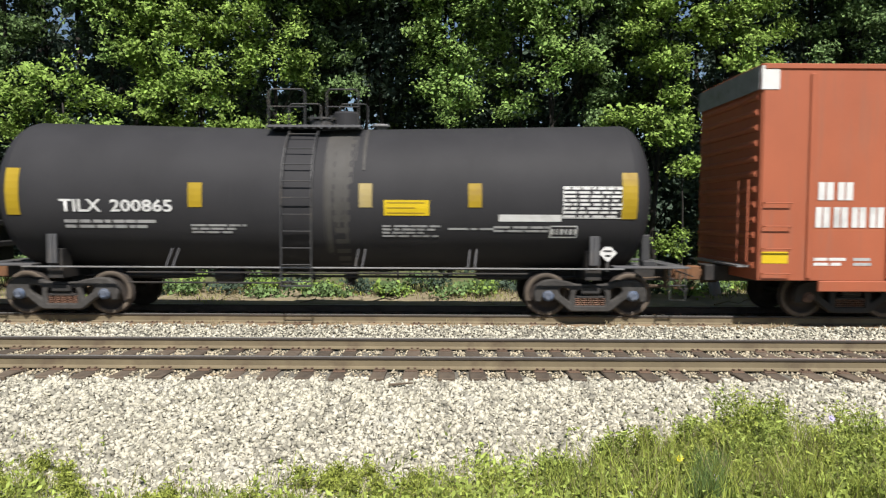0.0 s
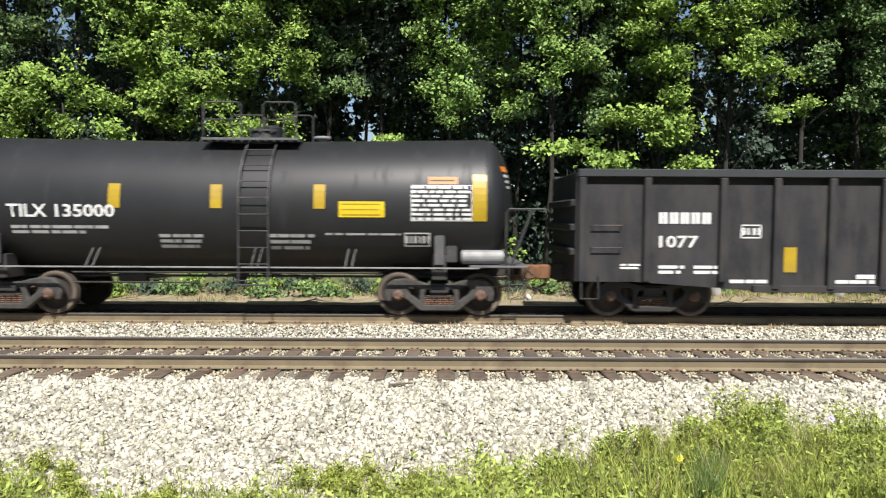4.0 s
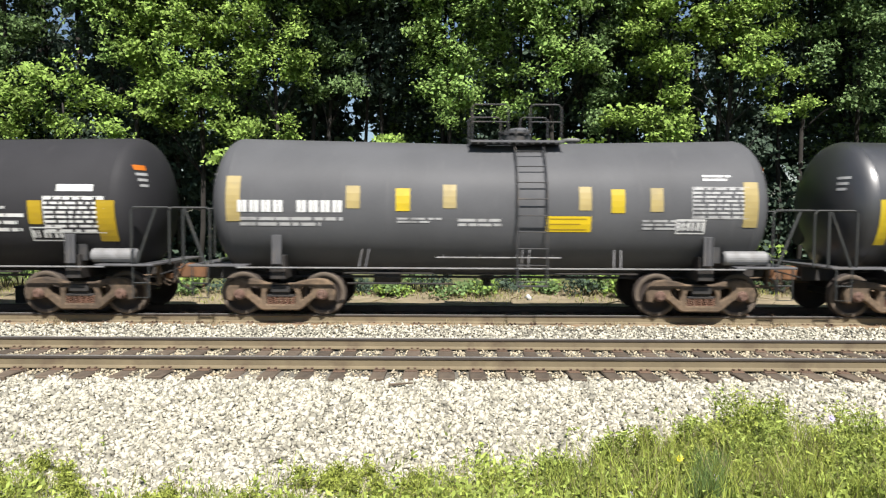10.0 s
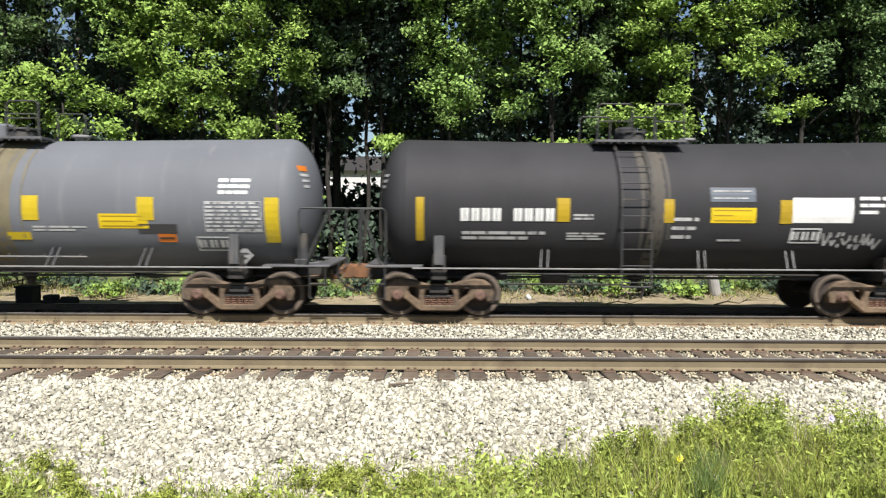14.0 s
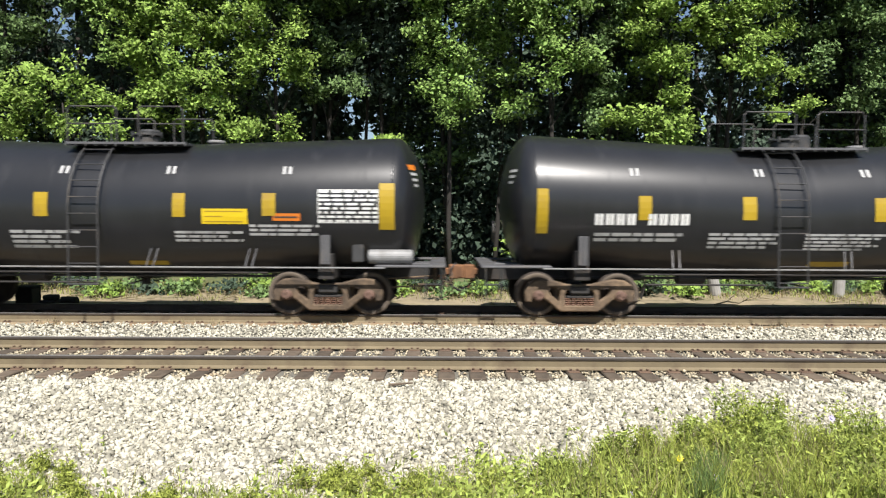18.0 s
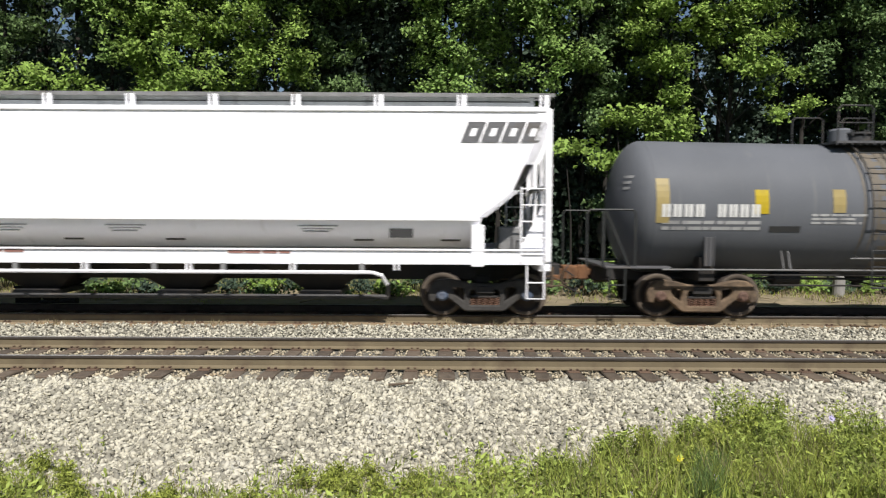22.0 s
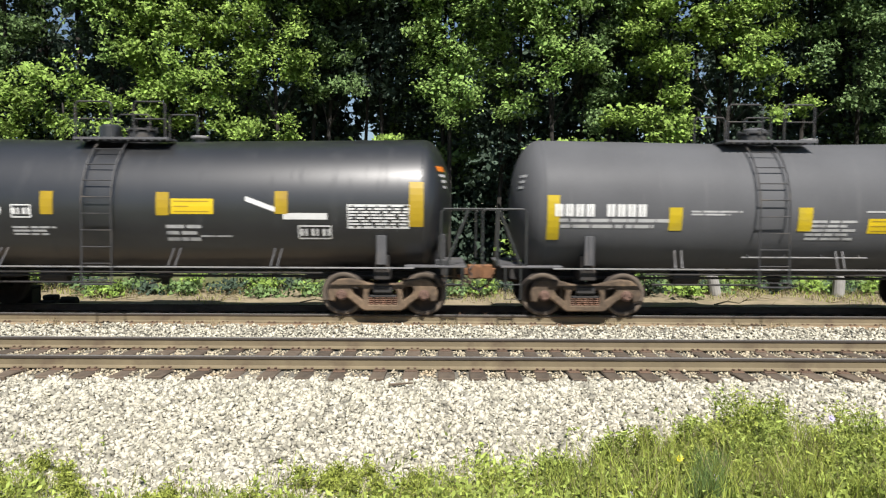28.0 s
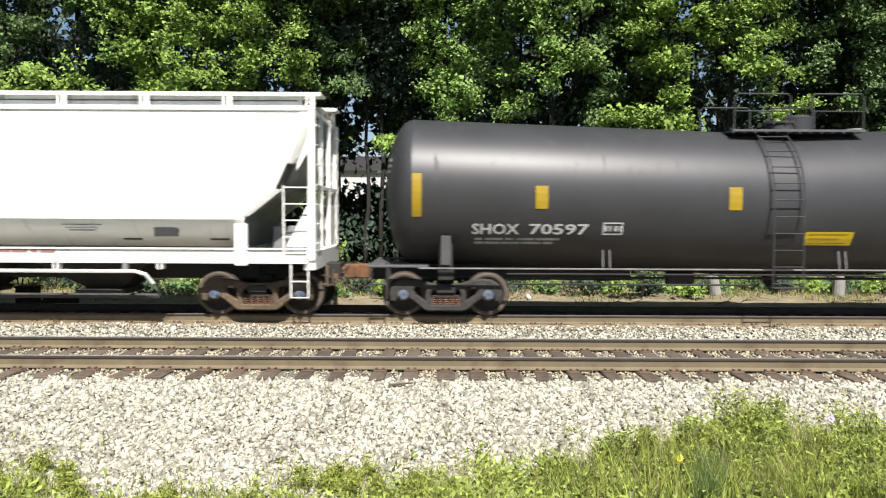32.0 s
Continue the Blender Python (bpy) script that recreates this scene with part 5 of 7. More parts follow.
panel(car, tk, 2.43, 3.36, 2.09, 2.41, M_SIGN, 3, M_OCHRE, name='warning_panel', label='yellow warning panel with dark print')
panel(car, tk, 4.25, 4.84, 2.77, 2.92, M_ORANGE, 1, name='sticker', label='orange sticker')
data_panel(car, tk, 3.90, 5.14, 2.02, 2.75)
stripe(car, tk, 5.15, 5.44, 2.02, 2.97)
print_rows(car, tk, 0.99, 1.92, 1.39, 1.77, 3)
print_rows(car, tk, 2.14, 3.69, 1.71, 1.78, 1)
outlined_box(car, tk, 3.76, 4.29, 1.49, 1.78)
car, tk = tank_car('matt black tank car with many white panels', -47.95, 5.21, big=False, dip=0.075, paint=M_MATTE, reach=(6.62, 6.58), tc=4.44, shift=-0.02,
                   ladder=-0.73, deck=-0.52, deck_w=1.96, dome=-0.99)
stripe(car, tk, -5.38, -5.11, 2.00, 2.93)
stripe(car, tk, 5.10, 5.37, 1.97, 2.89)
stripe(car, tk, -3.53, -3.26, 2.18, 2.67)
stripe(car, tk, -1.68, -1.41, 2.17, 2.65)
stripe(car, tk, 0.68, 0.94, 2.16, 2.64)
stripe(car, tk, 3.23, 3.50, 2.17, 2.65)
words(car, tk, -4.25, -2.10, 2.01, 2.28, 'TILX 135602')
print_rows(car, tk, -4.21, -2.41, 1.64, 1.85, 2)
print_rows(car, tk, -1.85, -1.11, 1.55, 1.85, 3)
panel(car, tk, 0.29, 1.48, 1.95, 2.06, M_WHITE, name='white_patch', label='white stencil bar')
print_rows(car, tk, 0.46, 1.31, 1.71, 1.83, 2)
panel(car, tk, 2.30, 2.84, 2.54, 2.69, M_WHITE, name='white_patch', label='white stencil bar')
panel(car, tk, 1.92, 3.18, 2.36, 2.49, M_WHITE, name='white_patch', label='white stencil bar')
print_rows(car, tk, 1.92, 3.23, 2.02, 2.17, 2)
panel(car, tk, 1.75, 2.59, 1.49, 1.84, M_SIGN, 3, M_OCHRE, name='warning_panel', label='yellow warning panel with dark print')
outlined_box(car, tk, 2.81, 3.46, 1.54, 1.83)
panel(car, tk, 4.06, 4.83, 2.73, 2.87, M_WHITE, name='white_patch', label='white stencil bar')
data_panel(car, tk, 3.73, 5.00, 2.05, 2.65)
panel(car, tk, 4.50, 5.01, 1.88, 2.01, M_ORANGE, 1, name='sticker', label='orange sticker')
placard(car, tk, 4.82, 1.35)
car, tk = tank_car('semi-gloss black tank car with an orange sticker', -61.17, 5.20, big=False, dip=0.075, paint=M_DUSTY, reach=(6.6, 6.6), tc=4.55, shift=-0.08,
                   ladder=0.72, deck=0.47, deck_w=1.93, dome=0.49, reservoir=True)
stripe(car, tk, -5.34, -5.12, 1.57, 2.50, M_LEMON)
stripe(car, tk, 5.07, 5.47, 1.58, 2.49, M_LEMON)
stripe(car, tk, -2.42, -2.16, 2.00, 2.49, M_LEMON)
stripe(car, tk, 0.11, 0.37, 2.00, 2.48, M_LEMON)
stripe(car, tk, 2.33, 2.60, 2.01, 2.49, M_LEMON)
mark_blocks(car, tk, -4.41, -2.31, 2.02, 2.26, 9)
print_rows(car, tk, -4.30, -2.56, 1.70, 1.92, 2)
print_rows(car, tk, -2.26, -1.22, 1.69, 1.92, 2)
print_rows(car, tk, -1.14, 0.53, 1.52, 1.92, 5)
print_rows(car, tk, 1.32, 2.17, 1.53, 1.92, 2)
grab_rail(car, tk, -1.29, 1.31, 1.33)
print_rows(car, tk, 2.49, 3.11, 1.71, 2.11, 3, M_WHITE)
data_panel(car, tk, 3.11, 4.40, 1.66, 2.23)
panel(car, tk, 4.37, 4.90, 1.86, 2.01, M_ORANGE, 1, name='sticker', label='orange sticker')
car, tk = tank_car('weathered grey tank car with faded stripes', -74.41, 5.23, big=False, dip=0.1, paint=M_GREY, reach=(6.58, 6.64), tc=4.42, shift=0.02,
                   ladder=0.81, deck=0.54, deck_w=1.95, dome=0.45, reservoir=True)
stripe(car, tk, -5.41, -5.12, 2.00, 2.92, M_FADED)
stripe(car, tk, 5.12, 5.41, 1.92, 2.84, M_FADED)
stripe(car, tk, -2.97, -2.69, 2.27, 2.73, M_FADED)
stripe(car, tk, -1.96, -1.67, 2.22, 2.68, M_LEMON)
stripe(car, tk, -1.00, -0.73, 2.28, 2.76, M_FADED)
stripe(car, tk, 1.77, 2.02, 2.25, 2.73, M_FADED)
stripe(car, tk, 2.42, 2.70, 2.20, 2.68, M_LEMON)
stripe(car, tk, 3.22, 3.48, 2.23, 2.71, M_FADED)
mark_blocks(car, tk, -5.19, -3.02, 2.19, 2.43, 9)
print_rows(car, tk, -5.14, -3.04, 1.89, 2.11, 2)
print_rows(car, tk, -1.93, -1.02, 1.97, 2.10, 2)
print_rows(car, tk, -0.69, 0.25, 1.90, 2.09, 2)
panel(car, tk, 1.11, 2.02, 1.81, 2.13, M_SIGN, 3, M_OCHRE, name='warning_panel', label='yellow warning panel with dark print')
print_rows(car, tk, 4.31, 4.88, 2.85, 3.00, 2, M_WHITE)
data_panel(car, tk, 4.07, 5.22, 2.09, 2.74)
print_rows(car, tk, 3.07, 4.35, 1.85, 2.08, 3)
outlined_box(car, tk, 3.76, 4.35, 1.78, 2.08)
grab_rail(car, tk, -1.14, 1.45, 1.32)
car, tk = tank_car('dull charcoal tank car with yellow-smeared markings', -87.55, 5.22, big=False, dip=0.075, paint=M_MATTE, reach=(6.77, 6.56), tc=4.42, shift=0.10,
                   ladder=0.78, deck=0.52, deck_w=1.99, dome=0.46, spill=(M_FADE, 0.42), mid=0.85, reservoir=True)
stripe(car, tk, -5.34, -5.18, 1.60, 2.40)
stripe(car, tk, 5.10, 5.47, 1.57, 2.41)
stripe(car, tk, -3.47, -3.23, 1.91, 2.39)
stripe(car, tk, -0.60, -0.35, 1.92, 2.40)
stripe(car, tk, 1.73, 2.01, 1.91, 2.39)
stripe(car, tk, 3.71, 3.99, 1.92, 2.40)
words(car, tk, -4.19, -2.15, 2.14, 2.41, 'TILX 135779')
print_rows(car, tk, -4.23, -2.32, 1.58, 1.91, 3)
print_rows(car, tk, -1.58, -0.55, 1.53, 1.97, 4)
print_rows(car, tk, -0.49, 0.67, 1.62, 1.69, 2)
panel(car, tk, 1.88, 2.82, 1.68, 1.98, M_SIGN, 3, M_OCHRE, name='warning_panel', label='yellow warning panel with dark print')
print_rows(car, tk, 1.92, 3.25, 2.12, 2.30, 2)
print_rows(car, tk, 2.79, 3.63, 1.73, 2.17, 3, M_WHITE)
panel(car, tk, 4.29, 5.03, 2.59, 2.73, M_WHITE, name='white_patch', label='white stencil bar')
data_panel(car, tk, 4.02, 5.26, 1.74, 2.49)
outlined_box(car, tk, 3.70, 4.36, 1.57, 1.86)
car, tk = tank_car('charcoal tank car with a plain white panel and scrawled graffiti', -100.94, 5.07, big=False, dip=0.075, paint=M_MATTE, reach=(6.6, 6.62), tc=4.68, shift=-0.04,
                   ladder=-0.73, deck=-0.50, deck_w=1.90, dome=-0.80, spill=(M_FADE, 0.35), mid=-0.3, over=0.34)
stripe(car, tk, -5.19, -5.03, 1.62, 2.51)
stripe(car, tk, 4.94, 5.29, 1.59, 2.48)
stripe(car, tk, -2.32, -2.06, 2.02, 2.50)
stripe(car, tk, -0.20, 0.06, 2.01, 2.49)
stripe(car, tk, 2.22, 2.47, 2.00, 2.48)
mark_blocks(car, tk, -4.30, -2.35, 2.03, 2.29, 9)
print_rows(car, tk, -4.25, -2.55, 1.63, 1.84, 2)
print_rows(car, tk, -2.11, -1.32, 1.64, 1.81, 3)
print_rows(car, tk, -1.98, -1.58, 2.05, 2.19, 2)
print_rows(car, tk, 0.03, 0.57, 1.63, 2.17, 3)
panel(car, tk, 0.80, 1.72, 2.44, 2.73, M_PANEL, 2, M_FAINT, name='info_panel', label='grey-blue panel with white print')
panel(car, tk, 0.81, 1.73, 2.01, 2.32, M_SIGN, 3, M_OCHRE, name='warning_panel', label='yellow warning panel with dark print')
panel(car, tk, 2.47, 3.71, 2.02, 2.53, M_WHITE, name='blank_panel', label='plain white panel')
print_rows(car, tk, 3.84, 4.38, 2.17, 2.59, 3, M_WHITE)
print_rows(car, tk, 1.00, 1.47, 1.62, 1.69, 1)
outlined_box(car, tk, 2.48, 3.10, 1.60, 1.91)
scrawl(car, tk, 3.15, 4.41, 1.46, 1.84)
car, tk = tank_car('pale grey tank car with brown spill stains', -114.32, 5.25, big=False, dip=0.075, paint=M_LIGHT, reach=(6.74, 6.78), tc=4.41, shift=0.05,
                   ladder=-0.81, deck=-0.68, deck_w=1.97, dome=-1.39, spill=(M_OLIVE, 0.75), mid=-0.55)
stripe(car, tk, -5.40, -4.98, 1.57, 2.49, M_LEMON)
stripe(car, tk, -1.71, -1.28, 2.00, 2.49, M_LEMON)
mark_blocks(car, tk, -4.39, -2.49, 2.15, 2.41, 9)
print_rows(car, tk, -4.16, -2.66, 1.73, 1.93, 2)
print_rows(car, tk, -2.34, -1.45, 1.73, 2.10, 4)
stripe(car, tk, -1.72, -1.39, 2.01, 2.50, M_LEMON)
stripe(car, tk, 0.19, 0.52, 2.00, 2.50, M_LEMON)
stripe(car, tk, 2.52, 2.86, 2.01, 2.48, M_LEMON)
stripe(car, tk, 5.11, 5.40, 1.56, 2.48, M_LEMON)
panel(car, tk, 1.73, 2.73, 1.84, 2.14, M_SIGN, 3, M_OCHRE, name='warning_panel', label='yellow warning panel with dark print')
stripe(car, tk, -0.18, 0.30, 1.60, 1.76, M_LEMON)
print_rows(car, tk, 0.37, 1.46, 1.77, 1.90, 2)
print_rows(car, tk, 4.17, 4.81, 2.52, 2.89, 3, M_WHITE)
data_panel(car, tk, 3.89, 5.04, 1.78, 2.40)
panel(car, tk, 2.51, 3.31, 1.74, 1.93, M_INK, name='paint_patch', label='black paint patch')
panel(car, tk, 2.90, 3.27, 1.56, 1.73, M_ORANGE, 1, name='sticker', label='orange sticker')
outlined_box(car, tk, 3.67, 4.34, 1.38, 1.68)
grab_rail(car, tk, -1.20, 1.32, 1.30)
placard(car, tk, 4.61, 1.28)
car, tk = tank_car('shiny black sagging-bellied tank car with white print', -128.13, 5.58, big=False, dip=0.33, lift=0.11, paint=M_GLOSS, reach=(7.19, 7.08), tc=4.48, shift=-0.26,
                   ladder=-0.54, deck=-0.05, deck_w=2.62, dome=0.13, reservoir=True, rails='none')
ticks(car, tk, (-3.7, -1.1, 1.1, 3.5), 2.96, 3.12)
stripe(car, tk, -5.71, -5.48, 1.78, 2.69)
stripe(car, tk, 5.46, 5.81, 1.86, 2.81)
stripe(car, tk, -3.64, -3.38, 2.06, 2.55)
stripe(car, tk, -1.52, -1.24, 2.07, 2.54)
stripe(car, tk, 1.17, 1.44, 2.05, 2.53)
stripe(car, tk, 3.77, 4.04, 2.11, 2.58)
mark_blocks(car, tk, -4.54, -2.58, 1.96, 2.19, 9)
print_rows(car, tk, -4.51, -2.71, 1.60, 1.82, 2)
print_rows(car, tk, -2.17, -0.75, 1.47, 1.82, 4)
print_rows(car, tk, -0.20, 1.53, 1.44, 1.81, 5)
panel(car, tk, 1.85, 2.77, 1.94, 2.26, M_SIGN, 3, M_OCHRE, name='warning_panel', label='yellow warning panel with dark print')
panel(car, tk, 3.12, 3.63, 2.16, 2.31, M_WHITE, name='white_patch', label='white stencil bar')
panel(car, tk, 3.19, 3.76, 2.02, 2.16, M_ORANGE, 1, name='sticker', label='orange sticker')
print_rows(car, tk, 2.77, 4.26, 1.41, 1.94, 4)
data_panel(car, tk, 4.18, 5.48, 1.98, 2.66)
panel(car, tk, 0.02, 0.90, 1.10, 1.21, M_YELLOW, name='low_stripe', label='amber stripe low on the shell')
car, tk = tank_car('shiny black tank car with a bluish sheen', -142.45, 5.52, big=False, dip=0.2, lift=0.03, paint=M_GLOSS, reach=(7.03, 7.12), tc=4.51, shift=-0.22,
                   ladder=-0.55, deck=0.03, deck_w=2.50, dome=-0.15, reservoir=True, rails='none')
ticks(car, tk, (-3.7, -1.1, 1.1, 3.5), 2.96, 3.12)
stripe(car, tk, -5.65, -5.42, 1.83, 2.76)
stripe(car, tk, 5.40, 5.71, 1.84, 2.78)
stripe(car, tk, -3.51, -3.25, 2.07, 2.56)
stripe(car, tk, -1.61, -1.33, 2.08, 2.57)
stripe(car, tk, 1.20, 1.45, 2.08, 2.56)
stripe(car, tk, 3.02, 3.29, 2.11, 2.57)
mark_blocks(car, tk, -4.40, -2.44, 1.95, 2.18, 9)
print_rows(car, tk, -4.41, -2.64, 1.59, 1.82, 2)
print_rows(car, tk, -2.15, -0.72, 1.41, 1.82, 4)
print_rows(car, tk, 1.22, 2.61, 1.56, 1.81, 3)
panel(car, tk, 1.79, 2.72, 1.94, 2.25, M_SIGN, 3, M_OCHRE, name='warning_panel', label='yellow warning panel with dark print')
panel(car, tk, 3.23, 3.79, 2.01, 2.16, M_ORANGE, 1, name='sticker', label='orange sticker')
print_rows(car, tk, 2.75, 4.17, 1.69, 1.95, 3)
data_panel(car, tk, 4.15, 5.38, 1.97, 2.65)
panel(car, tk, 0.11, 0.92, 1.07, 1.16, M_YELLOW, name='low_stripe', label='amber stripe low on the shell')
car, tk = tank_car('grey tank car with a rust-brown spill at its middle', -156.22, 5.22, big=False, dip=0.075, paint=M_LIGHT, reach=(6.73, 6.74), tc=4.38, shift=0.13,
                   ladder=-0.74, deck=-0.51, deck_w=1.90, dome=-1.02, spill=(M_RUSTY, 0.95), mid=-0.35)
stripe(car, tk, -5.37, -5.10, 2.01, 2.91, M_FADED)
stripe(car, tk, 5.12, 5.39, 1.98, 2.90, M_FADED)
stripe(car, tk, -3.36, -3.08, 2.20, 2.69, M_LEMON)
stripe(car, tk, -1.77, -1.51, 2.23, 2.70, M_FADED)
stripe(car, tk, 0.15, 0.41, 2.20, 2.68, M_FADED)
stripe(car, tk, 2.69, 2.95, 2.18, 2.66, M_FADED)
mark_blocks(car, tk, -5.27, -3.23, 2.13, 2.39, 9)
print_rows(car, tk, -5.24, -3.18, 1.84, 2.08, 2)
panel(car, tk, -3.04, -2.40, 1.83, 1.95, M_INK, name='paint_patch', label='black paint patch')
print_rows(car, tk, -2.20, -1.04, 1.98, 2.22, 3)
panel(car, tk, 0.91, 1.82, 1.80, 2.11, M_SIGN, 3, M_OCHRE, name='warning_panel', label='yellow warning panel with dark print')
stripe(car, tk, -0.37, 0.13, 1.60, 1.75, M_LEMON)
print_rows(car, tk, -0.36, 0.69, 1.91, 2.07, 2)
print_rows(car, tk, 2.11, 2.64, 2.00, 2.31, 3, M_WHITE)
mark_blocks(car, tk, 3.08, 3.81, 2.32, 2.44, 5)
data_panel(car, tk, 3.84, 4.99, 2.13, 2.70)
panel(car, tk, 2.74, 3.46, 1.89, 2.20, M_INK, name='paint_patch', label='black paint patch')
outlined_box(car, tk, 3.45, 4.12, 1.78, 2.10)
panel(car, tk, 2.78, 3.24, 1.53, 1.64, M_ORANGE, 1, name='sticker', label='orange sticker')
grab_rail(car, tk, -1.21, 1.28, 1.34)
placard(car, tk, 4.90, 1.32)
car, tk = tank_car('dark grey tank car with yellow stripes', -190.06, 5.13, big=False, dip=0.075, paint=M_DARK, reach=(6.76, 6.67), tc=4.36, shift=0.09,
                   ladder=-0.74, deck=-0.50, deck_w=1.84, dome=-0.94)
stripe(car, tk, -5.28, -5.08, 1.52, 2.40, M_LEMON)
stripe(car, tk, 4.98, 5.40, 1.54, 2.41, M_LEMON)
stripe(car, tk, -2.51, -2.27, 1.91, 2.42, M_LEMON)
stripe(car, tk, -0.45, -0.20, 1.92, 2.40, M_LEMON)
stripe(car, tk, 1.39, 1.64, 1.91, 2.39, M_LEMON)
stripe(car, tk, 3.25, 3.52, 1.94, 2.40, M_LEMON)
mark_blocks(car, tk, -4.35, -2.37, 1.92, 2.17, 9)
print_rows(car, tk, -4.43, -2.21, 1.50, 1.82, 2)
stripe(car, tk, -0.31, 0.19, 1.66, 1.82, M_LEMON)
print_rows(car, tk, 0.25, 1.36, 1.58, 1.87, 3)
print_rows(car, tk, 1.52, 2.62, 1.79, 1.90, 2)
panel(car, tk, 2.53, 3.39, 1.66, 1.89, M_SIGN, 3, M_OCHRE, name='warning_panel', label='yellow warning panel with dark print')
data_panel(car, tk, 3.95, 5.01, 1.95, 2.45)
words(car, tk, 3.16, 3.74, 2.545, 2.665, 'MOLTEN')
words(car, tk, 3.16, 3.92, 2.385, 2.505, 'SULPHUR')
panel(car, tk, 4.67, 5.14, 1.69, 1.83, M_ORANGE, 1, name='sticker', label='orange sticker')
outlined_box(car, tk, 3.37, 4.04, 1.53, 1.82)
grab_rail(car, tk, -1.31, 1.26, 1.33)
placard(car, tk, 4.81, 1.31)
car, tk = tank_car('mid grey tank car with an amber warning panel', -203.69, 5.24, big=False, dip=0.075, paint=M_GREY, reach=(6.66, 6.87), tc=4.36, shift=-0.13,
                   ladder=-0.80, deck=-0.62, deck_w=1.90, dome=-0.74)
stripe(car, tk, -5.37, -5.12, 1.65, 2.56, M_LEMON)
stripe(car, tk, 5.12, 5.50, 1.68, 2.58, M_LEMON)
stripe(car, tk, -2.89, -2.62, 1.85, 2.32, M_LEMON)
stripe(car, tk, -0.26, 0.03, 1.85, 2.33, M_LEMON)
stripe(car, tk, 2.36, 2.65, 1.86, 2.33, M_LEMON)
mark_blocks(car, tk, -5.23, -3.33, 2.13, 2.38, 9)
print_rows(car, tk, -5.26, -2.72, 1.87, 2.11, 2)
print_rows(car, tk, -2.44, -1.41, 2.15, 2.27, 2)
print_rows(car, tk, -0.08, 0.95, 1.65, 2.09, 5)
panel(car, tk, 1.18, 2.12, 1.81, 2.11, M_SIGN, 3, M_OCHRE, name='warning_panel', label='yellow warning panel with dark print')
print_rows(car, tk, 1.12, 2.21, 2.22, 2.28, 1)
print_rows(car, tk, 2.89, 3.51, 2.16, 2.43, 3, M_WHITE)
data_panel(car, tk, 4.00, 5.21, 2.16, 2.65)
panel(car, tk, 4.44, 4.93, 2.76, 2.91, M_ORANGE, 1, name='sticker', label='orange sticker')
outlined_box(car, tk, 3.46, 4.18, 1.79, 2.10)
grab_rail(car, tk, -1.29, 1.33, 1.35)
placard(car, tk, 4.97, 1.33)
car, tk = tank_car('glossy black tank car with a slanting white smear', -217.44, 5.68, big=False, dip=0.075, paint=M_SHEEN, reach=(7.15, 7.1), tc=4.93, shift=0.07,
                   ladder=-0.72, deck=-0.51, deck_w=1.96, dome=-1.46)
stripe(car, tk, -5.83, -5.58, 1.89, 2.82)
stripe(car, tk, 5.57, 5.86, 1.90, 2.81)
stripe(car, tk, -4.09, -3.83, 2.14, 2.59)
stripe(car, tk, -1.92, -1.66, 2.12, 2.59)
stripe(car, tk, 0.43, 0.69, 2.11, 2.58)
stripe(car, tk, 2.84, 3.10, 2.15, 2.61)
words(car, tk, -4.69, -2.69, 2.05, 2.30, 'TILX 350859')
outlined_box(car, tk, -2.52, -2.11, 2.05, 2.32)
print_rows(car, tk, -4.66, -3.37, 1.70, 1.91, 2)
print_rows(car, tk, -2.53, -1.64, 1.68, 1.89, 3)
panel(car, tk, 0.73, 1.59, 2.14, 2.45, M_SIGN, 3, M_OCHRE, name='warning_panel', label='yellow warning panel with dark print')
smear(car, tk, 2.24, 2.94, 2.15, 2.51)
panel(car, tk, 3.00, 3.90, 2.04, 2.17, M_WHITE, name='white_patch', label='white stencil bar')
print_rows(car, tk, 0.61, 1.36, 1.56, 1.95, 3)
print_rows(car, tk, 1.29, 1.94, 1.66, 1.72, 1)
data_panel(car, tk, 4.31, 5.57, 1.86, 2.35)
outlined_box(car, tk, 3.30, 3.98, 1.64, 1.92)
car, tk = tank_car('very long black tank car with a double yellow line', -233.96, 7.90, big=True, dip=0.28, lift=0.12, paint=M_SATIN, reach=(9.31, 9.37), tc=7.27, shift=-0.06,
                   ladder=-0.48, deck=0.06, deck_w=2.79, dome=0.32, trucks=M_TRUCKG, caps=M_CAPB, rails='none')
stripe(car, tk, -8.02, -7.83, 2.11, 2.98)
stripe(car, tk, 7.77, 8.13, 2.05, 2.96)
stripe(car, tk, -5.53, -5.28, 2.28, 2.74)
stripe(car, tk, -1.63, -1.37, 2.27, 2.73)
stripe(car, tk, 1.58, 1.84, 2.26, 2.72)
stripe(car, tk, 5.40, 5.67, 2.26, 2.72)
words(car, tk, -6.82, -4.40, 1.76, 1.98, 'SHOX 70597')
outlined_box(car, tk, -4.14, -3.73, 1.76, 2.01)
print_rows(car, tk, -6.74, -5.00, 1.54, 1.70, 2)
panel(car, tk, -0.01, 0.97, 1.56, 1.84, M_SIGN, 3, M_OCHRE, name='warning_panel', label='yellow warning panel with dark print')
double_line(car, tk, 1.86, 5.25, 2.81, 2.99)
data_panel(car, tk, 6.57, 7.80, 2.15, 2.67)
print_rows(car, tk, 2.96, 3.90, 1.62, 1.69, 1)
placard(car, tk, 6.48, 1.39, face=M_WHITE)


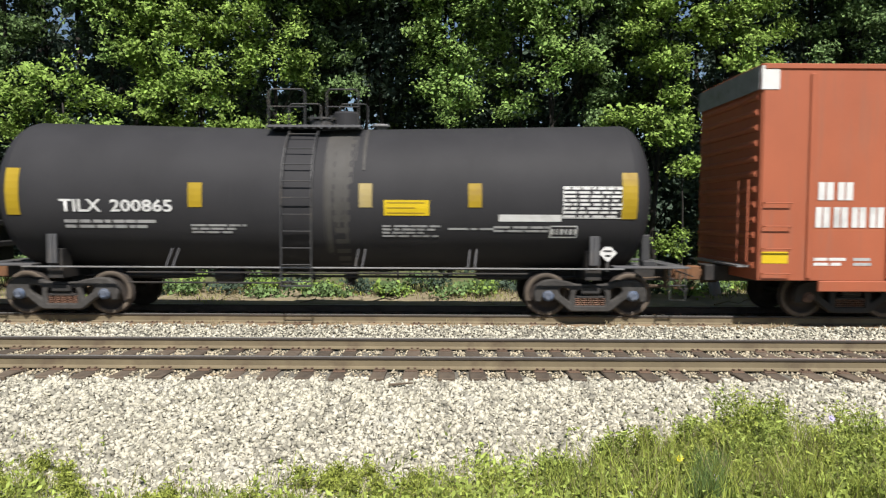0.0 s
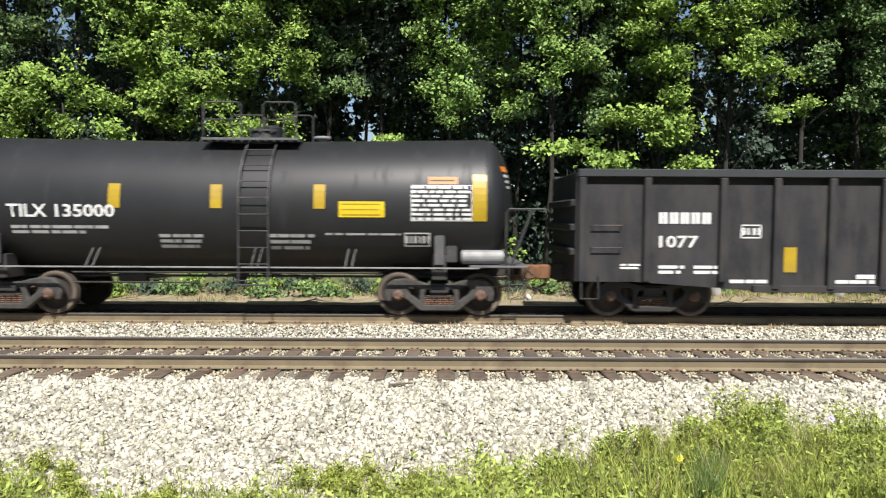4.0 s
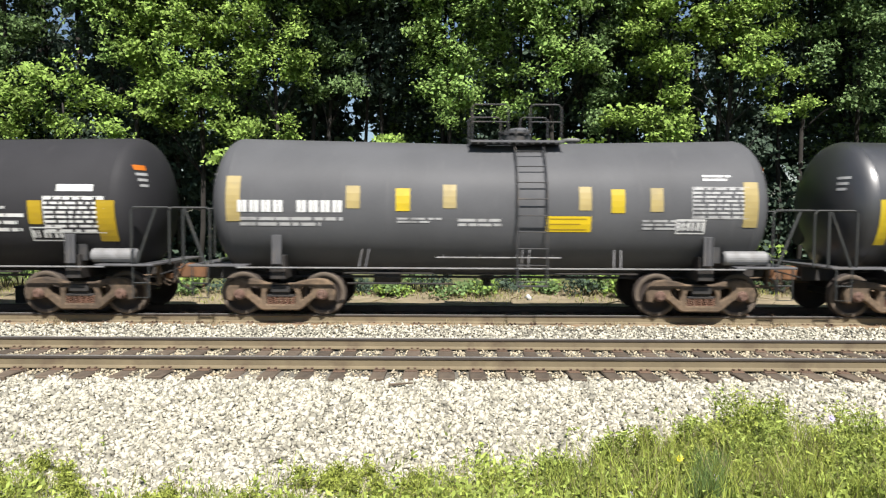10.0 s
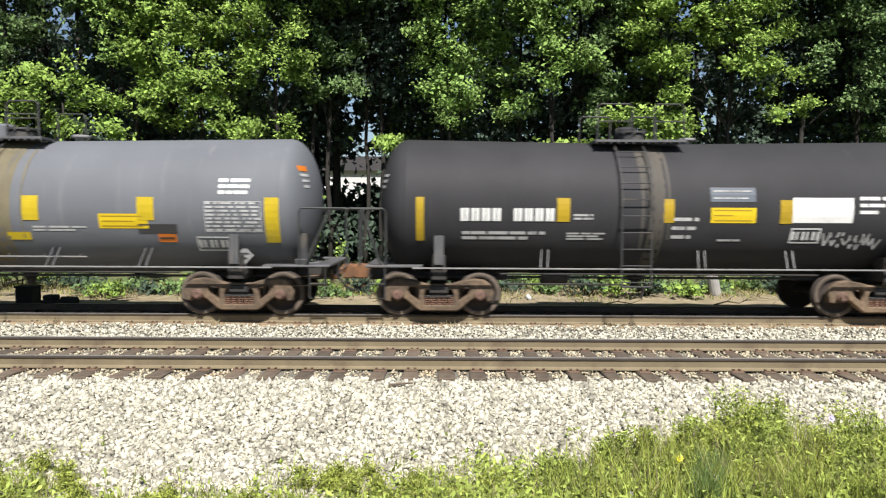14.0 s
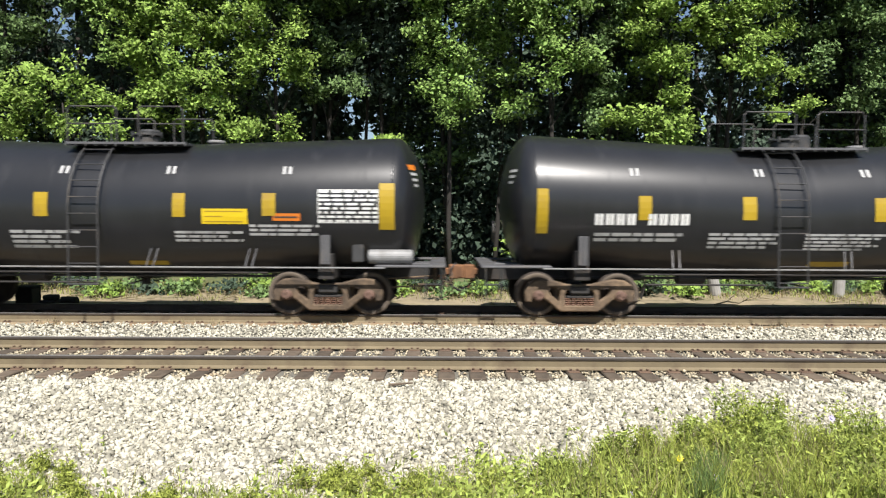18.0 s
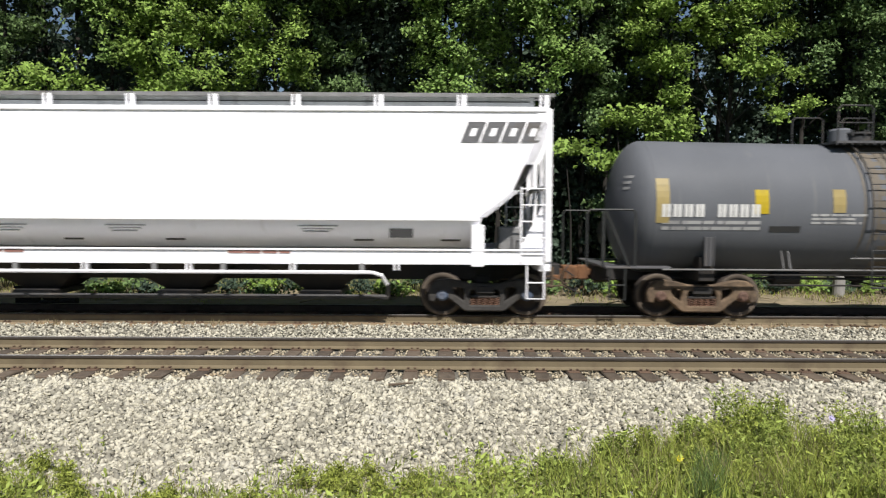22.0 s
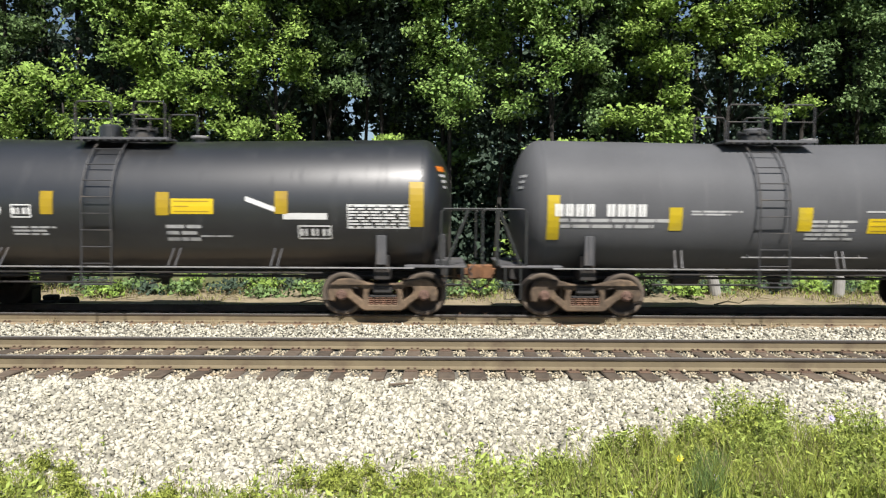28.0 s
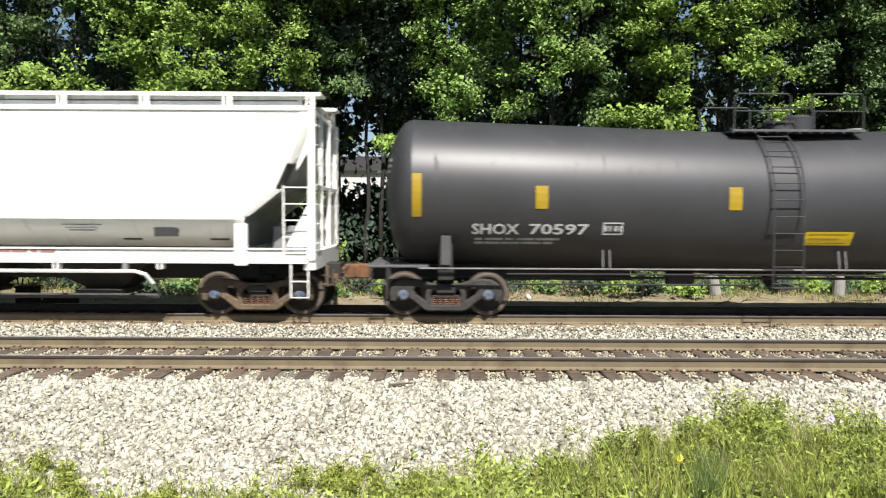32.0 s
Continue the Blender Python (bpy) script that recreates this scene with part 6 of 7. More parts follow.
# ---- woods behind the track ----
# openings cut where the sky shows in the camera's view, set from pixel positions: sideways slope, upward slope, half
# width
VIEW_GAPS = [((u - 784) / 1179.0, (381 - w) / 1179.0, d / 1179.0) for u, w, d in ((125, 50, 16), (150, 102, 13), (110, 20, 9), (490, 155, 13), (620, 185, 12), (655, 240, 9), (795, 50, 12), (915, 95, 12), (1005, 150, 6), (1205, 15, 12),
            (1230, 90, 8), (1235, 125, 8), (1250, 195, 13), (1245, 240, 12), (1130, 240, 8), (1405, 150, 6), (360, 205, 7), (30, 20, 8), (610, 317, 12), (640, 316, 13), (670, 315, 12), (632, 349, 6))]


def off_view_gaps(p):
    """True for places off the camera's lines of sight through the openings."""
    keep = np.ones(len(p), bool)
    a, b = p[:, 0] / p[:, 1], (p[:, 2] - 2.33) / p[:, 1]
    for u, w, d in VIEW_GAPS:
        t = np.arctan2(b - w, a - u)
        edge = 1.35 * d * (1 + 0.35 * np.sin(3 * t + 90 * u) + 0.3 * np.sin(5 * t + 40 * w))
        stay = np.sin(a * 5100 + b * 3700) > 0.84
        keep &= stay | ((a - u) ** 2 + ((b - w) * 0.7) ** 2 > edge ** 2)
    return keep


def leaf_cloud(centres, per, spread, size, seed, lean=(0, -0.55, 0.72), at=None, slim=0.62):
    """Folded, pointed and notched leaves scattered round clump centres: vertices and faces."""
    g = np.random.default_rng(seed)
    c = np.repeat(np.asarray(centres, float), per, 0)
    n = len(c)
    p = c + g.normal(size=(n, 3)) * np.asarray(spread)
    keep = None
    # drops leaves that stand on the camera's lines of sight through the openings
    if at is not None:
        keep = off_view_gaps(p + np.asarray(at))
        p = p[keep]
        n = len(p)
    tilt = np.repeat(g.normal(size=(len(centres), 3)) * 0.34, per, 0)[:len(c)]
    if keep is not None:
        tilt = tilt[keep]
    nrm = g.normal(size=(n, 3)) * 0.50 + tilt + np.asarray(lean)
    nrm /= np.linalg.norm(nrm, axis=1, keepdims=True)
    d = np.cross(nrm, g.normal(size=(n, 3)))
    d /= np.linalg.norm(d, axis=1, keepdims=True)
    e = np.cross(nrm, d)
    s = size * g.uniform(0.55, 1.35, (n, 1))
    back, notch = g.uniform(-0.1, 0.65, (n, 1)), g.uniform(0.1, 1.0, (n, 1))
    v = np.stack([p + d * s * 1.1 - nrm * s * 0.15, p - d * s * back + e * s * slim * 1.15 - nrm * s * 0.2, p - d * s * notch, p - d * s * back - e * s * slim * 1.15 - nrm * s * 0.2], 1)
    return v.reshape(-1, 3), np.arange(n * 4).reshape(-1, 4)


def tree(x, y, h, low, wide, clumps, per, size, leaf, seed, r=0.16, spread=0.30, full=1.0, limbs=2, label="leafy green broadleaf tree at the wood's edge"):
    """A broadleaf tree: tapered trunk, limbs, and a crown of leaf sprays with gaps."""
    g = random.Random(seed)
    zb = ground_z(x, y)
    base = tagged(new("tree"), label, "tree", "trees of the wood")
    base.location = (x, y, zb)
    path = [(0, 0, -0.3)]
    for k in range(1, 9):
        path.append((path[-1][0] + g.uniform(-0.14, 0.14), path[-1][1] + g.uniform(-0.1, 0.1), h * k / 8 * 0.95))
    part("trunk", tube(bmesh.new(), path, r, 9, r * 0.25), M_BARK, base, "", None, True)
    ends = []
    for k in range(clumps):
        z = low + (h - low) * (k + g.random()) / clumps
        i = min(7, int(z / (h * 0.95) * 8))
        a = g.uniform(0, math.tau)
        reach = wide * g.uniform(0.35, 1.0) * (1 - 0.45 * max(0, (z - low) / (h - low) - 0.5)) * full
        root = Vector(path[i])
        tip = Vector((root.x + reach * math.cos(a), root.y + reach * 0.8 * math.sin(a), z + g.uniform(0.0, 0.7)))
        if k % limbs == 0:
            m = root.lerp(tip, 0.5) + Vector((0, 0, 0.25))
            part("limb", tube(bmesh.new(), [root, m, tip], 0.035, 4, 0.008), M_BARK, base)
        ends.append(tip)
        ends.append(root.lerp(tip, g.uniform(0.55, 0.95)) + Vector((g.uniform(-0.4, 0.4), g.uniform(-0.4, 0.4), g.uniform(-0.25, 0.35))))
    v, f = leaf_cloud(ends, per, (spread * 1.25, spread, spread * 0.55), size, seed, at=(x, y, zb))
    fast_mesh("crown", v, f, leaf, base)
    return base


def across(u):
    """Sideways slope of the camera's line of sight through pixel column u."""
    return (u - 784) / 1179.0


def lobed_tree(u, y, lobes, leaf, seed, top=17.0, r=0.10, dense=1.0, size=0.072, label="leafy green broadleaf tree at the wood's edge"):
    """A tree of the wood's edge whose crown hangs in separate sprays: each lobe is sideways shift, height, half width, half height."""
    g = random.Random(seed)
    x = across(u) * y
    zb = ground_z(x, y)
    base = tagged(new("tree"), label, "tree", "trees of the wood")
    base.location = (x, y, zb)
    path = [(0, 1.2, -0.3)]
    for k in range(1, 10):
        path.append((path[-1][0] + g.uniform(-0.16, 0.16), 1.2 + g.uniform(-0.1, 0.1), top * k / 9 * 0.96))
    part("trunk", tube(bmesh.new(), path, r, 9, r * 0.25), M_BARK, base, "", None, True)
    ends, high = [], []
    for sx, z, rx, rz in lobes:
        rx, rz = rx * 1.25, rz * 1.55 + 0.1
        n = max(4, int(rx * rz * 9.5 * dense)) if z < 10 else int(rx * rz * 5)
        for k in range(n):
            a, d = g.uniform(0, math.tau), math.sqrt(g.random())
            tip = Vector((sx + rx * d * math.cos(a), g.uniform(-0.9, 0.6) * min(1.2, rx), z - zb + rz * d * math.sin(a)))
            (ends if tip.z + zb < 10.1 else high).append(tip)
            if k % 5 == 0 and z < 10:
                root = Vector(path[max(1, min(8, int((tip.z - 0.6) / (top * 0.96) * 9)))])
                part("limb", tube(bmesh.new(), [root, root.lerp(tip, 0.55) + Vector((0, 0, 0.2)), tip], 0.03, 4, 0.007), M_BARK, base)
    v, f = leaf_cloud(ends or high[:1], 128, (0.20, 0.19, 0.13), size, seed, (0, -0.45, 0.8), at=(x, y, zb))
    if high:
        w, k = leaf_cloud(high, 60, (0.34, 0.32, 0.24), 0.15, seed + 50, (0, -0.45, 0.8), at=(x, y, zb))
        v, f = np.concatenate([v, w]), np.concatenate([f, k + len(v)])
    fast_mesh("crown", v, f, leaf, base)
    return base


# edge of the wood: pixel column, distance, sprays placed to fit the camera's view, leaf kind; the unseen tops above the
# view close the canopy, added to shade the wood
SHADE_TOP = (0.0, 12.5, 2.2, 2.4)
lobed_tree(-230, 22.8, [(0, 4, 2.4, 3), (0, 9, 2.4, 3), SHADE_TOP], M_LEAF, 100)
lobed_tree(-20, 22.6, [(0.9, 9.3, 0.54, 0.35), (0.7, 7.8, 0.42, 0.35), (1.5, 8.5, 0.38, 0.29), (-0.8, 7.3, 1.15, 1.15), (3.3, 9.3, 0.58, 0.27), SHADE_TOP], M_LEAFM, 101)
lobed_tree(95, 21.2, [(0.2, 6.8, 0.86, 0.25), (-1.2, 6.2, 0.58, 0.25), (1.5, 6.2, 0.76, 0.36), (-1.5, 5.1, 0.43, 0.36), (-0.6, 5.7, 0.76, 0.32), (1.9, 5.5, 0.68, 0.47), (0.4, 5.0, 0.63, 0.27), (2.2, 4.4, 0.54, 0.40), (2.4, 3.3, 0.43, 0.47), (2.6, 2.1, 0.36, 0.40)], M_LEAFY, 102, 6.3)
lobed_tree(215, 22.8, [(-0.5, 8.9, 0.43, 0.39), (0.2, 7.9, 0.46, 0.35), (0.4, 9.3, 0.48, 0.29), (0.0, 10.9, 1.16, 0.97), SHADE_TOP], M_LEAF, 103)
lobed_tree(330, 22.2, [(-1.1, 8.5, 0.87, 0.60), (0.0, 9.0, 1.13, 0.41), (-1.5, 7.4, 0.60, 0.41), (0.4, 7.9, 0.98, 0.49), (0.2, 6.9, 1.13, 0.34), (-1.0, 5.9, 0.49, 0.19), (-0.6, 6.4, 0.38, 0.19), (0.0, 10.6, 1.69, 0.94), (-0.6, 5.3, 0.56, 0.26), (0.3, 5.9, 0.49, 0.26), (-1.4, 6.5, 0.49, 0.26), SHADE_TOP], M_LEAFY, 104, dense=1.20)
lobed_tree(470, 22.4, [(-0.8, 8.9, 0.53, 0.46), (-1.1, 8.1, 0.80, 0.38), (0.4, 8.2, 0.91, 0.27), (-0.8, 7.2, 0.53, 0.27), (-1.6, 6.4, 0.46, 0.23), (0.2, 7.5, 0.47, 0.19), (-1.4, 5.5, 0.49, 0.25), (-0.8, 5.3, 0.42, 0.17), (0.6, 5.1, 0.76, 0.19), (1.3, 7.5, 0.30, 0.15), (1.0, 6.9, 0.27, 0.13), (0.0, 10.7, 1.52, 0.95), SHADE_TOP], M_LEAFY, 105, dense=1.15)
lobed_tree(575, 24.2, [(0.3, 9.5, 0.72, 0.51), (-0.3, 8.5, 0.51, 0.37), (0.5, 8.1, 0.51, 0.25), (1.0, 7.1, 0.41, 0.25), (-0.3, 6.6, 0.51, 0.25), (0.0, 11.4, 1.64, 1.03), SHADE_TOP], M_LEAFM, 106)
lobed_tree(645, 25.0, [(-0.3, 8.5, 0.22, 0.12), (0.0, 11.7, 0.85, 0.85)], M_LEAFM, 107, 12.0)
lobed_tree(700, 26.5, [(0.0, 11.8, 1.57, 1.12), SHADE_TOP], M_LEAFD, 108)
lobed_tree(800, 23.0, [(-0.9, 8.4, 0.51, 0.18), (-0.7, 7.6, 0.39, 0.35), (-0.5, 9.2, 0.35, 0.27), (0.0, 8.5, 0.51, 0.23), (0.1, 7.7, 0.43, 0.27), (0.3, 9.3, 0.49, 0.27), (-0.6, 6.6, 0.31, 0.35), (-0.2, 5.9, 0.39, 0.27), (0.0, 10.9, 1.37, 0.98), (0.6, 8.6, 0.59, 0.31), (0.8, 7.4, 0.51, 0.23), (0.0, 7.0, 0.47, 0.20), (0.5, 6.4, 0.47, 0.23), SHADE_TOP], M_LEAF, 109, dense=1.15)
lobed_tree(880, 23.6, [(-0.2, 9.2, 0.52, 0.32), (-0.6, 8.2, 0.40, 0.24), (-0.4, 7.0, 0.44, 0.28), (0.0, 6.0, 0.48, 0.32), (0.4, 9.7, 0.50, 0.24), (0.0, 11.2, 1.20, 1.00), (0.2, 8.6, 0.60, 0.28), (0.4, 7.4, 0.52, 0.24), (0.7, 6.4, 0.52, 0.24), SHADE_TOP], M_LEAF, 110, dense=1.10)
lobed_tree(975, 22.4, [(-0.9, 8.8, 0.61, 0.25), (-0.2, 8.2, 1.10, 0.25), (0.5, 7.6, 0.49, 0.27), (1.3, 7.5, 0.42, 0.13), (-0.5, 9.2, 0.57, 0.19), (-0.3, 6.9, 0.49, 0.17), (0.7, 9.1, 0.57, 0.23), (0.0, 10.7, 1.33, 0.95), SHADE_TOP], M_LEAF, 111, dense=1.40)
lobed_tree(1085, 23.0, [(0.0, 6.4, 0.70, 0.14), (0.1, 9.2, 0.59, 0.43), (-0.3, 8.2, 0.49, 0.23), (0.5, 8.4, 0.39, 0.27), (-0.7, 5.7, 0.39, 0.27), (-0.2, 7.3, 0.39, 0.20), (0.0, 10.9, 1.37, 0.98), (-0.3, 4.2, 0.32, 0.12), (0.6, 3.7, 0.26, 0.08), (-0.5, 2.6, 0.20, 0.08), (0.1, 1.2, 0.40, 0.14), (0.6, 2.2, 0.2, 0.06), SHADE_TOP], M_LEAFM, 112, dense=1.40)
lobed_tree(1185, 22.2, [(-0.5, 8.9, 0.94, 0.41), (-0.3, 7.7, 0.79, 0.24), (0.2, 7.2, 0.79, 0.19), (0.1, 5.9, 0.68, 0.17), (-0.8, 8.3, 0.47, 0.19), (0.0, 10.6, 1.51, 0.94), (0.2, 4.6, 0.49, 0.34), (0.6, 3.9, 0.34, 0.26), (0.1, 1.5, 0.38, 0.19), (-0.7, 5.3, 0.41, 0.19), SHADE_TOP], M_LEAFY, 113, dense=1.50)
lobed_tree(1310, 22.2, [(-0.6, 7.8, 0.68, 0.24), (0.6, 8.2, 0.79, 0.21), (0.4, 9.0, 0.53, 0.19), (-0.3, 8.8, 0.45, 0.19), (0.9, 7.0, 0.60, 0.21), (-0.9, 9.0, 0.41, 0.23), (-1.2, 8.4, 0.34, 0.15), (1.7, 5.9, 0.68, 0.26), (0.0, 10.6, 1.69, 0.94), (-1.6, 8.4, 0.68, 0.38), (-0.2, 7.3, 0.68, 0.23), (0.8, 7.5, 0.56, 0.23), (-0.4, 8.4, 0.75, 0.34), (-2.1, 6.5, 0.47, 0.19), SHADE_TOP], M_LEAFY, 114, dense=1.20)
lobed_tree(1445, 23.4, [(-0.5, 9.4, 0.60, 0.44), (-0.1, 8.4, 0.50, 0.28), (1.3, 6.5, 0.44, 0.12), (0.7, 9.3, 0.50, 0.36), (-0.3, 7.5, 0.44, 0.20), (0.0, 11.1, 1.59, 0.99), SHADE_TOP], M_LEAFM, 115)
lobed_tree(1540, 23.2, [(0.0, 8.6, 0.55, 0.69), (0.1, 7.1, 0.43, 0.49), (-0.6, 9.4, 0.49, 0.30), (0.2, 5.7, 0.39, 0.39), (0.0, 11.0, 1.38, 1.18), SHADE_TOP], M_LEAFM, 116)
lobed_tree(1660, 23.0, [(0, 4, 1.6, 2), (0, 8.5, 1.8, 2.2), SHADE_TOP], M_LEAFM, 117)
lobed_tree(1850, 22.8, [(0, 4, 2.4, 3), (0, 9, 2.4, 3), SHADE_TOP], M_LEAF, 118)
# Darker leaves behind the edge stand in for the wood's shade.
for k in range(17):
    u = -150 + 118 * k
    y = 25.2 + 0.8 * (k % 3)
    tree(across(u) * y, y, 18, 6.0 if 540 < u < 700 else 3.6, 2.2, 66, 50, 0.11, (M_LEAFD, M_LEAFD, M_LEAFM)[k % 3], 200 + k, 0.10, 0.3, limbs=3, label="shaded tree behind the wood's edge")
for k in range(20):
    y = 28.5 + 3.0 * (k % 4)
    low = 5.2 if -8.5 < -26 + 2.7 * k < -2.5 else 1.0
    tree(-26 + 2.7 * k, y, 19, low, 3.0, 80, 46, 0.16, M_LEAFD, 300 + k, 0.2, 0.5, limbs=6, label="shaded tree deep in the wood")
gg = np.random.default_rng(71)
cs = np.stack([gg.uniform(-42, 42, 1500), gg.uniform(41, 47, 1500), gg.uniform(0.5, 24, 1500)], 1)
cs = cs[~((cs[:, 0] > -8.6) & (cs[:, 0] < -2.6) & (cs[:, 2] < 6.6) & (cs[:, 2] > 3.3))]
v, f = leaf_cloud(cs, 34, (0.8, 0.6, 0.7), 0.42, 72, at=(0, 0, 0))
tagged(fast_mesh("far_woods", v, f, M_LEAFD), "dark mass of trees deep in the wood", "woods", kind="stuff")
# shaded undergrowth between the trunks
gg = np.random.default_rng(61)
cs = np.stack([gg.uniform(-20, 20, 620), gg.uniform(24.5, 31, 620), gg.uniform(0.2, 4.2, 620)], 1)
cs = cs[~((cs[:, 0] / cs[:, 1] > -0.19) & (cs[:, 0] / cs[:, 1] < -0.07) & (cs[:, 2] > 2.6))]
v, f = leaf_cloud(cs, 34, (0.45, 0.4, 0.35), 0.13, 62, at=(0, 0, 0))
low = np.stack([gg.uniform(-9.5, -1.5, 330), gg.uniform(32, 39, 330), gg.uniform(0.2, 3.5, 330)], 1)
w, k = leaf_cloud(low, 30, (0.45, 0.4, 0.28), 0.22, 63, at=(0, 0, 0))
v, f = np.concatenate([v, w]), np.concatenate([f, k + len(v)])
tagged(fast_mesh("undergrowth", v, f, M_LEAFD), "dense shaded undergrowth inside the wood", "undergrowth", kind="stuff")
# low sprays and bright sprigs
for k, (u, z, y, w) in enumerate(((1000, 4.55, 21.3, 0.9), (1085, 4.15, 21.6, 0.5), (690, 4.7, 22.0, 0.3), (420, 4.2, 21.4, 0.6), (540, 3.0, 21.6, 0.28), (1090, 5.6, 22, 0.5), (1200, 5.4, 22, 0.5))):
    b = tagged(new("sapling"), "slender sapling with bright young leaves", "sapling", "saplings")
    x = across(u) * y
    zb = ground_z(x, y)
    b.location = (x, y, zb)
    part("stem", tube(bmesh.new(), [(0.3, 0.3, -0.1), (0.25, 0.2, z * 0.5), (0, 0, z - zb)], 0.04, 5, 0.012), M_BARK, b)
    g = random.Random(900 + k)
    v, f = leaf_cloud([(g.uniform(-w, w), g.uniform(-0.3, 0.3), z - zb + g.uniform(-0.2, 0.2)) for _ in range(12)], 26, (0.2, 0.2, 0.1), 0.10, 900 + k)
    fast_mesh("crown", v, f, M_LEAFY, b)
g = random.Random(77)
for k in range(64):
    x = -17 + 0.54 * k + g.uniform(-0.3, 0.3)
    y = g.uniform(19.6, 21.6)
    if min(abs(x - 8.35), abs(x - 12.1)) < 0.7:
        y = max(y, 21.0)
    b = tagged(new("bush"), "low leafy bush at the foot of the wood", "bush", "bushes beside the track")
    b.location = (x, y, ground_z(x, y))
    hh = g.uniform(0.5, 1.3) if x < -12 or 4.2 < x < 6.2 else g.uniform(0.22, 0.52)
    cs = []
    for i in range(7):
        a, d = g.uniform(0, 6.28), g.uniform(0.1, 0.55)
        q = (d * math.cos(a), d * math.sin(a), hh * g.uniform(0.3, 1.0))
        part("stem", tube(bmesh.new(), [(0, 0, -0.05), (q[0] * 0.4, q[1] * 0.4, q[2] * 0.6), q], 0.014, 4, 0.005), M_BARK, b)
        cs.append(q)
    v, f = leaf_cloud(cs, 30, (0.15, 0.15, 0.09), 0.075, 500 + k)
    fast_mesh("leaves", v, f, (M_LEAFM, M_LEAFY, M_LEAFM, M_LEAFD)[k % 4], b)
# single sprigs that catch the sun in front of the dark wood
for k in range(16):
    x, y = g.uniform(-12, 12), g.uniform(20.6, 22.2)
    b = tagged(new("sprig"), "thin upright sprig with a few bright leaves", "sprig", "sprigs beside the track")
    b.location = (x, y, ground_z(x, y))
    h = g.uniform(0.8, 2.2)
    tip = Vector((g.uniform(-0.3, 0.3), g.uniform(-0.3, 0.1), h))
    part("stem", tube(bmesh.new(), [(0, 0, -0.05), tip * 0.5 + Vector((0.06, 0, 0)), tip], 0.012, 4, 0.005), M_BARK, b)
    v, f = leaf_cloud([tip * g.uniform(0.55, 1.0) for _ in range(4)], 9, (0.14, 0.12, 0.07), 0.08, 860 + k)
    fast_mesh("leaves", v, f, M_LEAFY, b)
# dead wood on the sunlit verge
for k in range(12):
    x, y = -13 + 2.3 * k + g.uniform(-0.7, 0.7), g.uniform(18.3, 19.6)
    b = tagged(new("dead_branch"), "dry grey branch lying on the verge", "branch", "dead branches on the verge")
    b.location = (x, y, ground_z(x, y))
    w = g.uniform(0.25, 0.7)
    part("branch", tube(bmesh.new(), [(-w, 0, 0.02), (-0.2 * w, 0.1, 0.10), (0.4 * w, 0.0, 0.06), (w, g.uniform(-0.2, 0.2), g.uniform(0.05, 0.3))], 0.022, 5, 0.008), M_STRAW, b)
    part("twig", tube(bmesh.new(), [(-0.2 * w, 0.1, 0.10), (0.0, 0.05, 0.22), (0.12, 0.0, g.uniform(0.25, 0.4))], 0.011, 4, 0.005), M_STRAW, b)


# ---- grass and weeds ----
def blades(count, pick, h0, h1, wid, seed, lean=0.35):
    g = np.random.default_rng(seed)
    p = pick(g, count)
    n = len(p)
    z = np.array([ground_z(x, y) for x, y in p])
    root = np.concatenate([p, z[:, None] - 0.01], 1)
    a = g.uniform(0, 6.283, n)
    side = np.stack([np.cos(a), np.sin(a), np.zeros(n)], 1) * wid * g.uniform(0.6, 1.3, (n, 1))
    hgt = g.uniform(h0, h1, (n, 1))
    tip = g.normal(0, lean, (n, 3)) * (1, 1, 0) * hgt
    up = np.array((0, 0, 1.0))
    m = root + up * hgt * 0.6 + tip * 0.35
    t = root + up * hgt + tip
    v = np.stack([root - side, root + side, m + side * 0.7, m - side * 0.7, t + side * 0.1, t - side * 0.1], 1).reshape(-1, 3)
    k = np.arange(n)[:, None] * 6
    f = np.concatenate([k + np.array((0, 1, 2, 3)), k + np.array((3, 2, 4, 5))])
    return v, f


def clumps(x, y):
    """Uneven growth along the verge."""
    return 0.35 * np.sin(x * 3.1 + 1.7 * np.sin(y * 2.3)) + 0.3 * np.sin(x * 7.7 + y * 5.1) + 0.25 * np.sin(y * 9.3 - x * 4.4)


def verge(g, n):
    p = np.stack([g.uniform(-6.2, 6.2, n), g.uniform(5.2, 8.2, n)], 1)
    depth = grass_edge(p[:, 0]) - p[:, 1]
    rank = 0.42 + 0.58 * np.clip((p[:, 0] + 0.6) / 2.6, 0, 1)
    chance = np.clip((depth + 0.32) * 0.95, 0, 1) ** 1.3 * rank + 0.42 * clumps(p[:, 0], p[:, 1]) * (depth > -0.2)
    return p[(g.uniform(0, 1, n) < np.clip(chance, 0.012, 1.0)) & (depth > -0.75)]


def far_verge(g, n):
    p = np.stack([g.uniform(-17, 17, n), g.uniform(17.4, 22.0, n)], 1)
    return p[np.sin(p[:, 0] * 1.7) + np.sin(p[:, 0] * 0.6 + p[:, 1]) + g.normal(0, 0.8, len(p)) + (p[:, 1] - 19.9) * 1.5 > 0.2]


def bank(g, n):
    p = np.stack([g.normal(0, 7, n), g.uniform(-7, 5.3, n)], 1)
    return p[np.sin(p[:, 0] * 1.1 + p[:, 1]) + g.normal(0, 0.8, n) > -0.4]


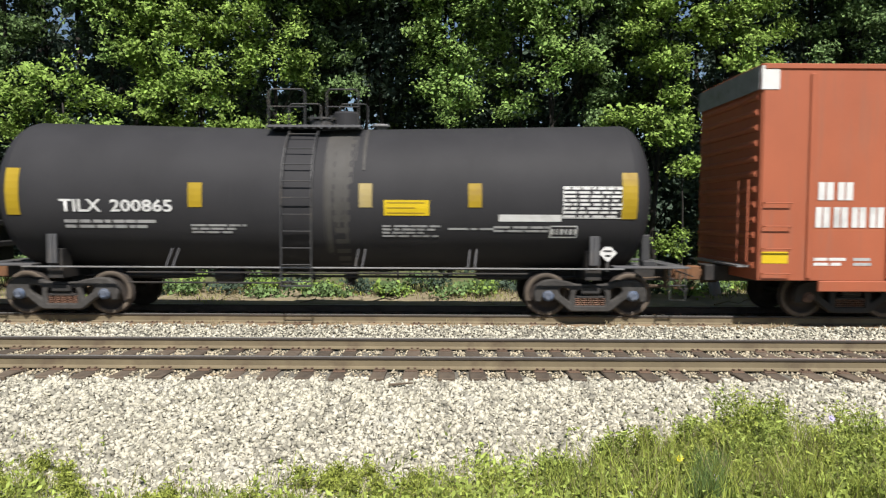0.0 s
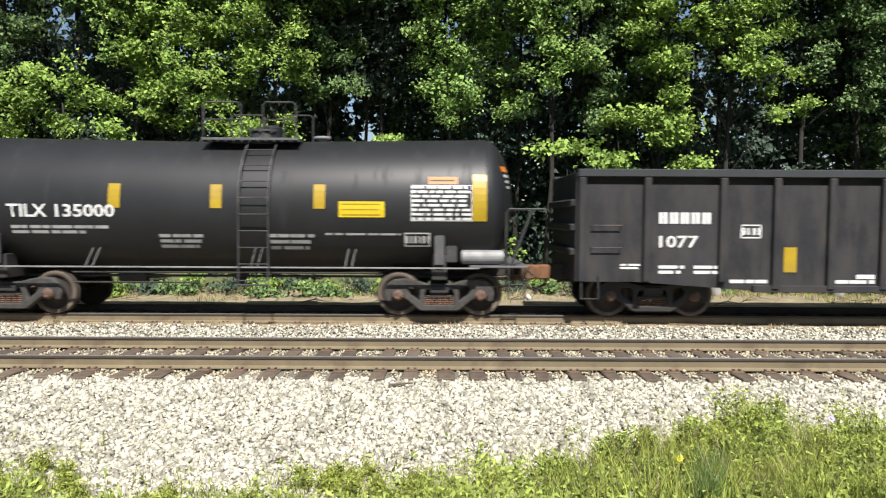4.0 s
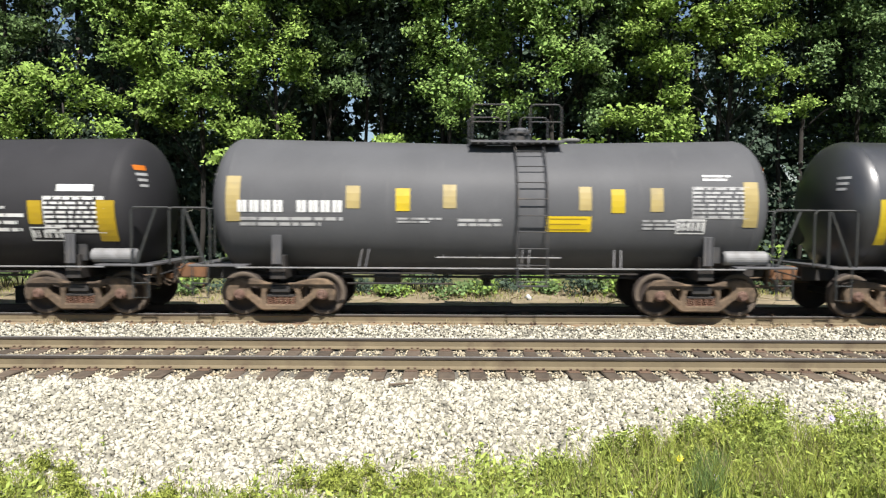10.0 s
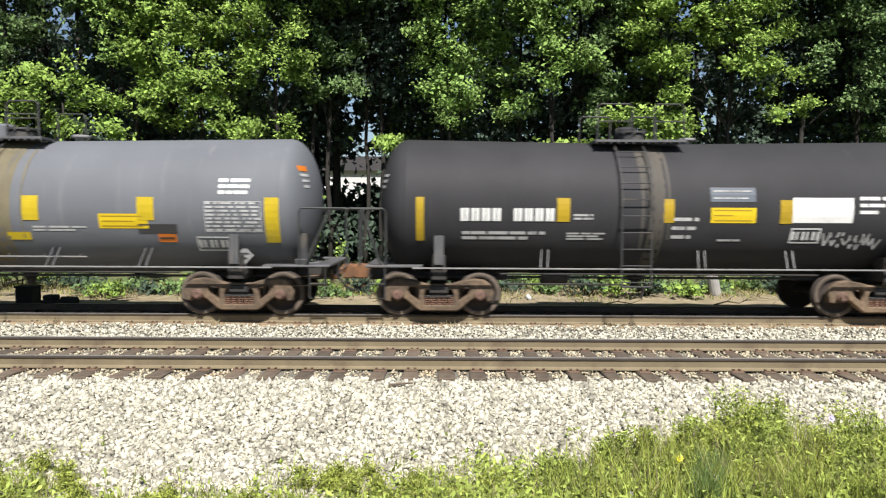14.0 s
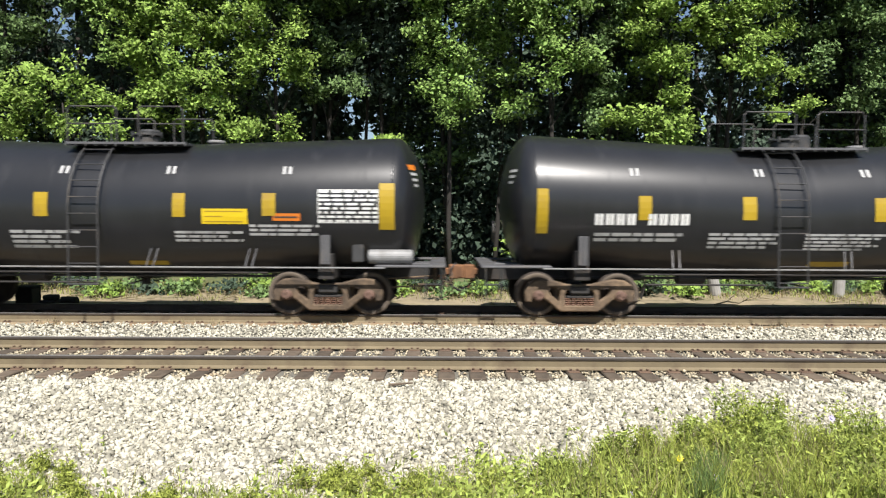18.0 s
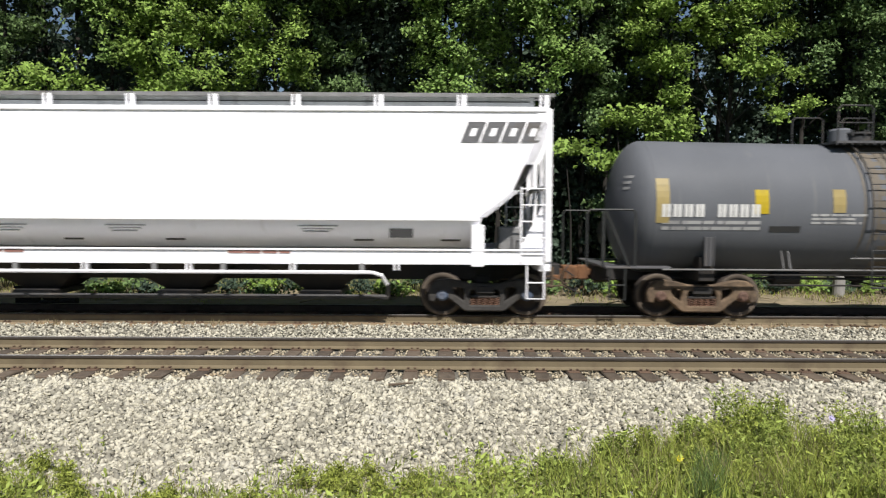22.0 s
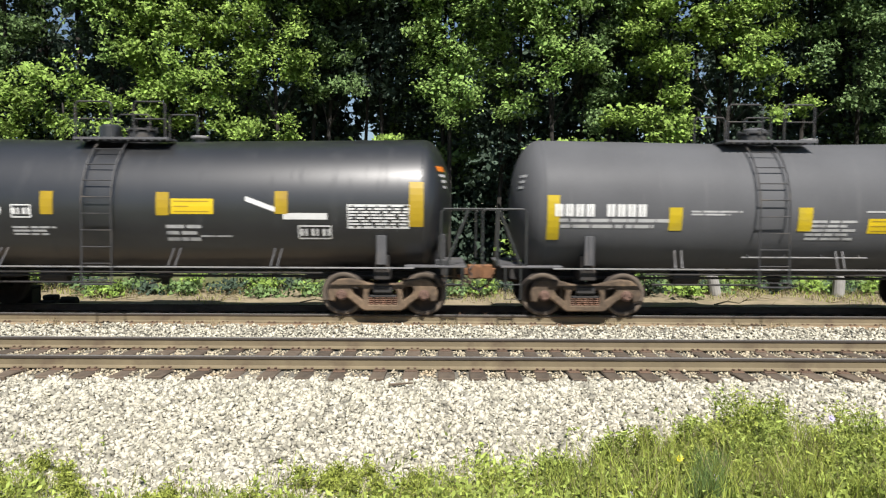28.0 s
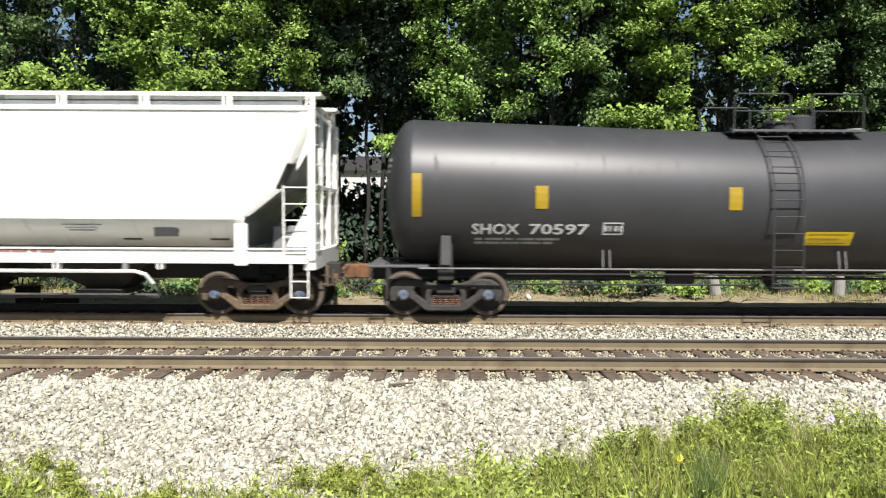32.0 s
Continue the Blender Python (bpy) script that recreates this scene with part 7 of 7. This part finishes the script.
def beyond(g, n):
    p = np.stack([g.uniform(-20, 20, n), g.uniform(5.2, 8.2, n)], 1)
    return p[(np.abs(p[:, 0]) > 6.1) & (p[:, 1] + np.abs(g.normal(0, 0.2, n)) < grass_edge(np.clip(p[:, 0], -6.2, 6.2)))]


for nm, args, m, lab in (("bank_grass", (16000, bank, 0.06, 0.2, 0.012, 26), M_GRASS, "rough green grass on the bank"), ("side_grass", (12000, beyond, 0.06, 0.26, 0.009, 27), M_GRASS, "green grass along the ballast's foot"), ("grass", (84000, verge, 0.05, 0.22, 0.0045, 21, 0.45), M_GRASS, "fresh green grass at the ballast's edge"), ("verge_grass", (12000, far_verge, 0.05, 0.20, 0.009, 22), M_GRASS, "rough grass on the far verge"),
                         ("dry_grass", (11000, far_verge, 0.06, 0.26, 0.011, 23, 1.1), M_STRAW, "dry straw lying on the far verge")):
    v, f = blades(*args)
    tagged(fast_mesh(nm, v, f, m), lab, "grass", kind="stuff")
# narrow weed leaves among the blades, taller where the verge is rank
gg = np.random.default_rng(33)
p = verge(gg, 15000)
p = p[(p[:, 0] > 0.3) | (gg.uniform(0, 1, len(p)) < 0.55)]
h = 0.05 + gg.uniform(0, 0.12, len(p)) + 0.16 * np.clip((p[:, 0] - 0.5) / 3.0, 0, 1) * gg.uniform(0, 1, len(p))
v, f = leaf_cloud(np.stack([p[:, 0], p[:, 1], [ground_z(a, b) for a, b in p] + h], 1), 4, (0.03, 0.03, 0.045), 0.040, 34, (0, -0.5, 0.5), slim=0.34)
tagged(fast_mesh("weed_leaves", v, f, M_WEED), "narrow light green weed leaves among the grass", "weeds", kind="stuff")
def track_edge(g, n):
    x = g.uniform(-11, 11, n)
    return np.stack([x, 13.9 + g.normal(0, 0.16, n)], 1)[np.sin(x * 2.1) + np.sin(x * 5.3 + 1) + g.normal(0, 0.5, n) > 0.9]


v, f = blades(2600, track_edge, 0.04, 0.16, 0.006, 35, 0.5)
tagged(fast_mesh("dry_tufts", v, f, M_STRAW), "thin dry tufts between the two tracks", "grass", kind="stuff")
# clover-like small leaves among the grass
gg = np.random.default_rng(31)
p = verge(gg, 9000)
v, f = leaf_cloud(np.stack([p[:, 0], p[:, 1], [ground_z(a, b) + 0.05 for a, b in p]], 1), 3, (0.025, 0.025, 0.03), 0.016, 32)
tagged(fast_mesh("clover", v, f, M_GRASS), "small clover leaves in the grass", "grass", kind="stuff")


def weed(x, y, h, seed, leaf=M_WEED, size=0.022, bloom=None):
    """A tall branching weed: thin stems set with many small leaves, with a bloom or none."""
    g = random.Random(seed)
    b = tagged(new("weed"), "tall branching green weed in the grass", "weed", "weeds on the verge")
    b.location = (x, y, ground_z(x, y))
    cs = []
    for i in range(g.randint(6, 9)):
        a, d = g.uniform(0, 6.28), h * g.uniform(0.10, 0.32)
        hh = h * g.uniform(0.7, 1.0)
        tip = Vector((d * math.cos(a), d * math.sin(a), hh))
        path = [Vector((0, 0, -0.03)), Vector((tip.x * 0.3, tip.y * 0.3, hh * 0.5)), tip]
        part("stem", tube(bmesh.new(), path, 0.006, 4, 0.002), M_WEED, b)
        for k in range(14):
            u = 0.15 + 0.85 * k / 13
            cs.append((path[0].lerp(path[1], u * 2) if u < 0.5 else path[1].lerp(path[2], u * 2 - 1)) + Vector((g.uniform(-0.04, 0.04), g.uniform(-0.04, 0.04), 0)))
    v, f = leaf_cloud(cs, 5, (0.042, 0.042, 0.04), size * 1.45, seed, (0, -0.6, 0.35), slim=0.24)
    fast_mesh("leaves", v, f, leaf, b)
    if bloom:
        bm = bmesh.new()
        for k in range(9):
            w = k * math.tau / 9
            q = [bm.verts.new(Vector((0.034 * r * math.cos(w + o), -0.012 * r, 0.034 * r * math.sin(w + o)))) for r, o in ((0.15, 0), (0.8, -0.3), (1.1, 0), (0.8, 0.3))]
            bm.faces.new(q)
        cyl(bm, (0, -0.01, 0), (0, 1, 0), 0.014, 0.016, 10, 0.003)
        part("bloom", bm, bloom[0], b, bloom[1], pose(0, -0.03, h + 0.02, -35, 0, 0))
    return b


g = random.Random(44)
def tall(g, n):
    p = np.stack([g.uniform(0.9, 6.2, n), g.uniform(5.3, 8.0, n)], 1)
    return p[(p[:, 1] + np.abs(g.normal(0, 0.2, n)) < grass_edge(p[:, 0]) + 0.1) & (g.uniform(0, 1, n) < np.clip((p[:, 0] - 0.9) / 2.2, 0.1, 1))]


v, f = blades(16000, tall, 0.2, 0.55, 0.005, 24, 0.28)
tagged(fast_mesh("tall_grass", v, f, M_GRASS), "tall light green grass on the verge", "grass", kind="stuff")
# Blades strung along one line of sight, a tuft only in the camera's view.
def rank(g, n):
    y = g.uniform(5.4, 6.6, n)
    return np.stack([0.412 * y + g.normal(0, 0.085, n), y], 1)


v, f = blades(800, rank, 0.30, 0.52, 0.0065, 36, 0.16)
tagged(fast_mesh("deep_grass", v, f, M_BLADE), "tuft of upright deep green blades", "grass", kind="stuff")
v, f = blades(5600, verge, 0.10, 0.30, 0.004, 29, 0.6)
tagged(fast_mesh("dry_stalks", v, f, M_STRAW), "dry brown stalks among the green grass", "grass", kind="stuff")
v, f = blades(2600, tall, 0.3, 0.62, 0.004, 28, 0.3)
tagged(fast_mesh("seed_stalks", v, f, M_STRAW), "thin straw-coloured seed stalks in the grass", "grass", kind="stuff")
for k in range(90):
    x = g.triangular(0.8, 6.0, 4.0)
    y = g.uniform(5.6, float(grass_edge(x)) + 0.12)
    h = g.uniform(0.22, 0.42) + 0.36 * max(0.0, min(1.0, (x - 1.8) / 1.6)) * g.uniform(0.4, 1.0)
    weed(x, y, h * (1.0 + 0.16 * max(0.0, min(1.0, (x - 2.6) / 1.2))) * min(1.0, 0.62 + 0.38 * (y - 5.6) / 1.6), 600 + k, (M_WEED, M_GRASS, M_WEED)[k % 3], g.uniform(0.018, 0.028), (M_BLOOM, "pale violet bloom") if k % 15 == 7 else None)
for k in range(26):
    x = g.uniform(-5.0, 0.9)
    y = float(grass_edge(x)) - g.uniform(0.0, 0.7)
    weed(x, y, g.uniform(0.14, 0.24), 720 + k, M_GRASS, 0.018)
weed(2.31, 6.35, 0.36, 790, M_GRASS, 0.03, (M_FLOWER, "bright yellow flower head"))


# ---- small things beside the tracks ----
def standing(name, label, category, x, y, z=None):
    b = tagged(new(name), label, category)
    b.location = (x, y, ground_z(x, y) if z is None else z)
    return b


for x, y, tilt in ((12.1, 20.2, 2), (8.35, 20.3, -12)):
    b = standing("marker_post", "stubby pale concrete marker post on the verge", "post", x, y)
    part("shaft", cyl(bmesh.new(), (0, 0, 0.26), (math.sin(radians(tilt)), 0, math.cos(radians(tilt))), 0.17, 0.62, 14, 0.03), M_CONCRETE, b)
    part("cap", cyl(bmesh.new(), (0.58 * math.sin(radians(tilt)), 0, 0.60), (math.sin(radians(tilt)), 0, 1), 0.13, 0.06, 14, 0.02), M_CONCRETE, b)
# Box and machine are coloured near-black for the train's shadow on them.
b = standing("switch_box", "steel trackside box on short legs, darkened as in the train's shadow", "trackside box", -10.65, 17.1)
part("cabinet", boxes((-0.22, 0.22, -0.2, 0.2, 0.12, 0.56), bevel=0.02), M_UNDER, b)
part("lid", boxes((-0.24, 0.24, -0.23, 0.23, 0.56, 0.61), bevel=0.02), M_UNDER, b)
for s in (-0.18, 0.18):
    part("leg", boxes((s - 0.04, s + 0.04, -0.12, 0.12, -0.1, 0.12)), M_UNDER, b)
b = standing("switch_machine", "low switch machine between the ties, darkened as in shadow", "switch machine", -9.65, 16.75)
part("casing", boxes((-0.42, 0.05, -0.2, 0.2, 0.02, 0.24), (-0.35, -0.05, -0.15, 0.15, 0.24, 0.36), bevel=0.03), M_UNDER, b)
part("motor", cyl(bmesh.new(), (0.25, 0, 0.2), (1, 0, 0), 0.12, 0.4, 14, 0.02), M_UNDER, b)
part("rod", tubes(([(0.1, 0.0, 0.12), (0.1, -1.2, 0.12)], 0.025)), M_UNDER, b)
b = standing("stone", "pale weathered stone on the far verge", "stone", 2.55, 19.3)
v, f = stones(1, -0.01, 0.01, -0.01, 0.01, 0.10, 0.11, 9)
v = v - v.mean(0) + (0, 0, 0.05)
fast_mesh("boulder", v, f, M_HOUSE, b, tris=True)
b = standing("wood_scrap", "dark splintered stick lying on the ballast", "stick", -0.56, 9.13, -0.022)
part("stick", tube(bmesh.new(), [(-0.17, 0, 0.0), (0, 0.01, 0.012), (0.17, 0.0, 0.03)], 0.022, 6, 0.014), M_TIE, b)

# white house beyond the wood
h = standing("white_house", "white-walled house half hidden behind the wood", "house", -11.0, 84.0)
part("wall", boxes((-9.5, 9.5, 0, 9, -0.2, 7.2), bevel=0.02), M_HOUSE, h)
bm = bmesh.new()
q = [bm.verts.new(p) for p in ((-10, -0.6, 7.2), (10, -0.6, 7.2), (10, 9.6, 7.2), (-10, 9.6, 7.2), (-10, 4.5, 9.4), (10, 4.5, 9.4))]
for k in ((0, 1, 5, 4), (2, 3, 4, 5), (0, 4, 3), (1, 2, 5), (3, 2, 1, 0)):
    bm.faces.new([q[i] for i in k])
part("roof", bm, M_UNDER, h, "dark roof")
for x, z in ((-7.0, 1.2), (-3.5, 1.2), (0.0, 1.2), (3.5, 1.2), (7.0, 1.2), (-7.0, 5.0), (7.6, 5.0)):
    w = part("window", boxes((-0.7, 0.7, -0.08, 0.02, z, z + 1.5)), M_HOUSE, h, "", pose(x, -0.02, 0))
    part("pane", boxes((-0.58, 0.58, -0.10, -0.085, z + 0.12, z + 1.38)), M_PANE, w)


# ---- motion: the whole train rolls by at one pace, its wheels turning ----
def motions():
    for car, x0 in TRAIN:
        walk(car, [(t, pose(x0 + SPEED * t, Y_FAR, RAIL)) for t in (0, 8, 16, 24, 32)])
    for ax, r, phase in WHEELS:
        at = ax.location.copy()
        step = 1.35 * r / SPEED
        rows = []
        k = 0
        while k * step < 32.0 + step:
            t = min(32.0, k * step)
            t = round(t * FPS) / FPS
            rows.append((t, Matrix.Translation(at) @ Matrix.Rotation(phase + SPEED * t / r, 4, "Y")))
            k += 1
        walk(ax, rows)


motions()
